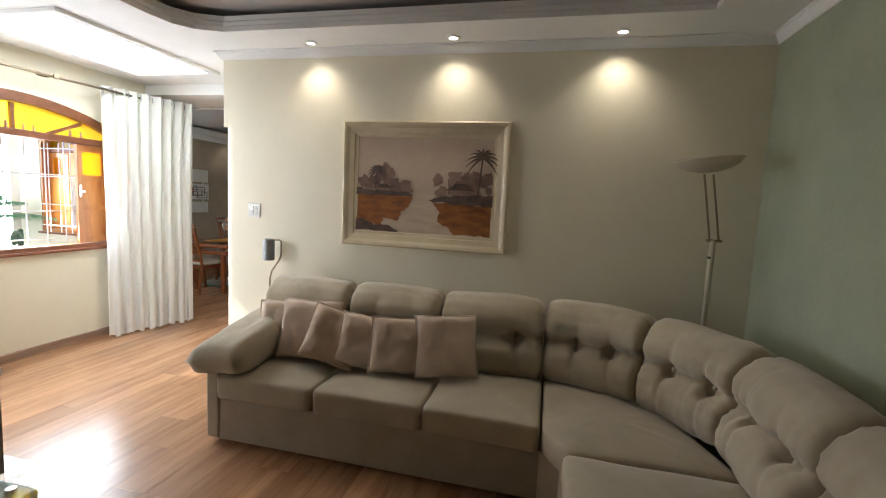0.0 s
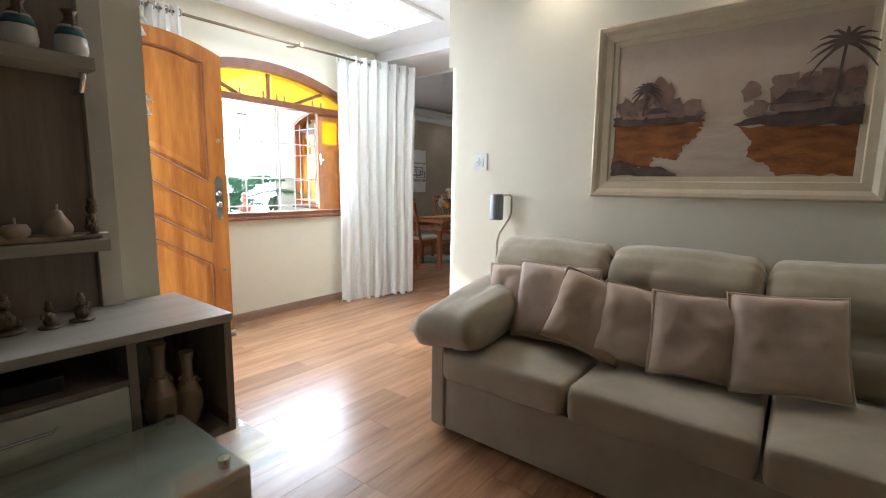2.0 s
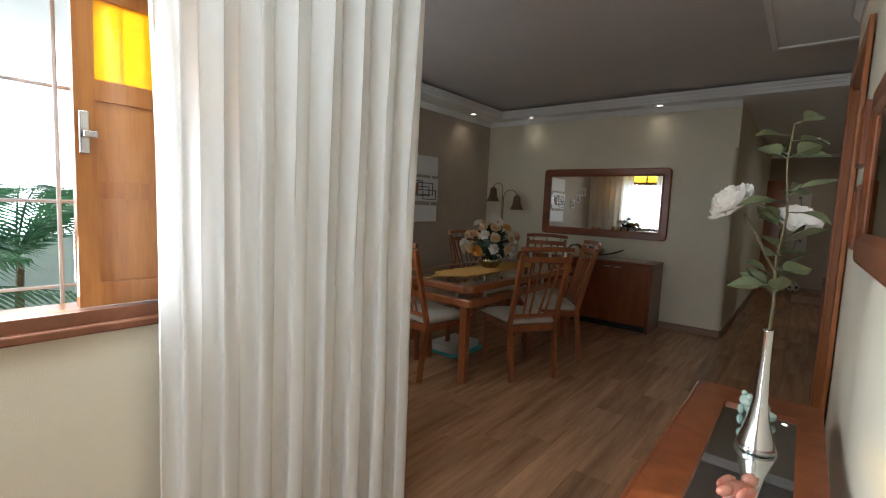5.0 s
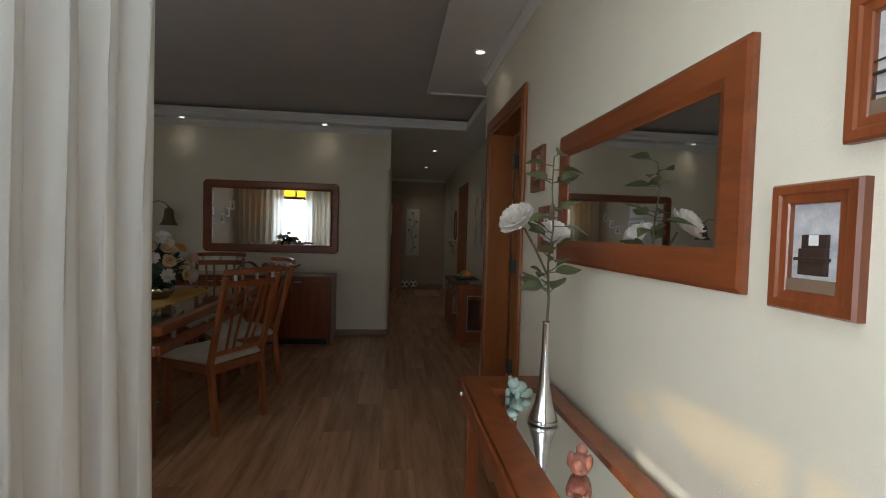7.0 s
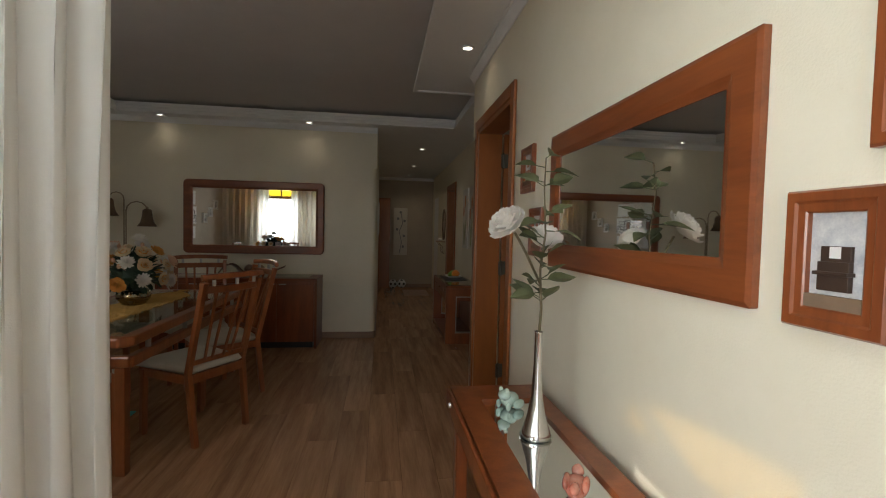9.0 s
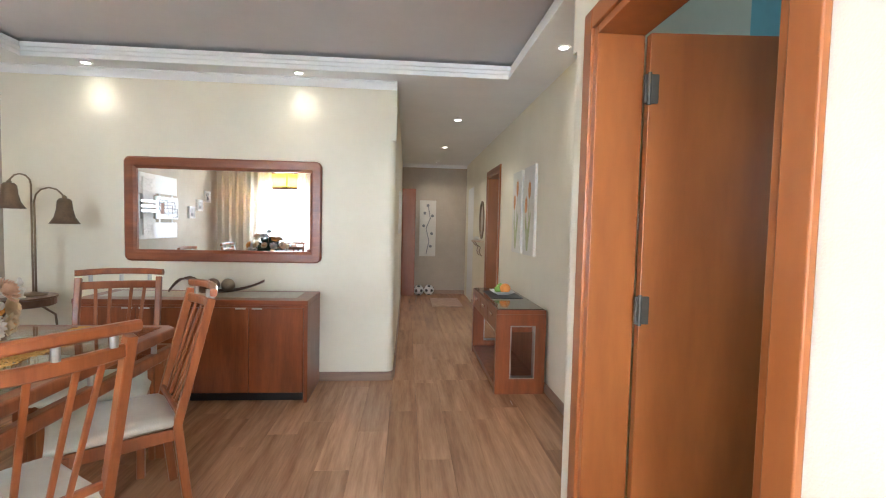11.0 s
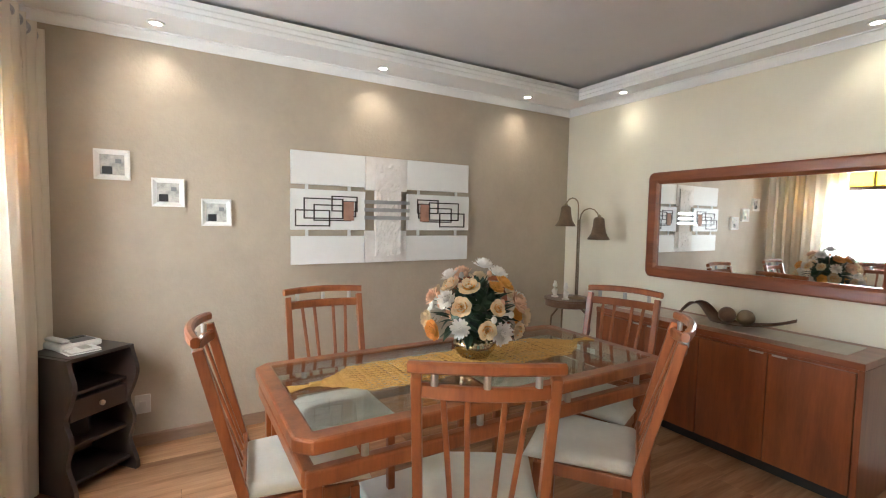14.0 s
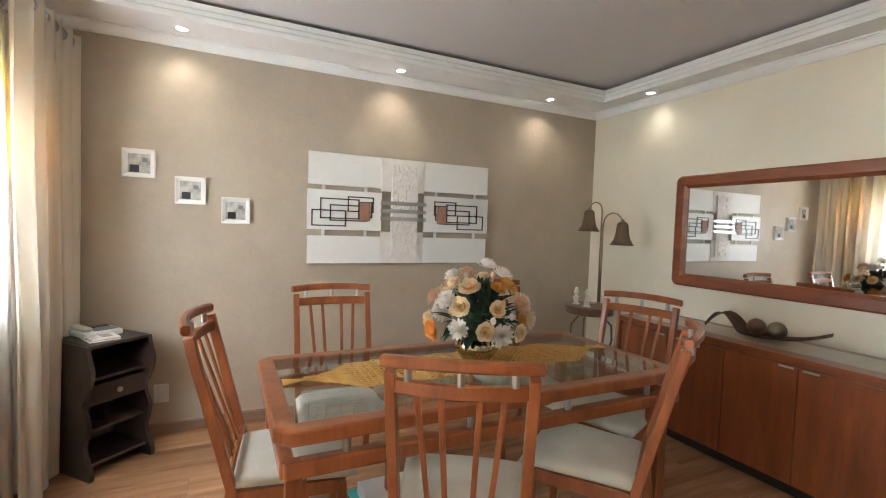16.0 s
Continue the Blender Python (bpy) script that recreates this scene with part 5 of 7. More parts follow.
def striped_vase(x, y, z, h):
    v = thing("ceramic_jug", (x, y, z), "small ceramic jug with dark stripes and a brown neck", "jug", "striped jugs on the shelf")
    pr = [(0, 0), (0.042, 0), (0.052, h * 0.2), (0.048, h * 0.45)]
    part("body", lathem(pr, 20), M_CERAMICW, v, smooth=True)
    part("teal_band", lathem([(0.049, h * 0.45), (0.040, h * 0.62)], 20), M_TEAL, v, smooth=True)
    part("cream_band", lathem([(0.040, h * 0.62), (0.034, h * 0.68)], 20), M_CERAMICW, v, smooth=True)
    part("neck", lathem([(0.034, h * 0.68), (0.018, h * 0.80), (0.016, h * 0.90), (0.026, h), (0.020, h), (0.011, h * 0.9)], 20), M_POTBROWN, v, "brown glazed neck", smooth=True)
    part("handle", tubem([(0.018, 0, h * 0.92), (0.040, 0, h * 0.90), (0.046, 0, h * 0.75), (0.036, 0, h * 0.66)], 0.005, 6), M_POTBROWN, v)


striped_vase(-0.11, -2.165, 1.676, 0.17)
striped_vase(-0.10, -2.31, 1.676, 0.17)
tr = thing("tray", (-0.09, -2.36, 1.006), "long wooden tray holding ceramic fruit", "tray")
bm = bmesh.new()
for r in range(1):
    lathe(bm, [(0, 0), (0.16, 0), (0.20, 0.018), (0.205, 0.02), (0.16, 0.008), (0, 0.006)], 28, Matrix.Diagonal((0.42, 1.25, 1, 1)))
part("dish", bm, M_CERAMIC, tr, smooth=True)
for k, (dy, s, pear) in enumerate(((0.10, 1.0, True), (-0.02, 0.95, False), (-0.13, 0.8, False))):
    pr = [(0, 0), (0.030, 0.002), (0.043, 0.025), (0.043, 0.045), (0.030, 0.068), (0.018, 0.088), (0.014, 0.10), (0, 0.108)] if pear else [(0, 0.004), (0.022, 0), (0.042, 0.02), (0.045, 0.038), (0.034, 0.058), (0.012, 0.062), (0, 0.055)]
    fr = thing("ceramic_fruit", (-0.09, -2.36 + dy, 1.014), "glazed ceramic %s on the tray" % ("pear" if pear else "apple"), "ornament", "ceramic fruit")
    part("body", lathem([(r * s, z * s) for r, z in pr], 20), M_CERAMIC, fr, smooth=True)
    part("stalk", tubem([(0, 0, (0.105 if pear else 0.055) * s), (0.006, 0, (0.125 if pear else 0.085) * s)], 0.004, 6), M_CERAMICW, fr)


def lumpy_figure(name, x, y, z, h, mat, label, seed, wide=1.0, turn=0):
    rnd = random.Random(seed)
    bm = bmesh.new()
    lathe(bm, [(0, 0), (0.30 * h * wide, 0), (0.30 * h * wide, 0.05 * h), (0.22 * h * wide, 0.10 * h)], 16)
    blob(bm, (0, 0, 0.30 * h), (0.20 * h * wide, 0.17 * h * wide, 0.26 * h), 12, 0.35, seed)
    blob(bm, (0, 0, 0.72 * h), (0.14 * h, 0.13 * h, 0.15 * h), 10, 0.25, seed + 3)
    blob(bm, (0, 0, 0.88 * h), (0.10 * h, 0.10 * h, 0.11 * h), 8, 0.3, seed + 5)
    for k in range(4):
        an = rnd.uniform(0, 6.28)
        blob(bm, (0.17 * h * wide * math.cos(an), 0.17 * h * wide * math.sin(an), rnd.uniform(0.2, 0.5) * h), (0.08 * h, 0.08 * h, 0.12 * h), 8, 0.3, seed + k)
    ob = part(name, bm, mat, smooth=True)
    ob.matrix_world = pose(x, y, z, 0, 0, turn)
    return tagged(ob, label, "figurine")


lumpy_figure("figurine", -0.11, -2.15, 1.006, 0.16, M_PEWTER, "slim dark metal figurine on the shelf", 2, 0.6)
lumpy_figure("figurine", -0.03, -2.44, 0.702, 0.14, M_PEWTER, "old gold crouching figurine on the media unit", 4, 1.2)
lumpy_figure("figurine", 0.0, -2.33, 0.702, 0.10, M_PEWTER, "small old gold figurine on the media unit", 6, 1.2)
lumpy_figure("figurine", -0.03, -2.23, 0.702, 0.11, M_PEWTER, "round old gold figurine on the media unit", 8, 1.2)

# Garland of shell bells by the entrance.
gl = thing("bell_garland", (-0.55, -1.82, 1.20), "hanging garland of small pale ceramic bells", "garland")
part("hook", tubem([(0.0, -0.058, 1.02), (0, 0, 1.03), (0.005, 0, 1.0)], 0.004, 6), M_BRASS, gl)
part("cord", tubem([(0, 0, 1.0), (0, 0, 0.0)], 0.002, 5), M_STEM, gl)
part("bell_cap", lathem([(0, 0.98), (0.02, 0.97), (0.055, 0.92), (0.06, 0.91)], 16), M_CERAMICW, gl, smooth=True)
for k in range(15):
    an = k * 0.9
    z = 0.86 - 0.055 * k
    bm = lathem([(0.004, 0.04), (0.012, 0.036), (0.020, 0.012), (0.028, 0.0), (0.025, 0.0), (0.016, 0.014), (0.0, 0.03)], 12, pose(0.045 * math.cos(an), 0.045 * math.sin(an), z))
    part("bell", bm, M_CERAMICW, gl, smooth=True)

# Low glass-topped table.
ct = thing("coffee_table", (0.56, -2.355, 0), "low coffee table with a clear glass top on a brown base", "coffee table")
part("glass_top", boxm((-0.34, -0.42, 0.39), (0.34, 0.40, 0.40), 0.003), M_GLASS_G, ct, "clear glass top")
part("body", boxm((-0.25, -0.34, 0.02), (0.25, 0.32, 0.36), 0.01), M_OAKTOP, ct)
for x in (-0.2, 0.2):
    for y in (-0.28, 0.26):
        part("spacer", lathem([(0.018, 0.36), (0.018, 0.389)], 12, pose(x, y, 0)), M_CHROME, ct)
        part("foot", lathem([(0.02, 0), (0.02, 0.02)], 10, pose(x, y, 0)), M_BLACK, ct)

# ---- dining room ----


def bar(bm, a, b, w, d, side=(1, 0, 0), bevel=0.004):
    """A straight bar of a rectangular section from a to b; w across side, d across the other way."""
    a, b, s = Vector(a), Vector(b), Vector(side)
    t = (b - a).normalized()
    s = (s - t * s.dot(t)).normalized()
    o = t.cross(s)
    L = (b - a).length
    m = Matrix.Translation(a) @ Matrix((s, o, t)).transposed().to_4x4()
    box(bm, (-w / 2, -d / 2, 0), (w / 2, d / 2, L), bevel, 2, m)


def bow(bm, pts, w, d, n=None):
    """A bent flat bar through points, upright section w high, d thick."""
    rings = []
    pts = [Vector(p) for p in pts]
    for i, p in enumerate(pts):
        t = (pts[min(i + 1, len(pts) - 1)] - pts[max(i - 1, 0)]).normalized()
        up = Vector((0, 0, 1))
        s = t.cross(up).normalized()
        c = min(w, d) * 0.25
        sec = [(-d / 2 + c, -w / 2), (d / 2 - c, -w / 2), (d / 2, -w / 2 + c), (d / 2, w / 2 - c), (d / 2 - c, w / 2), (-d / 2 + c, w / 2), (-d / 2, w / 2 - c), (-d / 2, -w / 2 + c)]
        rings.append([bm.verts.new(p + s * u + up * v) for u, v in sec])
    for a, b in zip(rings, rings[1:]):
        for i in range(8):
            j = (i + 1) % 8
            bm.faces.new((a[i], a[j], b[j], b[i]))
    bm.faces.new(rings[0][::-1])
    bm.faces.new(rings[-1])


def dining_chair():
    """Built at the origin: back legs on y=0, facing +y."""
    c = thing("dining_chair", (0, 0, 0), "reddish wooden dining chair with slatted back and cream seat", "chair", "chairs round the dining table")
    W = 0.40
    for sx in (-1, 1):
        bm = bmesh.new()
        bar(bm, (sx * W / 2 * 0.95, -0.03, 0), (sx * W / 2, 0.02, 0.45), 0.032, 0.038)
        bar(bm, (sx * W / 2, 0.02, 0.44), (sx * W / 2 * 1.02, -0.12, 1.0), 0.032, 0.036)
        part("back_leg", bm, M_CHAIR, c)
        bm = bmesh.new()
        bar(bm, (sx * 0.205, 0.42, 0), (sx * 0.205, 0.41, 0.42), 0.036, 0.036)
        part("front_leg", bm, M_CHAIR, c)
        bm = bmesh.new()
        bar(bm, (sx * 0.20, 0.02, 0.405), (sx * 0.205, 0.41, 0.405), 0.022, 0.055, (1, 0, 0))
        part("side_rail", bm, M_CHAIR, c)
    for y, w in ((0.015, 0.38), (0.415, 0.40)):
        bm = bmesh.new()
        bar(bm, (-w / 2, y, 0.405), (w / 2, y, 0.405), 0.022, 0.055, (0, 1, 0))
        part("seat_rail", bm, M_CHAIR, c)
    bm = bmesh.new()
    bow(bm, [(x, -0.108 - 0.035 * (1 - (x / 0.2) ** 2), 0.955) for x in [-0.20 + 0.04 * i for i in range(11)]], 0.045, 0.022)
    part("back_rail", bm, M_CHAIR, c)
    bm = bmesh.new()
    bow(bm, [(x, -0.125 - 0.04 * (1 - (x / 0.225) ** 2), 1.028 + 0.008 * (1 - (x / 0.225) ** 2)) for x in [-0.225 + 0.045 * i for i in range(11)]], 0.036, 0.030)
    part("crest_rail", bm, M_CHAIR, c)
    for x in (-0.15, 0.0, 0.15):
        y = -0.118 - 0.036 * (1 - (x / 0.21) ** 2)
        part("spacer", lathem([(0.011, 0.976), (0.011, 1.014)], 12, pose(x, y, 0)), M_STEEL, c, "steel spacer")
    bm = bmesh.new()
    bow(bm, [(x, 0.015, 0.50) for x in (-0.19, 0, 0.19)], 0.03, 0.02)
    part("lower_rail", bm, M_CHAIR, c)
    for x in (-0.125, -0.055, 0.055, 0.125):
        bm = bmesh.new()
        bar(bm, (x * 0.75, 0.012, 0.50), (x, -0.108 - 0.035 * (1 - (x / 0.2) ** 2), 0.945), 0.018, 0.012)
        part("back_slat", bm, M_CHAIR, c)
    bm = bmesh.new()
    pillow(bm, 0.46, 0.47, 0.075, pose(0, 0.235, 0.452), 14, 14, 0.3, 5, 0.28, 0.004)
    for v in bm.verts:
        v.co.x *= 0.93 + 0.12 * (v.co.y / 0.46)
        v.co.z = max(v.co.z, 0.43)
    part("seat", bm, M_SEAT, c, "cream upholstered seat", smooth=True)
    return c


chair = dining_chair()
chair.matrix_world = pose(-1.715, 2.955, 0, 0, 0, 59)
for x, y, a in ((-1.775, 3.86, 126), (-3.05, 2.86, -92), (-3.07, 3.97, -92), (-2.36, 4.39, 198), (-2.465, 2.33, -8)):
    copy_thing(chair, pose(x, y, 0, 0, 0, a))


def dining_table():
    t = thing("dining_table", (-2.42, 3.39, 0), "reddish wooden dining table with a glass top on steel spacers", "table")
    hx, hy = 0.445, 0.955
    for sx in (-1, 1):
        for sy in (-1, 1):
            bm = bmesh.new()
            for o in (0, 1):
                bar(bm, (sx * (hx - 0.07 - 0.035 * o), sy * (hy - 0.07 - 0.02 * o), 0), (sx * (hx - 0.07 - 0.035 * o), sy * (hy - 0.07 - 0.02 * o), 0.58), 0.03 + 0.02 * (1 - o), 0.055)
            part("leg", bm, M_CHAIR, t)
            part("leg_ring", lathem([(0.036, 0.55), (0.036, 0.57)], 14, pose(sx * (hx - 0.085), sy * (hy - 0.08), 0)), M_STEEL, t, "steel ring")
    # lower rails
    for sx in (-1, 1):
        part("side_apron", boxm((sx * (hx - 0.02) - 0.025, -hy + 0.03, 0.585), (sx * (hx - 0.02) + 0.025, hy - 0.03, 0.645), 0.01, 2), M_CHAIR, t)
        part("end_apron", boxm((-hx + 0.01, sx * (hy - 0.045) - 0.025, 0.585), (hx - 0.01, sx * (hy - 0.045) + 0.025, 0.645), 0.01, 2), M_CHAIR, t)
    for sx in (-1, 1):
        for y in (-0.72, -0.24, 0.24, 0.72):
            part("spacer", lathem([(0.014, 0.645), (0.014, 0.69)], 12, pose(sx * (hx - 0.02), y, 0)), M_STEEL, t, "steel spacer")
        for x in (-0.3, 0.3):
            part("spacer", lathem([(0.014, 0.645), (0.014, 0.69)], 12, pose(x, sx * (hy - 0.045), 0)), M_STEEL, t, "steel spacer")
    # upper frame with mitred bars and the glass
    bm = bmesh.new()
    c = 0.055
    out = [(-hx, -hy + c), (-hx + c, -hy), (hx - c, -hy), (hx, -hy + c), (hx, hy - c), (hx - c, hy), (-hx + c, hy), (-hx, hy - c)]
    k = 0.075
    inn = rect(-hx + k, -hy + k, hx - k, hy - k)
    prism(bm, out, [inn], 0.055, pose(0, 0, 0.69))
    es = [e for e in bm.edges if e.is_manifold and len(e.link_faces) == 2 and e.calc_face_angle(0) > 0.6]
    bmesh.ops.bevel(bm, geom=es, offset=0.010, segments=2, profile=0.5, affect="EDGES")
    part("top_frame", bm, M_CHAIR, t, "wooden frame with cut corners")
    part("glass_top", boxm((-hx + k - 0.012, -hy + k - 0.012, 0.737), (hx - k + 0.012, hy - k + 0.012, 0.747), 0.002), M_GLASS_G, t, "clear glass table top")


dining_table()


def runner():
    """A crocheted runner: crossing wavy strands with open meshes between them, pointed at both ends."""
    r = thing("table_runner", (-2.44, 3.39, 0.7475), "ochre crocheted table runner with tasselled pointed ends", "table runner")
    L, Wd = 0.78, 0.155

    def half(y):
        s = 1 - max(0.0, (abs(y) - 0.56)) / (L - 0.56)
        return Wd * max(0.06, min(1.0, s)) * (1 + 0.06 * math.sin(y * 40))
    bm = bmesh.new()
    n = 120

    def ribbon(pts, w, z):
        prev = None
        for i, p in enumerate(pts):
            t = (pts[min(i + 1, len(pts) - 1)] - pts[max(i - 1, 0)]).normalized()
            s = Vector((-t.y, t.x, 0)) * w / 2
            cur = [bm.verts.new(p + s + Vector((0, 0, z))), bm.verts.new(p - s + Vector((0, 0, z))), bm.verts.new(p - s + Vector((0, 0, z + 0.003))), bm.verts.new(p + s + Vector((0, 0, z + 0.003)))]
            if prev:
                for k in range(4):
                    bm.faces.new((prev[k], prev[(k + 1) % 4], cur[(k + 1) % 4], cur[k]))
            prev = cur
    for j in range(-5, 6):
        for ph in (0, math.pi):
            pts = []
            for i in range(n + 1):
                y = -L + 2 * L * i / n
                x = half(y) * (j / 5) + 0.014 * math.sin(y * 95 + ph) * min(1, half(y) / 0.1)
                pts.append(Vector((x, y, 0)))
            ribbon(pts, 0.0055, 0.0005 if ph == 0 else 0.002)
    for i in range(52):
        y = -L * 0.97 + 2 * L * 0.97 * i / 51
        ribbon([Vector((half(y) * u, y + 0.006 * math.sin(u * 20 + i), 0)) for u in [-1.02 + 0.17 * k for k in range(13)]], 0.0055, 0.0035)
    part("crochet", bm, M_RUNNER, r)
    for s in (-1, 1):
        bm = bmesh.new()
        for k in range(14):
            a = (k / 13 - 0.5)
            tube(bm, [(0, s * (L - 0.01), 0.006), (a * 0.03, s * (L + 0.05), 0.004), (a * 0.07, s * (L + 0.10), 0.003)], 0.0028, 5)
        tube(bm, [(0, s * (L - 0.03), 0.008), (0, s * (L + 0.015), 0.008)], 0.010, 8)
        part("tassel", bm, M_RUNNER, r)


runner()


def petal_flower(bm, m, r, layers, per, cup, width, seed):
    """A flower head of overlapping curved petals in rings."""
    rnd = random.Random(seed)
    for l in range(layers):
        f = 1 - l / layers
        tilt = radians(12 + (78 - 12) * (1 - f) ** 0.9) * cup
        for k in range(max(4, int(per * (0.55 + 0.45 * f)))):
            an = 2 * math.pi * (k + 0.5 * l) / max(4, int(per * (0.55 + 0.45 * f))) + rnd.uniform(-0.12, 0.12)
            L = r * (0.45 + 0.55 * f) * rnd.uniform(0.9, 1.08)
            w = L * width
            rot = Matrix.Rotation(an, 4, "Z")
            vs = []
            for s, ww, lift in ((0.05, 0.25, 0), (0.5, 0.95, 0.02), (0.85, 0.8, 0.10), (1.0, 0.25, 0.18)):
                a = tilt + lift * 0.8
                x, z = L * s * math.cos(a), L * s * math.sin(a)
                for q in (-1, 0, 1):
                    vs.append(bm.verts.new(m @ rot @ Vector((x, q * w / 2 * ww, z + (0.12 * w if q else 0) + r * 0.05 * l))))
            for i in range(3):
                for q in range(2):
                    a = i * 3 + q
                    bm.faces.new((vs[a], vs[a + 1], vs[a + 4], vs[a + 3]))


def leaf(bm, m, L, w, seed=0):
    rnd = random.Random(seed)
    bend = rnd.uniform(-0.35, 0.1)
    rows = []
    for i in range(6):
        s = i / 5
        ww = w * math.sin(math.pi * min(0.98, max(0.02, s ** 0.8))) / 2
        z = bend * L * s * s
        rows.append([bm.verts.new(m @ Vector((L * s, q * ww, z + abs(q) * ww * 0.3))) for q in (-1, 0, 1)])
    for a, b in zip(rows, rows[1:]):
        for q in range(2):
            bm.faces.new((a[q], a[q + 1], b[q + 1], b[q]))


def centrepiece():
    c = thing("flower_arrangement", (-2.45, 3.43, 0.755), "dome of white, peach and orange artificial flowers in a mirrored bowl", "flower arrangement")
    pr = [(0, 0), (0.055, 0), (0.075, 0.008), (0.105, 0.05), (0.108, 0.075), (0.095, 0.105), (0.085, 0.11), (0.080, 0.105), (0, 0.10)]
    part("bowl", lathem(pr, 28), material("mirrored_gold_bowl", (0.62, 0.54, 0.36), 0.12, 1.0, scale=10, bump=0.1, bump_scale=40), c, "gold mirrored glass bowl", smooth=True)
    bm = bmesh.new()
    blob(bm, (0, 0, 0.23), (0.13, 0.13, 0.12), 14, 0.3, 2)
    part("foliage_core", bm, M_LEAF, c)
    rnd = random.Random(4)
    kinds = [M_PETALW, M_PETALC, M_PETALC, M_PETALO, M_PETALW, M_PETALC, M_PETALP]
    spots = []
    for ring, (el, n, rr) in enumerate(((0, 13, 0.235), (27, 11, 0.250), (54, 8, 0.252), (86, 1, 0.272))):
        for k in range(n):
            an = 2 * math.pi * k / n + 0.4 * ring + rnd.uniform(-0.12, 0.12)
            e = radians(el + rnd.uniform(-6, 6))
            R = rr * rnd.uniform(0.92, 1.06)
            d = Vector((math.cos(an) * math.cos(e), math.sin(an) * math.cos(e), math.sin(e)))
            p = Vector((d.x * R, d.y * R, 0.195 + d.z * R * 0.94))
            spots.append((p, d))
    for i, (p, d) in enumerate(spots):
        mat = kinds[i % 7]
        bm = bmesh.new()
        big = rnd.uniform(0.056, 0.076) * (1.0 if i < 11 else 0.85)
        if mat in (M_PETALW, M_PETALP):
            petal_flower(bm, facing(p, d, rnd.uniform(0, 6)), big, 6, 13, 1.0, 0.34, i)
        else:
            petal_flower(bm, facing(p, d, rnd.uniform(0, 6)), big * 0.9, 4, 7, 1.0, 0.85, i)
        fl = part("flower", bm, mat, c)
        if mat in (M_PETALO, M_PETALC):
            bm = bmesh.new()
            petal_flower(bm, facing(p + d * 0.012, d, 1.0), big * 0.5, 3, 6, 1.2, 0.8, i + 90)
            part("heart", bm, M_PETALO, fl, "orange heart")
    for k in range(130):
        an, e = rnd.uniform(0, 6.28), radians(rnd.uniform(-22, 85))
        d = Vector((math.cos(an) * math.cos(e), math.sin(an) * math.cos(e), math.sin(e)))
        p = Vector((d.x * 0.125, d.y * 0.125, 0.19 + d.z * 0.135))
        bm = bmesh.new()
        q = (d + 0.5 * Vector((rnd.uniform(-1, 1), rnd.uniform(-1, 1), rnd.uniform(-1, 0.6)))).normalized()
        leaf(bm, Matrix.Translation(p) @ q.to_track_quat("X", "Z").to_matrix().to_4x4(), rnd.uniform(0.075, 0.115), 0.042, k)
        part("leaf", bm, M_LEAF, c)
    for k in range(16):
        an, e = rnd.uniform(0, 6.28), radians(rnd.uniform(0, 75))
        d = Vector((math.cos(an) * math.cos(e), math.sin(an) * math.cos(e), math.sin(e)))
        bm = bmesh.new()
        tube(bm, [(d.x * 0.1, d.y * 0.1, 0.2 + d.z * 0.1), (d.x * 0.24, d.y * 0.24, 0.185 + d.z * 0.25)], 0.002, 5)
        blob(bm, (d.x * 0.245, d.y * 0.245, 0.187 + d.z * 0.25), (0.014, 0.014, 0.018), 8)
        part("bud", bm, M_PETALW if k % 2 else M_PETALP, c, "small closed bud", smooth=True)


centrepiece()

# Sideboard under the mirror.
sb = thing("sideboard", (-2.225, 5.285, 0), "reddish brown wooden sideboard with four flush doors", "sideboard")
part("carcass", boxm((-0.80, -0.21, 0.07), (0.80, 0.235, 0.735), 0.003), M_CHERRY, sb)
part("top", boxm((-0.83, -0.245, 0.737), (0.83, 0.245, 0.775), 0.005), M_CHERRY_X, sb)
part("top_inlay", boxm((-0.72, -0.13, 0.7755), (0.72, 0.16, 0.779), 0.001), M_OAKTOP, sb, "pale brown inlaid top panel")
for s in (-1, 1):
    part("end_panel", boxm((s * 0.815 - 0.014, -0.24, 0.0), (s * 0.815 + 0.014, 0.24, 0.736), 0.003), M_CHERRY, sb)
for k in range(4):
    x = -0.795 + 0.3985 * k
    d = part("door", boxm((x, -0.232, 0.075), (x + 0.394, -0.212, 0.715), 0.003), M_CHERRY, sb)
    hx = x + (0.30 if k % 2 == 0 else 0.02)
    part("finger_pull", boxm((hx, -0.236, 0.705), (hx + 0.075, -0.230, 0.716), 0.002), M_STEEL, d, "slim steel pull")
part("plinth", boxm((-0.78, -0.18, 0.0), (0.78, 0.22, 0.068)), M_BLACK, sb)

# Rounded-frame mirror over it.
def rounded_rect(w, h, r, n=5):
    out = []
    for cx, cz, a0 in ((w / 2 - r, -h / 2 + r, -90), (w / 2 - r, h / 2 - r, 0), (-w / 2 + r, h / 2 - r, 90), (-w / 2 + r, -h / 2 + r, 180)):
        for i in range(n + 1):
            a = radians(a0 + 90 * i / n)
            out.append((cx + r * math.cos(a), cz + r * math.sin(a)))
    return out


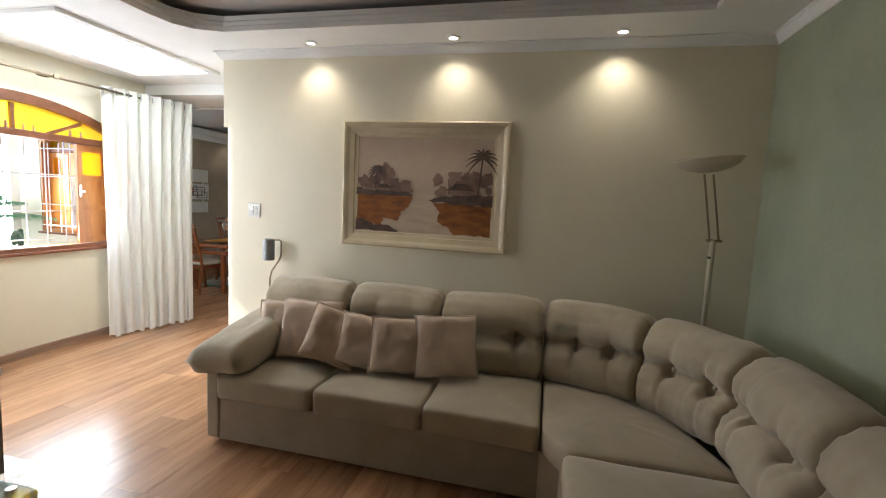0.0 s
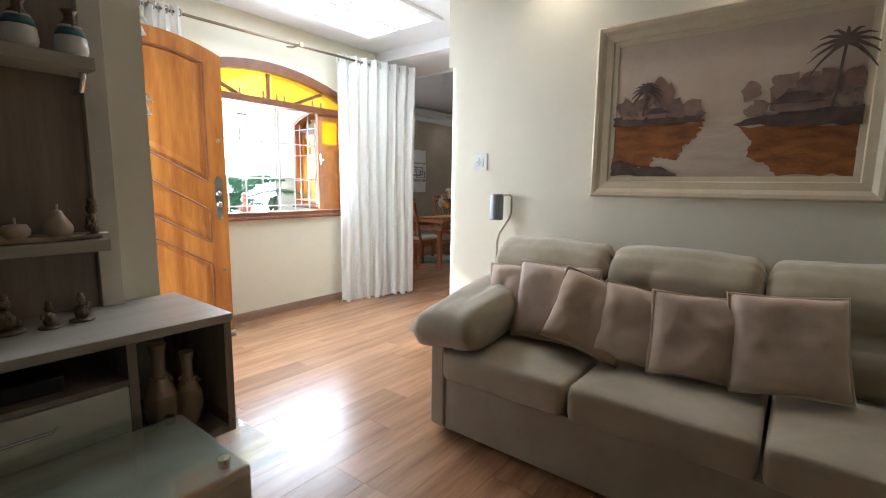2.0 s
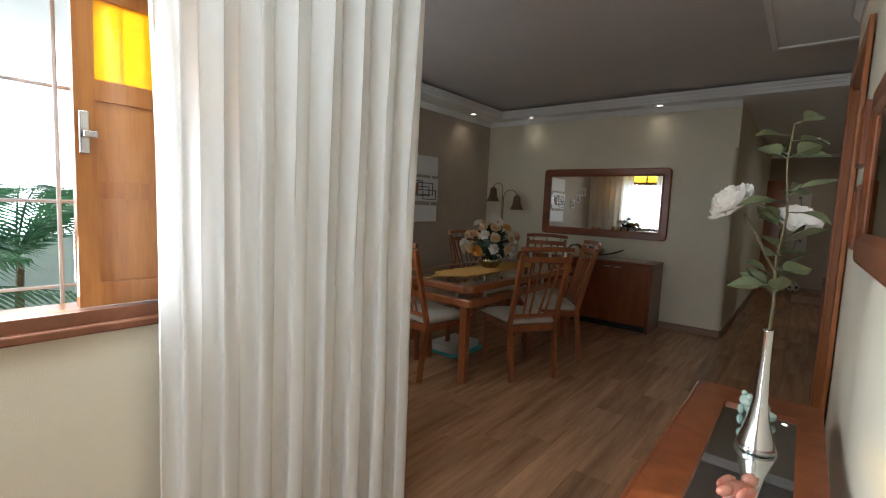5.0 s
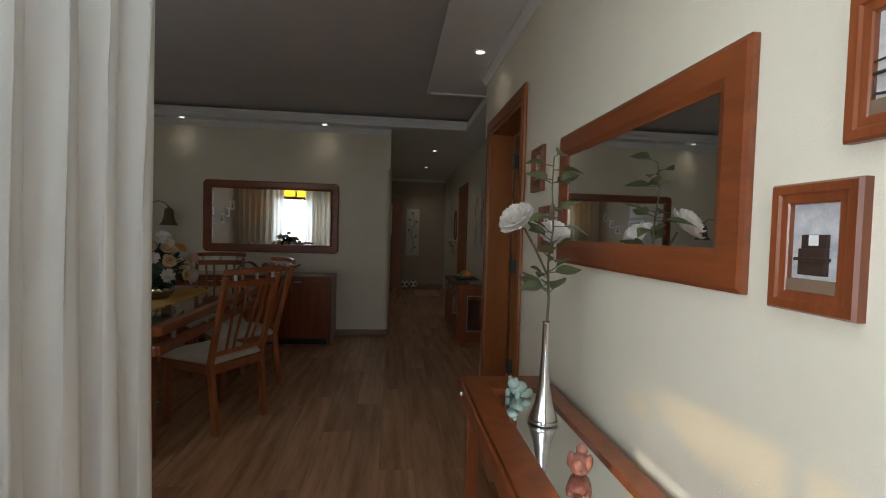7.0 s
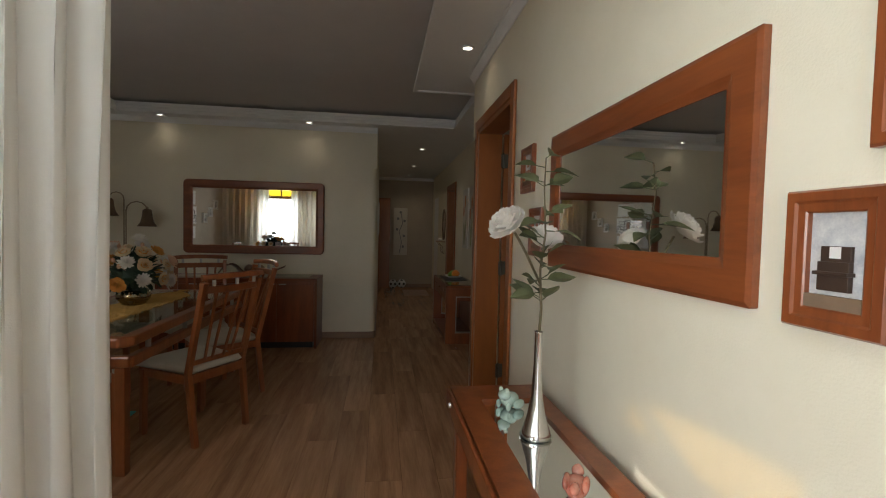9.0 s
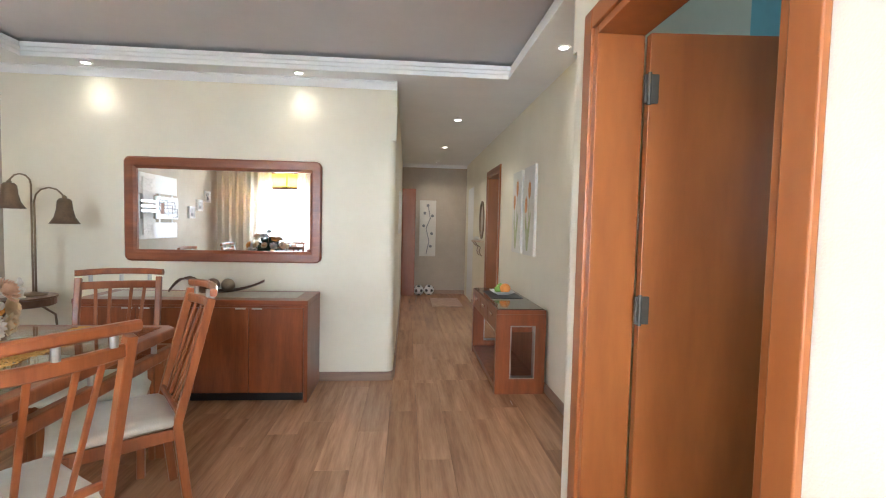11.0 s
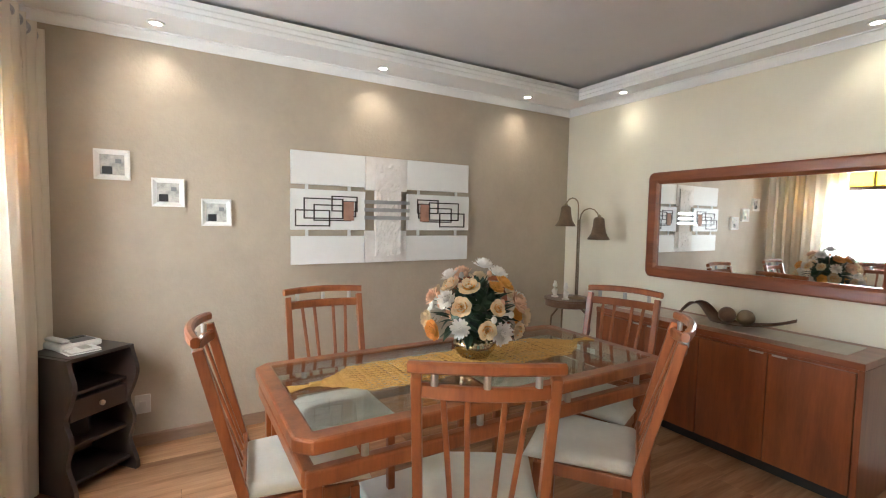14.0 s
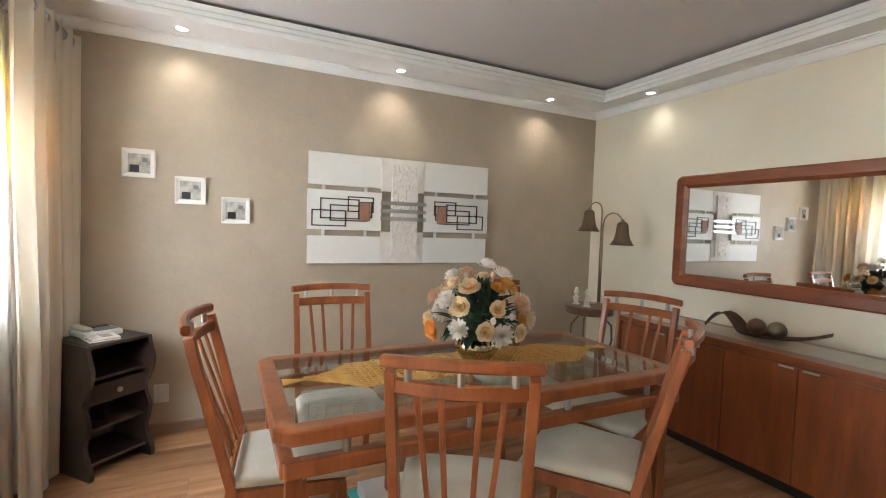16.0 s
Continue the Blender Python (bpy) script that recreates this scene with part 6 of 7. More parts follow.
def wall_mirror(m, w, h, t, d, r, label, mat):
    g = thing("wall_mirror", (0, 0, 0), label, "mirror")
    g.matrix_world = m
    bm = bmesh.new()
    k = 5 if r > 0 else 1
    loops = []
    for ins, y in ((0, -0.001), (0, -d * 0.8), (0.12 * t, -d), (0.75 * t, -d), (t * 0.92, -d * 0.7), (t, -d * 0.6), (t, -0.004)):
        rr = max(0.004, r - ins * 0.8)
        loops.append([bm.verts.new((x, y, z)) for x, z in rounded_rect(w - 2 * ins, h - 2 * ins, rr, k)])
    for a, b in zip(loops, loops[1:]):
        for i in range(len(a)):
            j = (i + 1) % len(a)
            bm.faces.new((a[i], a[j], b[j], b[i]))
    part("frame", bm, mat, g)
    part("mirror_glass", boxm((-w / 2 + t * 0.9, -0.010, -h / 2 + t * 0.9), (w / 2 - t * 0.9, -0.005, h / 2 - t * 0.9)), M_MIRROR, g, "silvered mirror glass")
    return g


wall_mirror(pose(-2.173, 5.535, 1.440), 1.575, 0.85, 0.095, 0.035, 0.05, "wide mirror in a rounded reddish wooden frame", M_CHERRY_X)

# Leaf-shaped dish with two balls.
ds = thing("decorative_dish", (-2.14, 5.27, 0.78), "dark curved leaf-shaped dish with a loop handle", "dish")
bm = bmesh.new()
n = 22
rows = []
for i in range(n + 1):
    s = i / n
    x = -0.36 + 0.72 * s
    w = 0.085 * math.sin(math.pi * min(0.985, max(0.015, s))) ** 0.7
    z = 0.012 + 0.10 * max(0, s - 0.5) ** 2 * 4 * 0.9
    if s < 0.36:
        z += 0.105 * math.sin(math.pi * s / 0.36)
    rows.append([bm.verts.new((x, q * w, z + 0.02 * q * q)) for q in (-1, -0.5, 0, 0.5, 1)])
for a, b in zip(rows, rows[1:]):
    for q in range(4):
        bm.faces.new((a[q], a[q + 1], b[q + 1], b[q]))
bmesh.ops.solidify(bm, geom=bm.faces[:], thickness=0.008)
part("dish", bm, M_POTBROWN, ds, smooth=True)
for x, mat, lb in ((-0.03, M_POTBROWN, "dark brown"), (0.085, M_BRASS, "golden")):
    bm = bmesh.new()
    blob(bm, (0, 0, 0), (0.052, 0.052, 0.052), 20, 0.03, x)
    b = part("decorative_ball", bm, mat, smooth=True)
    b.location = (-2.14 + x, 5.27, 0.78 + 0.020 + 0.052 + 0.004)
    tagged(b, lb + " decorative ball lying in the dish", "ball", "balls in the dish")

# Wall art: lacquered boards round a plaster relief.
art = thing("wall_art", (-3.9, 3.60, 1.51), "large white abstract wall panel with black rectangles and plaster relief", "wall art")
art.matrix_world = pose(-3.9, 3.571, 1.518, 0, 0, 90)
W, H = 1.49, 0.81
for u0, u1 in ((-W / 2, -0.20), (0.155, W / 2)):
    part("top_board", boxm((u0, -0.035, H / 2 - 0.235), (u1, -0.012, H / 2), 0.002), M_WLACQ, art)
    part("bottom_board", boxm((u0, -0.035, -H / 2), (u1, -0.012, -H / 2 + 0.205), 0.002), M_WLACQ, art)
    mid = part("middle_board", boxm((u0 - (0.006 if u0 < -0.3 else 0), -0.048, -0.155), (u1, -0.025, 0.135), 0.002), M_WLACQ, art)
    for uu in (u0 + 0.11, u1 - 0.12):
        part("connector", boxm((uu - 0.011, -0.030, 0.136), (uu + 0.011, -0.020, H / 2 - 0.236)), M_WLACQ, art)
        part("connector", boxm((uu - 0.011, -0.030, -H / 2 + 0.206), (uu + 0.011, -0.020, -0.156)), M_WLACQ, art)
    f = 1 if u0 < -0.3 else -1
    c = (u0 + u1) / 2
    for a, b, z0, z1 in ((-0.19, 0.10, -0.075, 0.075), (-0.25, 0.0, -0.13, -0.01), (0.01, 0.21, -0.02, 0.095), (0.09, 0.20, -0.06, 0.06), (-0.12, 0.16, -0.09, 0.03)):
        a, b = sorted((c + f * a, c + f * b))
        bm = bmesh.new()
        prism(bm, rect(a, z0, b, z1), [rect(a + 0.009, z0 + 0.009, b - 0.009, z1 - 0.009)], 0.006, pose(0, -0.054, 0) @ ALONG_X)
        part("outline_rectangle", bm, M_ESPRESSO, mid, "dark raised rectangle")
    a, b = sorted((c + f * 0.10, c + f * 0.18))
    part("copper_plaque", boxm((a, -0.056, -0.085), (b, -0.048, 0.055), 0.003), M_TERRA, mid, "small copper plaque")
part("relief_back", boxm((-0.198, -0.040, -H / 2), (0.153, -0.012, -0.16), 0.003), M_RELIEF, art)
part("relief_back", boxm((-0.198, -0.040, 0.15), (0.153, -0.012, H / 2), 0.003), M_RELIEF, art)
bm = bmesh.new()
nx, nz = 16, 60
gridv = [[bm.verts.new((-0.115 + 0.21 * i / nx, -0.055 - 0.012 * max(0, noise.noise(Vector((i * 0.55, 7.0, k * 0.35)))) - 0.004 * noise.noise(Vector((i * 1.3, 1.0, k * 1.1))), -H / 2 + 0.05 + (H - 0.10) * k / nz)) for i in range(nx + 1)] for k in range(nz + 1)]
for a, b in zip(gridv, gridv[1:]):
    for i in range(nx):
        bm.faces.new((a[i], a[i + 1], b[i + 1], b[i]))
box(bm, (-0.115, -0.0505, -H / 2 + 0.05), (0.095, -0.012, H / 2 - 0.05))
part("relief_strip", bm, M_RELIEF, art, "plaster relief strip")
for z in (0.06, 0.0, -0.06):
    part("steel_strip", boxm((-0.215, -0.068, z - 0.014), (0.165, -0.064, z + 0.014), 0.001), M_STEEL, art, "brushed steel strip")


def small_frame(y, z, label):
    f = thing("framed_photo", (-3.9, y, z), label, "picture frame", "small white picture frames")
    f.matrix_world = pose(-3.9, y, z, 0, 0, 90)
    bm = bmesh.new()
    frame_bars(bm, 0.175, 0.175, 0.028, 0.03)
    part("frame", bm, M_WLACQ, f)
    part("photo", boxm((-0.062, -0.010, -0.062), (0.062, -0.004, 0.062)), M_PAPER, f, "grey photograph of furniture")
    part("dark_shape", boxm((-0.05, -0.012, -0.055), (0.0, -0.0105, -0.01)), M_BLACK, f)
    part("dark_shape", boxm((0.015, -0.012, 0.01), (0.045, -0.0105, 0.035)), M_GREYMETAL, f)


small_frame(1.81, 1.741, "small white square frame with a grey photograph, hung highest")
small_frame(2.09, 1.59, "small white square frame with a grey photograph, hung in the middle")
small_frame(2.358, 1.472, "small white square frame with a grey photograph, hung lowest")

ol = thing("wall_socket", (-3.9, 1.93, 0.27), "white wall socket plate low on the taupe wall", "socket")
ol.matrix_world = pose(-3.9, 1.93, 0.27, 0, 0, 90)
part("plate", boxm((-0.042, -0.009, -0.06), (0.042, -0.001, 0.06), 0.004), M_WPLASTIC, ol)
part("insert", boxm((-0.02, -0.013, -0.02), (0.02, -0.008, 0.02), 0.003), M_WPLASTIC, ol)

# Telephone cabinet in the corner, with wavy sides.
tc_ = thing("telephone_cabinet", (-3.70, 1.65, 0), "small dark wooden telephone cabinet with wavy sides and a drawer", "cabinet")
tc_.matrix_world = pose(-3.645, 1.665, 0, 0, 0, 132)
for s in (-1, 1):
    prof = [(0.17, 0), (0.17, 0.72)] + [(-0.165 - 0.045 * math.exp(-((z - 0.58) / 0.09) ** 2) + 0.03 * math.exp(-((z - 0.40) / 0.05) ** 2) - 0.012 * math.exp(-((z - 0.30) / 0.05) ** 2) + 0.025 * math.exp(-((z - 0.17) / 0.05) ** 2) - 0.03 * math.exp(-((z - 0.03) / 0.06) ** 2), z) for z in [0.72 - 0.02 * i for i in range(37)]]
    bm = bmesh.new()
    prism(bm, prof, [], 0.022, pose(s * 0.165 - 0.011, 0, 0) @ ALONG_Y)
    part("side_panel", bm, M_ESPRESSO, tc_)
for z, dep in ((0.06, -0.15), (0.24, -0.13), (0.52, -0.14), (0.705, -0.17)):
    bm = boxm((-0.154, dep, z), (0.154, 0.165, z + 0.018), 0.003)
    part("shelf", bm, M_ESPRESSO, tc_)
dr = part("drawer", boxm((-0.15, -0.145, 0.39), (0.15, 0.10, 0.50), 0.006), M_ESPRESSO, tc_)
part("knob", lathem([(0.006, 0), (0.014, 0.010), (0.014, 0.02), (0, 0.026)], 12, pose(0, -0.146, 0.445, 90, 0, 0)), M_STEEL, dr, "pale knob")
part("back_panel", boxm((-0.154, 0.155, 0.0), (0.154, 0.168, 0.70)), M_ESPRESSO, tc_)
ph = thing("telephone", (-3.66, 1.60, 0.724), "cream desk telephone with a dark display", "telephone")
ph.matrix_world = pose(-3.70, 1.63, 0.7235, 0, 0, 125)
part("body", boxm((-0.10, -0.09, 0), (0.10, 0.09, 0.035), 0.012, 3), M_WPLASTIC, ph)
bm = boxm((-0.095, -0.085, 0.04), (-0.05, 0.085, 0.062), 0.012, 3)
part("handset", bm, M_WPLASTIC, ph)
part("keypad", boxm((-0.03, -0.07, 0.034), (0.08, 0.02, 0.038), 0.001), M_GREYMETAL, ph)
part("display", boxm((-0.03, 0.03, 0.034), (0.08, 0.07, 0.039), 0.001), M_BLACK, ph)
part("cord", tubem([(-0.09 - 0.01 * math.sin(i * 1.3), -0.09 - 0.006 * i, 0.02 - 0.012 * i) for i in range(2)] + [(-0.09, -0.115, 0.012), (-0.06, -0.12, 0.02)], 0.004, 6), M_WPLASTIC, ph)
md = tagged(part("router_box", boxm((-3.67, 1.62, 0.259), (-3.59, 1.70, 0.36), 0.008), M_BLACK), "small black device on the cabinet shelf", "device")

bk = thing("booklet", (-3.62, 1.72, 0.7245), "thin white printed booklets stacked on the telephone cabinet", "booklet")
bk.matrix_world = pose(-3.60, 1.66, 0.7235, 0, 0, 118)
for k in range(3):
    part("cover", boxm((-0.07 + 0.006 * k, -0.10, 0.001 + 0.0055 * k), (0.075, 0.10 - 0.008 * k, 0.006 + 0.0055 * k), 0.001), M_WLACQ if k != 1 else M_PAPER, bk)
part("print", boxm((0.0, -0.07, 0.0173), (0.05, 0.03, 0.0180)), M_PAPER, bk, "grey printed block")

# Side table in the corner with a two-armed lamp and two figurines.
st = thing("side_table", (-3.48, 5.16, 0), "small round dark side table on curved wire legs", "side table")
part("top", lathem([(0, 0.70), (0.19, 0.70), (0.20, 0.705), (0.20, 0.755), (0.21, 0.758), (0.21, 0.77), (0, 0.772)], 32), M_POTBROWN, st, "round brown tabletop drum", smooth=False)
for k in range(3):
    an = 2 * math.pi * k / 3 + 0.5
    p = [(r * math.cos(an), r * math.sin(an), z) for r, z in ((0.10, 0.70), (0.19, 0.62), (0.20, 0.5), (0.15, 0.28), (0.16, 0.08), (0.19, 0.0))]
    part("leg", tubem(p, 0.008, 8), M_BRONZE, st, "curved metal leg", smooth=True)
tl = thing("table_lamp", (-3.42, 5.20, 0.773), "brass table lamp with two bell-shaped bronze shades", "lamp")
part("base", lathem([(0.075, 0), (0.078, 0.010), (0.03, 0.018), (0.012, 0.03), (0, 0.032)], 20), M_BRASS, tl, smooth=True)
for dx in (-0.008, 0.012):
    part("stem", tubem([(dx, 0, 0.02), (dx, 0, 0.70)], 0.007, 8), M_BRASS, tl, smooth=True)
bm = tubem([(-0.008 - 0.075 + 0.075 * math.cos(a), 0, 0.82 + 0.075 * math.sin(a)) for a in [0, 0.5, 1.0, 1.57, 2.1, 2.6, 3.14]], 0.006, 8)
tube(bm, [(-0.008, 0, 0.70), (-0.008, 0, 0.82)], 0.006, 8)
part("arm", bm, M_BRASS, tl, smooth=True)
bm = tubem([(0.012 + 0.105 - 0.105 * math.cos(a), 0, 0.70 + 0.10 * math.sin(a)) for a in [0, 0.5, 1.0, 1.57, 2.1, 2.6, 3.0]], 0.006, 8)
part("arm", bm, M_BRASS, tl, smooth=True)
for x, z in ((-0.158, 0.81), (0.222, 0.705)):
    pr = [(0.0, 0.02), (0.028, 0.015), (0.04, 0.0), (0.046, -0.06), (0.058, -0.11), (0.085, -0.155), (0.082, -0.155), (0.054, -0.11), (0.042, -0.06), (0.036, -0.005)]
    part("shade", lathem([(r * 1.1, zz * 1.1) for r, zz in pr], 22, pose(x, 0, z)), M_BRONZE, tl, "bronze bell-shaped shade", smooth=True)
    part("finial", lathem([(0.012, 0.015), (0.016, 0.03), (0, 0.045)], 10, pose(x, 0, z)), M_BRASS, tl)
for x, y in ((-3.56, 5.08), (-3.41, 5.06)):
    lumpy_figure("figurine", x, y, 0.773, 0.15, M_CERAMICW, "small painted porcelain figurine on the side table", 3 + x, 0.7)

# Curtains of the dining window.
curtain("curtain", ((-3.86, 1.49), (-3.20, 1.45)), 2.44, 0.015, 6, 0.04, M_CREAMCLOTH, "cream curtain drawn back beside the dining window", 8)
curtain("curtain", ((-2.42, 1.45), (-1.84, 1.46)), 2.44, 0.015, 6, 0.04, M_CREAMCLOTH, "cream curtain drawn back to the corner of the dining window", 9)
curtain("curtain", ((-3.45, 1.36), (-3.00, 1.36)), 2.42, 0.015, 5, 0.025, M_SHEER, "sheer white inner curtain of the dining window", 10)
curtain("curtain", ((-2.58, 1.36), (-2.22, 1.36)), 2.42, 0.015, 5, 0.025, M_SHEER, "sheer white inner curtain of the dining window", 11)
rod = thing("curtain_rod", (-2.84, 1.45, 2.395), "aged brass curtain rod over the dining window", "curtain rod")
part("rod", tubem([(-1.04, 0, 0), (1.04, 0, 0)], 0.011, 10), M_BRASS, rod, smooth=True)
for x in (-0.95, 0.0, 0.95):
    part("bracket", tubem([(x, 0, 0), (x, -0.198, 0.0)], 0.009, 8), M_BRASS, rod)

# Bag under the table.
bg = thing("paper_parcel", (-2.60, 3.12, 0), "white parcel with a turquoise edge on the floor under the table", "parcel")
part("sheet", boxm((-0.20, -0.24, 0.003), (0.20, 0.24, 0.012), 0.003), M_TURQ, bg, "turquoise underside")
part("box", boxm((-0.15, -0.20, 0.0125), (0.15, 0.20, 0.08), 0.01), M_WLACQ, bg)

# ---- mirror wall: console, rose, mirror, framed boxes ----
cs = thing("console_table", (-0.225, 1.245, 0), "reddish wooden console table with an inset glass top", "console table")
part("top_frame", None or (lambda b: (prism(b, rect(-0.182, -0.56, 0.182, 0.555), [rect(-0.085, -0.46, 0.115, 0.40)], 0.035, pose(0, 0, 0.645)), b)[1])(bmesh.new()), M_CHERRY, cs)
part("glass_inset", boxm((-0.086, -0.461, 0.662), (0.116, 0.401, 0.669), 0.001), M_MIRROR, cs, "mirrored glass inset")
part("edge_moulding", boxm((-0.199, -0.57, 0.600), (-0.183, 0.565, 0.672), 0.006), M_CHERRY, cs)
part("apron", boxm((-0.168, -0.53, 0.56), (0.168, 0.53, 0.644), 0.004), M_CHERRY, cs)
for sx in (-1, 1):
    for sy in (-1, 1):
        part("leg", boxm((sx * 0.142 - 0.025, sy * 0.50 - 0.03, 0), (sx * 0.142 + 0.025, sy * 0.50 + 0.03, 0.559), 0.006), M_CHERRY, cs)
part("lower_shelf", boxm((-0.16, -0.49, 0.14), (0.16, 0.49, 0.165), 0.004), M_CHERRY, cs)
for y in (-0.45, 0.45):
    part("end_stud", lathem([(0.012, 0), (0.010, 0.008), (0, 0.010)], 10, pose(-0.199, y, 0.64, 0, -90, 0)), M_STEEL, cs)

rs = thing("rose_vase", (-0.20, 1.335, 0.6705), "slender mirrored vase holding one tall white rose with leaves", "vase")
part("vase", lathem([(0, 0), (0.046, 0), (0.050, 0.006), (0.046, 0.02), (0.030, 0.07), (0.018, 0.14), (0.013, 0.24), (0.012, 0.34), (0.014, 0.345), (0.010, 0.34)], 22), M_CHROME, rs, "silver mirrored vase", smooth=True)
part("vase_foot", lathem([(0.052, 0.0), (0.054, 0.004), (0.048, 0.008)], 22), M_GLASS, rs)


def petals(name, bm, mat, parent, label):
    """Links a flower with its first piece as the head and every further petal as a part of it."""
    todo, head = set(bm.faces), None
    for f in bm.faces[:]:
        if f not in todo:
            continue
        todo.discard(f)
        stack, group = [f], []
        while stack:
            g = stack.pop()
            group.append(g)
            for v in g.verts:
                for o in v.link_faces:
                    if o in todo:
                        todo.discard(o)
                        stack.append(o)
        piece, made = bmesh.new(), {}
        for g in group:
            for v in g.verts:
                if v not in made:
                    made[v] = piece.verts.new(v.co)
            piece.faces.new([made[v] for v in g.verts])
        ob = part(name if head is None else "petal", piece, mat, parent if head is None else head, label if head is None else "")
        head = head or ob
    bm.free()


stem = [(0, 0, 0.30), (0.005, 0.0, 0.42), (0.0, 0.006, 0.54), (0.012, 0.0, 0.66), (0.0, -0.01, 0.80), (0.006, 0.0, 0.90)]
part("stem", tubem(stem, 0.005, 7, 0.002), M_STEM, rs, smooth=True)
part("side_stem", tubem([(0.0, 0.004, 0.50), (-0.05, 0.01, 0.60), (-0.085, 0.012, 0.66)], 0.004, 6), M_STEM, rs, smooth=True)
bm = bmesh.new()
petal_flower(bm, facing((-0.10, 0.012, 0.675), (-0.55, -0.35, 0.6)), 0.075, 6, 8, 1.05, 0.95, 7)
petals("rose_head", bm, M_PETALW, rs, "open white rose")
bm = bmesh.new()
petal_flower(bm, facing((0.03, 0.05, 0.63), (0.3, 0.5, 0.6)), 0.06, 5, 8, 1.1, 0.95, 9)
petals("rose_head", bm, M_PETALW, rs, "second white rose")
rnd = random.Random(9)
for k in range(30):
    t = rnd.uniform(0.22, 1.0)
    i = min(4, int(t * 5))
    p = Vector(stem[i]).lerp(Vector(stem[i + 1]), t * 5 - i)
    an = rnd.uniform(0, 6.28)
    d = Vector((math.cos(an), math.sin(an), rnd.uniform(-0.1, 0.7))).normalized()
    bm = bmesh.new()
    tube(bm, [p, p + d * 0.03], 0.0018, 5)
    leaf(bm, Matrix.Translation(p + d * 0.028) @ d.to_track_quat("X", "Z").to_matrix().to_4x4() @ Matrix.Rotation(rnd.uniform(-0.8, 0.8), 4, "X"), rnd.uniform(0.065, 0.10), 0.052, k)
    part("leaf", bm, M_ROSELEAF, rs)

def small_ornament(name, place, turn, lumps, mat, label):
    """A little ceramic animal made of rounded lumps (centre, radii) in one mesh."""
    bm = bmesh.new()
    for k, (c, r) in enumerate(lumps):
        blob(bm, c, r, 14, 0.08, k + 0.5)
    ob = part(name, bm, mat, smooth=True)
    ob.matrix_world = pose(*place, 0, 0, turn)
    return tagged(ob, label, "figurine")


FROG = [((0, 0, 0.030), (0.040, 0.032, 0.029)), ((0.032, 0, 0.055), (0.024, 0.024, 0.020)), ((0.036, 0.014, 0.074), (0.009, 0.009, 0.010)), ((0.036, -0.014, 0.074), (0.009, 0.009, 0.010)),
        ((-0.012, 0.034, 0.018), (0.030, 0.014, 0.018)), ((-0.012, -0.034, 0.018), (0.030, 0.014, 0.018)), ((0.036, 0.024, 0.016), (0.010, 0.009, 0.017)), ((0.036, -0.024, 0.016), (0.010, 0.009, 0.017))]
small_ornament("figurine", (-0.215, 1.585, 0.6705), 215, FROG, material("pale_green_ceramic", (0.50, 0.62, 0.54), 0.25, color2=(0.36, 0.50, 0.44), scale=20), "small pale green ceramic frog on the console")
BIRD = [((0, 0, 0.026), (0.045, 0.030, 0.026)), ((-0.045, 0, 0.042), (0.026, 0.012, 0.012)), ((0.034, 0, 0.048), (0.018, 0.016, 0.017)), ((0.054, 0, 0.047), (0.012, 0.005, 0.005)),
        ((-0.008, 0.024, 0.038), (0.032, 0.010, 0.018)), ((-0.008, -0.024, 0.038), (0.032, 0.010, 0.018))]
small_ornament("figurine", (-0.21, 1.005, 0.6705), 60, BIRD, material("coral_glass", (0.40, 0.10, 0.06), 0.12, color2=(0.48, 0.26, 0.20), scale=20, coat=0.3), "small coral coloured glass bird on the console")

wall_mirror(pose(0, 1.232, 1.462, 0, 0, -90), 1.05, 0.53, 0.092, 0.021, 0.004, "wide mirror in a flat reddish wooden frame", M_CHERRY_X)

B_PAPER = material("patterned_wallpaper", (0.62, 0.61, 0.58), 0.8, color2=(0.40, 0.40, 0.42), scale=45)
B_FLOOR = material("shadow_box_floor", (0.20, 0.13, 0.08), 0.8, scale=20)
B_DARK = material("miniature_wood", (0.05, 0.028, 0.018), 0.5, scale=20)


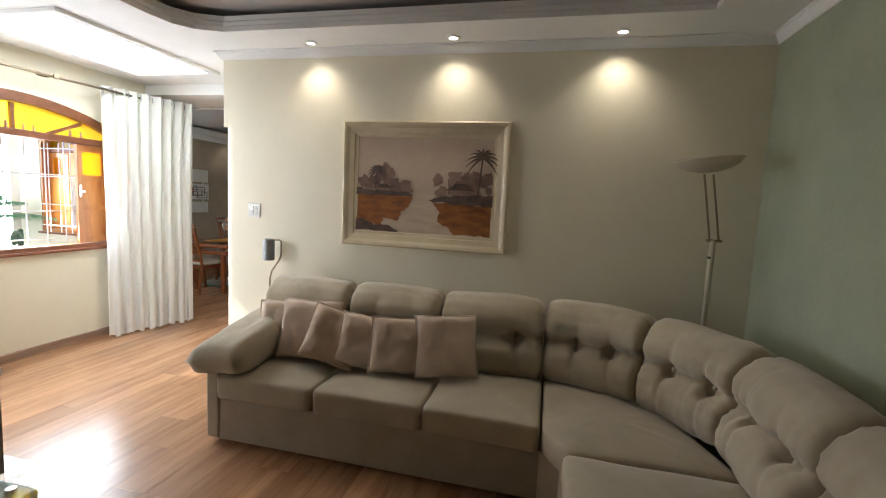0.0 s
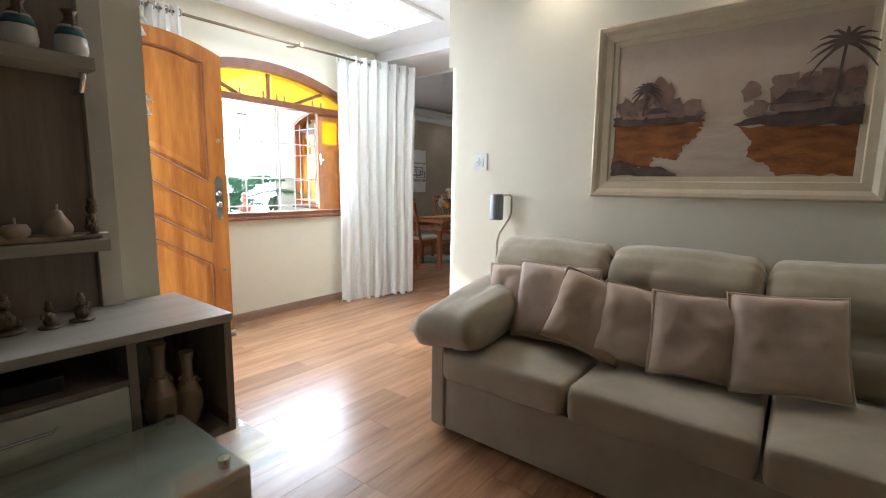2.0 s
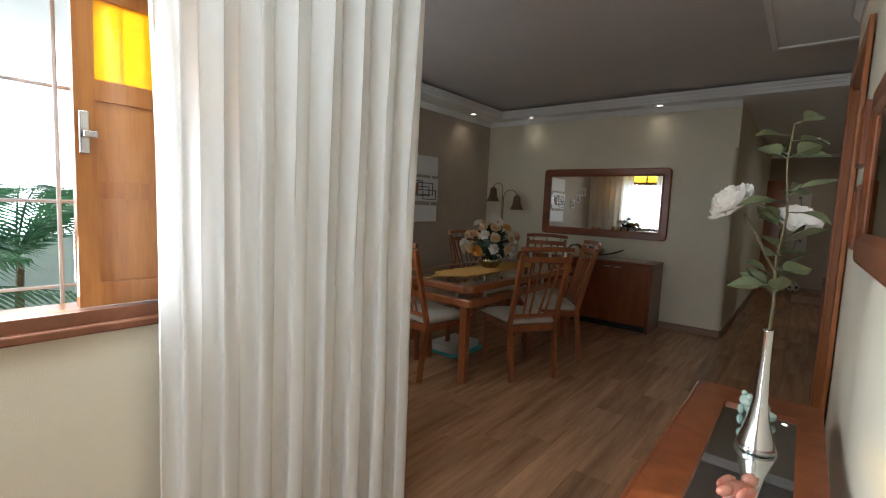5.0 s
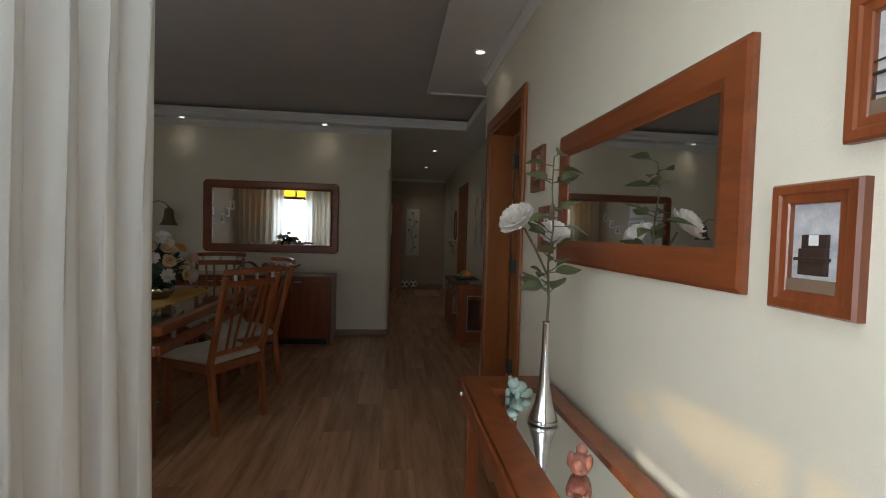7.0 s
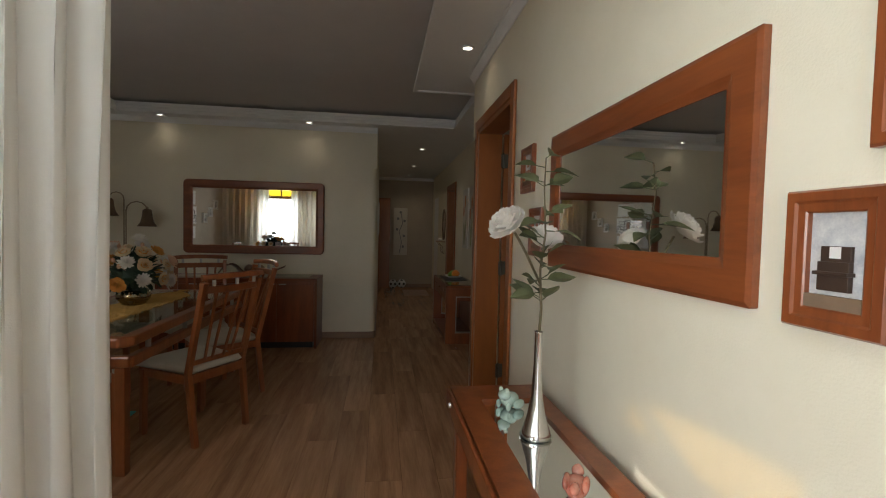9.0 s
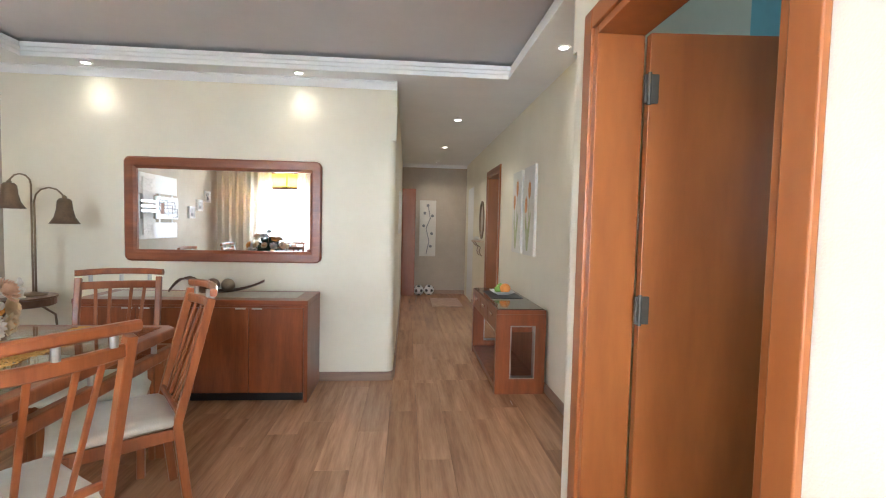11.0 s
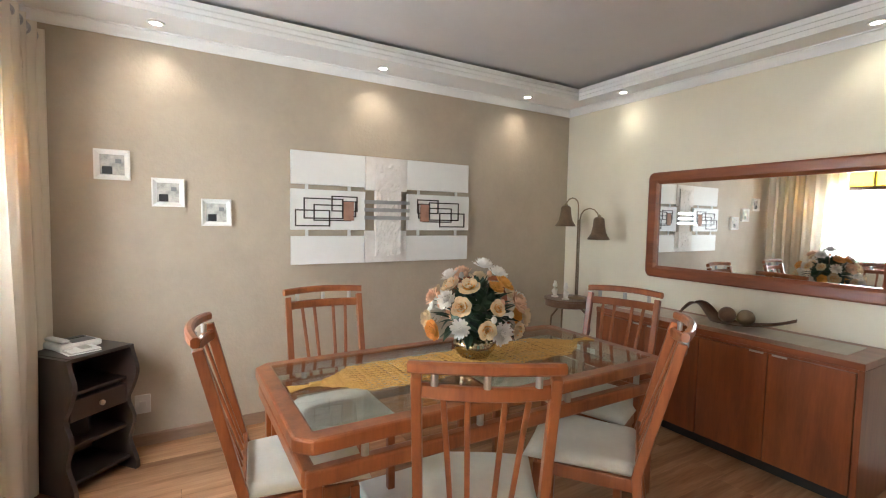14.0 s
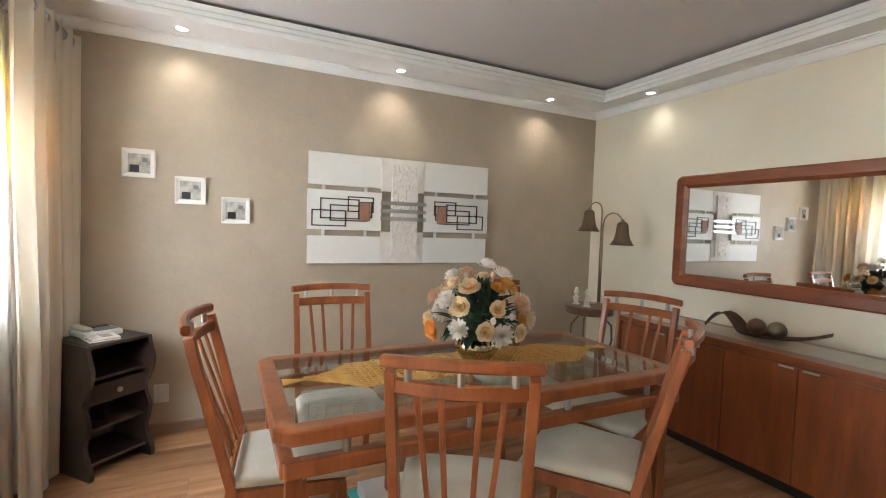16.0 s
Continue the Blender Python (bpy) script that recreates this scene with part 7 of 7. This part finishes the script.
def shadow_box(y, z, w, h, label, kind):
    f = thing("shadow_box", (0, y, z), label, "shadow box", "framed miniature rooms")
    f.matrix_world = pose(0, y, z, 0, 0, -90)
    bm = bmesh.new()
    frame_bars(bm, w, h, 0.042, 0.035, profile=[(0, 0), (0, -0.016), (0.004, -0.022), (0.018, -0.022), (0.022, -0.018), (0.034, -0.017), (0.037, -0.015), (0.037, 0)])
    part("frame", bm, M_CHERRY, f)
    iw, ih = w / 2 - 0.037, h / 2 - 0.037
    part("backing", boxm((-iw, -0.006, -ih), (iw, -0.002, ih)), B_PAPER, f, "tiny patterned wallpaper")
    part("miniature_floor", boxm((-iw, -0.016, -ih), (iw, -0.0065, -ih + 0.28 * ih)), B_FLOOR, f)
    bm = bmesh.new()
    if kind == "chair":
        prism(bm, arched(-iw * 0.30, iw * 0.25, 0.02, 0.06, 0.085), [arched(-iw * 0.22, iw * 0.17, 0.028, 0.056, 0.075)], 0.004, pose(0, -0.0105, 0) @ ALONG_X)
        z0 = -ih * 0.62
        tube(bm, [(-0.055 + 0.012 * i, -0.012, z0 + 0.003 * (i - 2) ** 2 * 0.4) for i in range(6)], 0.0022, 5)
        for dx in (-0.05, -0.02):
            tube(bm, [(dx, -0.012, z0), (dx - 0.004, -0.012, z0 + 0.035)], 0.002, 5)
        tube(bm, [(-0.056, -0.012, z0 + 0.03), (-0.066, -0.012, z0 + 0.075)], 0.002, 5)
        tube(bm, [(-0.058, -0.012, z0 + 0.032), (-0.012, -0.012, z0 + 0.032)], 0.003, 5)
        tube(bm, [(-0.060, -0.012, z0 + 0.05), (-0.015, -0.012, z0 + 0.052), (-0.014, -0.012, z0 + 0.032)], 0.002, 5)
        tube(bm, [(iw * 0.62, -0.012, z0), (iw * 0.62, -0.012, z0 + 0.05)], 0.004, 6)
        tube(bm, [(iw * 0.35, -0.012, z0 + 0.05), (iw * 0.9, -0.012, z0 + 0.05)], 0.003, 6)
        lathe(bm, [(0.016, 0), (0.016, 0.004), (0.010, 0.004), (0.010, 0)], 12, pose(iw * 0.62, -0.0075, ih * 0.55, 90, 0, 0))
    elif kind == "piano":
        box(bm, (-iw * 0.55, -0.016, -ih * 0.62), (iw * 0.55, -0.007, -ih * 0.02), 0.001)
        box(bm, (-iw * 0.62, -0.022, -ih * 0.30), (iw * 0.62, -0.007, -ih * 0.22), 0.001)
        box(bm, (-iw * 0.5, -0.013, -ih * 0.02), (iw * 0.55, -0.007, ih * 0.30), 0.001)
    else:
        box(bm, (-iw * 0.4, -0.014, -ih * 0.6), (iw * 0.4, -0.007, -ih * 0.05), 0.001)
        box(bm, (-iw * 0.2, -0.012, ih * 0.15), (iw * 0.25, -0.007, ih * 0.6), 0.001)
    part("miniature_furniture", bm, B_DARK if kind != "shop" else M_TERRA, f, "dark miniature furniture" if kind != "shop" else "terracotta miniature furniture")
    if kind == "piano":
        part("sheet_music", boxm((-0.008, -0.0135, 0.004), (0.010, -0.0131, 0.022)), M_WLACQ, f)


shadow_box(0.424, 1.578, 0.176, 0.228, "reddish framed miniature room with rocking chair and mirror", "chair")
shadow_box(0.557, 1.298, 0.165, 0.226, "reddish framed miniature room with an upright piano", "piano")
shadow_box(2.072, 1.637, 0.172, 0.222, "reddish framed miniature room hung beside the door", "shop")
shadow_box(1.924, 1.337, 0.171, 0.220, "reddish framed miniature room with terracotta furniture", "shop")

# ---- hallway ----
hc = thing("hall_console", (0.268, 5.83, 0), "reddish wooden hall console with mirrored end openings and drawers", "console table")
L = 0.645
part("top_frame", boxm((-0.205, -L, 0.655), (0.205, L, 0.69), 0.004), M_CHERRY, hc)
part("glass_top", boxm((-0.19, -L + 0.02, 0.691), (0.19, L - 0.02, 0.697), 0.002), material("dark_glass_top", (0.05, 0.035, 0.03), 0.08, scale=4, coat=0.5), hc, "dark glass top")
for s in (-1, 1):
    bm = bmesh.new()
    prism(bm, rect(-0.205, 0, 0.205, 0.654), [rect(-0.085, 0.13, 0.115, 0.56)], 0.05, pose(0, s * (L - 0.025) - 0.025, 0) @ ALONG_X)
    e = part("end_panel", bm, M_CHERRY, hc)
    bm = bmesh.new()
    prism(bm, rect(-0.088, 0.127, 0.118, 0.563), [rect(-0.078, 0.137, 0.108, 0.553)], 0.056, pose(0, s * (L - 0.025) - 0.028, 0) @ ALONG_X)
    part("silver_trim", bm, M_STEEL, e, "silver trim round the opening")
part("bottom_shelf", boxm((-0.20, -L + 0.051, 0.02), (0.20, L - 0.051, 0.07), 0.004), M_CHERRY, hc)
part("back_panel", boxm((0.185, -L + 0.051, 0.071), (0.2, L - 0.051, 0.50)), M_CHERRY, hc)
for k in range(3):
    y = -L + 0.055 + 0.395 * k
    d = part("drawer", boxm((-0.198, y, 0.50), (0.18, y + 0.388, 0.65), 0.004), M_CHERRY, hc)
    part("pull", boxm((-0.212, y + 0.14, 0.60), (-0.199, y + 0.25, 0.625), 0.005), M_CHROME, d, "chrome pull")
fd = thing("fruit_dish", (0.27, 5.97, 0.698), "white square dish holding artificial fruit on the hall console", "dish")
part("mat", boxm((-0.15, -0.24, 0.0), (0.15, 0.24, 0.003)), M_BLACK, fd, "black runner mat")
bm = bmesh.new()
lathe(bm, [(0, 0.004), (0.07, 0.004), (0.09, 0.012), (0.15, 0.035), (0.152, 0.040), (0.09, 0.020), (0, 0.012)], 4, pose(0, 0, 0, 0, 0, 45))
part("dish", bm, M_CERAMICW, fd)
for name, x, y, r, col in (("orange", 0.02, -0.05, 0.052, (0.75, 0.25, 0.03)), ("apple", 0.0, 0.06, 0.045, (0.22, 0.40, 0.06)), ("apple", -0.04, 0.0, 0.036, (0.20, 0.36, 0.05)), ("orange", 0.05, 0.03, 0.042, (0.72, 0.24, 0.03))):
    bm = bmesh.new()
    blob(bm, (0, 0, 0), (r, r, r * 0.94), 16, 0.04, x)
    f = part(name, bm, material(name + "_skin", col, 0.45, scale=20, bump=0.15, bump_scale=120), smooth=True)
    f.location = (0.27 + x, 5.97 + y, 0.698 + 0.018 + r * 0.94)
    tagged(f, "artificial %s lying in the white dish" % name, "fruit", "fruit in the dish")

M_CANVAS = material("pale_canvas", (0.70, 0.67, 0.60), 0.8, color2=(0.63, 0.60, 0.53), scale=8, bump=0.15, bump_scale=200)
M_TULIP = material("painted_tulip_orange", (0.58, 0.27, 0.10), 0.7, color2=(0.48, 0.19, 0.06), scale=14)
M_STALK = material("painted_stalk_green", (0.34, 0.36, 0.17), 0.7, color2=(0.45, 0.45, 0.28), scale=14)
for y, lift in ((6.30, 0.03), (5.83, -0.02)):
    c = thing("canvas_picture", (0.5, y, 1.52), "narrow pale canvas with two painted orange tulips", "picture", "tulip canvases")
    c.matrix_world = pose(0.5, y, 1.515, 0, 0, -90)
    part("canvas", boxm((-0.185, -0.028, -0.42), (0.185, -0.001, 0.42), 0.004), M_CANVAS, c)
    for x, z, s in ((0.02, 0.22 + lift, 1.0), (-0.09, 0.08 + lift, 0.95)):
        flat_shape([(x + 0.045 * s * a, z + 0.09 * s * b) for a, b in ((0, -1), (0.75, -0.7), (1, 0), (0.7, 0.8), (0.3, 0.65), (0, 1), (-0.3, 0.65), (-0.7, 0.8), (-1, 0), (-0.75, -0.7))], -0.028, M_TULIP, c, "painted_tulip")
        flat_shape([(x - 0.006, z - 0.09), (x + 0.006, z - 0.09), (-0.02 + x * 0.3, -0.36), (-0.035 + x * 0.3, -0.36)], -0.0278, M_STALK, c, "painted_stalk")
    flat_shape([(-0.05, -0.38), (-0.12, -0.10), (-0.09, -0.02), (-0.03, -0.2), (0.06, 0.0), (0.08, -0.04), (0.0, -0.38)], -0.0275, M_STALK, c, "painted_leaf")

# Wrought iron shelf with an oval mirror.
ws = thing("wall_shelf", (0.5, 8.65, 1.12), "small curved wall shelf on a scrolled iron bracket", "shelf")
bm = bmesh.new()
lathe(bm, [(0, 0), (0.17, 0), (0.175, 0.012), (0.17, 0.025), (0, 0.025)], 24, Matrix.Diagonal((0.9, 1.3, 1, 1)))
bmesh.ops.bisect_plane(bm, geom=bm.verts[:] + bm.edges[:] + bm.faces[:], plane_co=(0, 0, 0), plane_no=(1, 0, 0), clear_outer=True)
part("board", bm, M_CERAMIC, ws)
for y in (-0.12, 0.12):
    part("scroll", tubem([(-0.004, y, -0.22), (-0.03, y, -0.20), (-0.05, y, -0.14), (-0.03, y, -0.08), (-0.08, y, -0.05), (-0.12, y, -0.001)], 0.006, 6), M_BRONZE, ws)
om = thing("oval_mirror", (0.5, 8.6, 1.46), "oval hallway mirror in a dark thin frame", "mirror")
bm = lathem([(0.17, 0), (0.19, 0), (0.19, 0.02), (0.17, 0.02), (0.17, 0)], 32, pose(-0.001, 0, 0, 0, -90, 0))
for v in bm.verts:
    v.co.z *= 1.55
part("frame", bm, M_BRONZE, om)
bm = lathem([(0, 0.008), (0.172, 0.008), (0.172, 0.004)], 32, pose(-0.001, 0, 0, 0, -90, 0))
for v in bm.verts:
    v.co.z *= 1.55
part("mirror_glass", bm, M_MIRROR, om)
bm = bmesh.new()
blob(bm, (0, 0, 0), (0.05, 0.09, 0.03), 10, 0.3, 4)
ob = part("trinket_bowl", bm, M_CERAMICW, smooth=True)
ob.location = (0.42, 8.65, 1.172)
tagged(ob, "small pale trinket bowl on the hallway shelf", "bowl")

# End wall: branch panel, rug, football pair, distribution panel.
ea = thing("wall_panel_picture", (-0.26, HALL_END, 1.30), "tall pale panel with a metal blossom branch", "wall art")
part("board", boxm((-0.16, -0.03, -0.55), (0.16, -0.001, 0.55), 0.004), M_CANVAS, ea)
bm = tubem([(-0.02, -0.036, -0.5), (0.03, -0.036, -0.25), (-0.03, -0.036, 0.0), (0.05, -0.036, 0.2), (0.0, -0.036, 0.45)], 0.008, 6)
for x, z in ((0.08, -0.1), (-0.08, 0.05), (0.09, 0.25), (-0.06, 0.3), (0.0, 0.45), (0.06, -0.35)):
    blob(bm, (x, -0.04, z), (0.03, 0.008, 0.03), 8, 0.3, x)
part("branch", bm, M_GREYMETAL, ea, "dark metal branch with blossoms")
rg = tagged(part("rug", boxm((-0.22, 9.1, 0.002), (0.30, 10.0, 0.012), 0.003), material("woven_rug", (0.45, 0.30, 0.22), 0.95, color2=(0.28, 0.16, 0.11), scale=12, bump=0.4, bump_scale=160)), "small reddish woven rug on the hallway floor", "rug")
for x, y in ((-0.42, 10.35), (-0.22, 10.40)):
    bm = bmesh.new()
    r = bmesh.ops.create_icosphere(bm, subdivisions=3, radius=0.10)
    ob = part("ball", bm, M_WLACQ, smooth=True)
    ob.location = (x, y, 0.102)
    tagged(ob, "black and white ball on the hallway floor", "ball", "balls on the hallway floor")
    bm = bmesh.new()
    phi = (1 + 5 ** 0.5) / 2
    for a in (-1, 1):
        for b in (-phi, phi):
            for v in ((0, a, b), (a, b, 0), (b, 0, a)):
                d = Vector(v).normalized()
                lathe(bm, [(0, 0.0), (0.032, -0.004), (0.034, -0.008)], 5, facing(d * 0.1015, d))
    part("black_patch", bm, M_BLACK, ob)
pb = tagged(part("distribution_box", boxm((-0.769, 7.0, 1.25), (-0.74, 7.35, 1.75), 0.006), M_WPLASTIC), "white electrical distribution box on the hallway wall", "distribution box")

# ---- rooms behind the inner doors ----
bd = thing("bed", (1.75, 5.2, 0), "bed with a rumpled pale blue cover in the side room", "bed")
part("base", boxm((-0.75, -0.75, 0.0), (0.8, 0.95, 0.28), 0.01), M_WLACQ, bd)
bm = bmesh.new()
pillow(bm, 1.58, 1.74, 0.30, pose(0.02, 0.1, 0.43), 24, 24, 0.1, 6, 0.16, 0.05)
part("cover", bm, material("blue_bedspread", (0.30, 0.50, 0.55), 0.9, color2=(0.50, 0.62, 0.62), scale=10, bump=0.3, bump_scale=30), bd, "pale blue bedspread", smooth=True)
hw = thing("wall_cabinet", (2.43, 5.4, 1.6), "white wall cabinet over the bed", "cabinet")
part("body", boxm((-0.15, -0.7, 0.0), (0.165, 0.7, 0.75), 0.004), M_WLACQ, hw)
for y in (-0.69, 0.01):
    part("door", boxm((-0.17, y, 0.01), (-0.152, y + 0.68, 0.74), 0.003), M_WLACQ, hw)
# Fill lamps added to brighten the side rooms, which have no windows here.
area_light("daylight_fill", (2.4, 1.6, 1.7), (-1, 0.3, 0), 1.0, 1.0, 3, (0.85, 0.96, 1.0))
area_light("daylight_fill", (2.4, 4.4, 1.9), (-1, 0.2, -0.2), 0.9, 0.9, 3.5, (0.85, 0.96, 1.0))
area_light("daylight_fill", (2.4, 7.9, 1.8), (-1, 0, -0.1), 0.9, 1.0, 8, (0.90, 0.97, 1.0))

# ---- yard and porch ----
structure("ground", boxm((-60, -60, -0.16), (60, 60, -0.12)), M_GRASS, "plain ground round the house", "ground")
structure("porch_floor", boxm((-7.0, -6.5, -0.10), (-1.9, 1.1, -0.02)), M_STONE, "grey stone porch floor", "floor")
structure("porch_floor_entrance", boxm((-1.9, -6.5, -0.10), (-0.4, -2.03, -0.02)), M_STONE, "grey stone porch floor at the entrance", "floor")
structure("yard_wall", boxm((-6.3, -6.5, -0.1), (-6.15, 1.1, 0.85)), M_YARD, "pale aqua yard wall", "wall")
# Unseen roof, added to stop the sun entering the dining window.
structure("sun_block_roof", boxm((-6.2, -0.35, 2.86), (-1.9, 1.1, 2.94)), M_WHITE, "unseen white roof added to keep sun out of the dining room", "roof")
structure("porch_roof_entrance", boxm((-6.2, -6.5, 2.86), (-0.4, -2.5, 2.94)), M_WHITE, "white porch roof before the entrance", "roof")
structure("roof_slab", boxm((-4.05, 1.1, 2.82), (2.7, HALL_END + 0.15, 2.9)), M_WHITE, "roof slab over the house", "roof")
structure("roof_slab_living", boxm((-0.4, -5.15, 2.86), (4.12, 1.1, 2.94)), M_WHITE, "roof slab over the living room", "roof")
structure("roof_slab_passage", boxm((-1.9, -2.03, 2.86), (-0.4, 1.1, 2.94)), M_WHITE, "roof slab over the passage", "roof")


def palm(x, y, h, fronds, L, seed):
    t = thing("palm", (x, y, -0.02), "feathery green potted palm outside the window", "palm", "palms in the yard")
    part("pot", lathem([(0, 0), (0.14, 0), (0.19, 0.30), (0.20, 0.32), (0.17, 0.32), (0, 0.28)], 20), M_TERRA, t, smooth=True)
    rnd = random.Random(seed)
    part("trunk", tubem([(0, 0, 0.25), (0.02, 0, h * 0.6), (0, 0.02, h)], 0.03, 8, 0.02), M_STEM, t)
    for k in range(fronds):
        an = 2 * math.pi * k / fronds + rnd.uniform(-0.3, 0.3)
        el = rnd.uniform(0.5, 1.35)
        bm = bmesh.new()
        pts = []
        for i in range(9):
            s = i / 8
            r = L * s * math.cos(el) + 0.15 * L * s * s
            z = h + L * s * math.sin(el) - 0.55 * L * s * s
            pts.append(Vector((r * math.cos(an), r * math.sin(an), z)))
        tube(bm, pts, 0.008, 5, 0.002)
        for i in range(1, 36):
            s = i / 36
            j = min(7, int(s * 8))
            p = pts[j].lerp(pts[j + 1], s * 8 - j)
            d = (pts[j + 1] - pts[j]).normalized()
            side = d.cross(Vector((0, 0, 1))).normalized()
            ll = L * 0.34 * math.sin(math.pi * (0.12 + 0.85 * s)) * rnd.uniform(0.85, 1.1)
            for q in (-1, 1):
                e = p + (side * q + d * 0.7 + Vector((0, 0, -0.35))).normalized() * ll
                w = d * 0.011
                m = (p + e) / 2 + Vector((0, 0, 0.02))
                bm.faces.new([bm.verts.new(v) for v in (p, m - w, e, m + w)])
        part("frond", bm, M_PALM, t)


palm(-3.1, -0.45, 0.7, 11, 1.05, 2)
palm(-4.0, 0.35, 0.9, 12, 1.2, 5)
palm(-3.9, -1.6, 0.8, 11, 1.1, 7)

# Figurine and cactus pot on the outer ledge.
structure("window_ledge", boxm((-2.08, -1.25, 0.86), (-1.912, 0.55, 0.915), 0.004), M_YARD, "outer ledge under the living room window", "ledge")
lumpy_figure("garden_figurine", -2.0, -0.50, 0.916, 0.23, M_TERRA, "seated terracotta garden figurine on the window ledge", 21, 1.1)
cp = thing("cactus_pot", (-2.0, -0.21, 0.916), "small cactus in a pale bowl on the window ledge", "potted plant")
part("bowl", lathem([(0, 0), (0.04, 0), (0.075, 0.04), (0.08, 0.055), (0.07, 0.05), (0, 0.045)], 20), M_CERAMICW, cp, smooth=True)
rnd = random.Random(3)
for k in range(9):
    an = rnd.uniform(0, 6.28)
    bm = bmesh.new()
    blob(bm, (0.028 * math.cos(an), 0.028 * math.sin(an), 0.07 + 0.012 * k), (0.022, 0.022, 0.035), 8, 0.4, k)
    part("lobe", bm, M_LEAF, cp, smooth=True)
wc = thing("wind_chime", (-2.35, -0.30, 1.55), "metal tube wind chime hanging from the added roof", "wind chime")
part("cord", tubem([(0, 0, 0.36), (0, 0, 1.31)], 0.002, 5), M_GREYMETAL, wc)
part("disc", lathem([(0, 0.35), (0.05, 0.35), (0.05, 0.365), (0, 0.368)], 16), M_POTBROWN, wc)
for k in range(5):
    an = 2 * math.pi * k / 5
    part("chime", lathem([(0.008, 0.03 + 0.02 * k), (0.008, 0.33)], 8, pose(0.04 * math.cos(an), 0.04 * math.sin(an), 0)), M_STEEL, wc)
# Glowing sheets added so the distance past the yard washes out to white.
M_BACKDROP_GLOW = glow_material("backdrop_glow", (0.95, 0.98, 1.0), 7.0)
structure("backdrop_west", boxm((-9.1, -10, -0.1), (-9.0, 14.0, 4.6)), M_BACKDROP_GLOW, "glowing backdrop sheet added for the washed-out distance beyond the yard", "backdrop")
structure("backdrop_south", boxm((-9.0, -10.1, -0.1), (-2.0, -10.0, 4.2)), M_BACKDROP_GLOW, "glowing backdrop sheet added for the washed-out distance beyond the yard", "backdrop")
# ---- floor: laminate planks over a dark base ----
bm = bmesh.new()
prism(bm, [(-4.0, 1.2), (-1.8, 1.2), (-1.8, -1.98), (-0.35, -1.98), (-0.35, -5.1), (4.0, -5.1), (4.0, 0.05), (0.05, 0.05), (0.05, 2.25), (2.6, 2.25), (2.6, HALL_END + 0.1), (-0.9, HALL_END + 0.1), (-0.9, 5.6), (-4.0, 5.6)], [], 0.03, pose(0, 0, -0.034))
floor = structure("floor", bm, M_GAP, "brown wood laminate plank floor", "floor")
PW, PL = 0.192, 1.28
AREAS = [(-1.75, -1.88, -0.25, 1.25), (-0.25, -5.0, 3.97, 0.0), (-0.25, 0.0, 0.0, 1.25), (-3.9, 1.25, 0.0, 5.535), (0.0, 2.37, 0.15, 3.24), (0.0, 3.48, 0.5, 5.535), (-0.77, 5.535, 0.5, HALL_END), (0.5, 3.82, 2.6, 6.2), (0.15, 2.3, 2.6, 3.33)]
meshes = {}


def plank_mesh(w, l):
    key = (round(w, 3), round(l, 3))
    if key not in meshes:
        bm = bmesh.new()
        b = 0.0006
        lo = [bm.verts.new(p) for p in ((-w / 2, -l / 2, -0.004), (w / 2, -l / 2, -0.004), (w / 2, l / 2, -0.004), (-w / 2, l / 2, -0.004))]
        hi = [bm.verts.new(p) for p in ((-w / 2 + b, -l / 2 + b, 0), (w / 2 - b, -l / 2 + b, 0), (w / 2 - b, l / 2 - b, 0), (-w / 2 + b, l / 2 - b, 0))]
        for i in range(4):
            j = (i + 1) % 4
            bm.faces.new((lo[i], lo[j], hi[j], hi[i]))
        bm.faces.new(hi)
        me = bpy.data.meshes.new("plank")
        bm.to_mesh(me)
        bm.free()
        me.materials.append(M_PLANK)
        meshes[key] = me
    return meshes[key]


rnd = random.Random(6)
col0, col1 = int(-4.2 / PW) - 1, int(4.2 / PW) + 1
offsets = {c: rnd.uniform(0, PL) for c in range(col0, col1 + 1)}
for ax0, ay0, ax1, ay1 in AREAS:
    for c in range(col0, col1 + 1):
        x0, x1 = max(ax0, c * PW), min(ax1, (c + 1) * PW)
        if x1 - x0 < 0.01:
            continue
        k = math.floor((ay0 - offsets[c]) / PL)
        while True:
            y0, y1 = max(ay0, offsets[c] + k * PL), min(ay1, offsets[c] + (k + 1) * PL)
            k += 1
            if y0 >= ay1:
                break
            if y1 - y0 < 0.01:
                continue
            ob = new("plank", plank_mesh(x1 - x0 - 0.0004, y1 - y0 - 0.0004))
            ob.location = ((x0 + x1) / 2, (y0 + y1) / 2, 0)
            ob.parent = floor
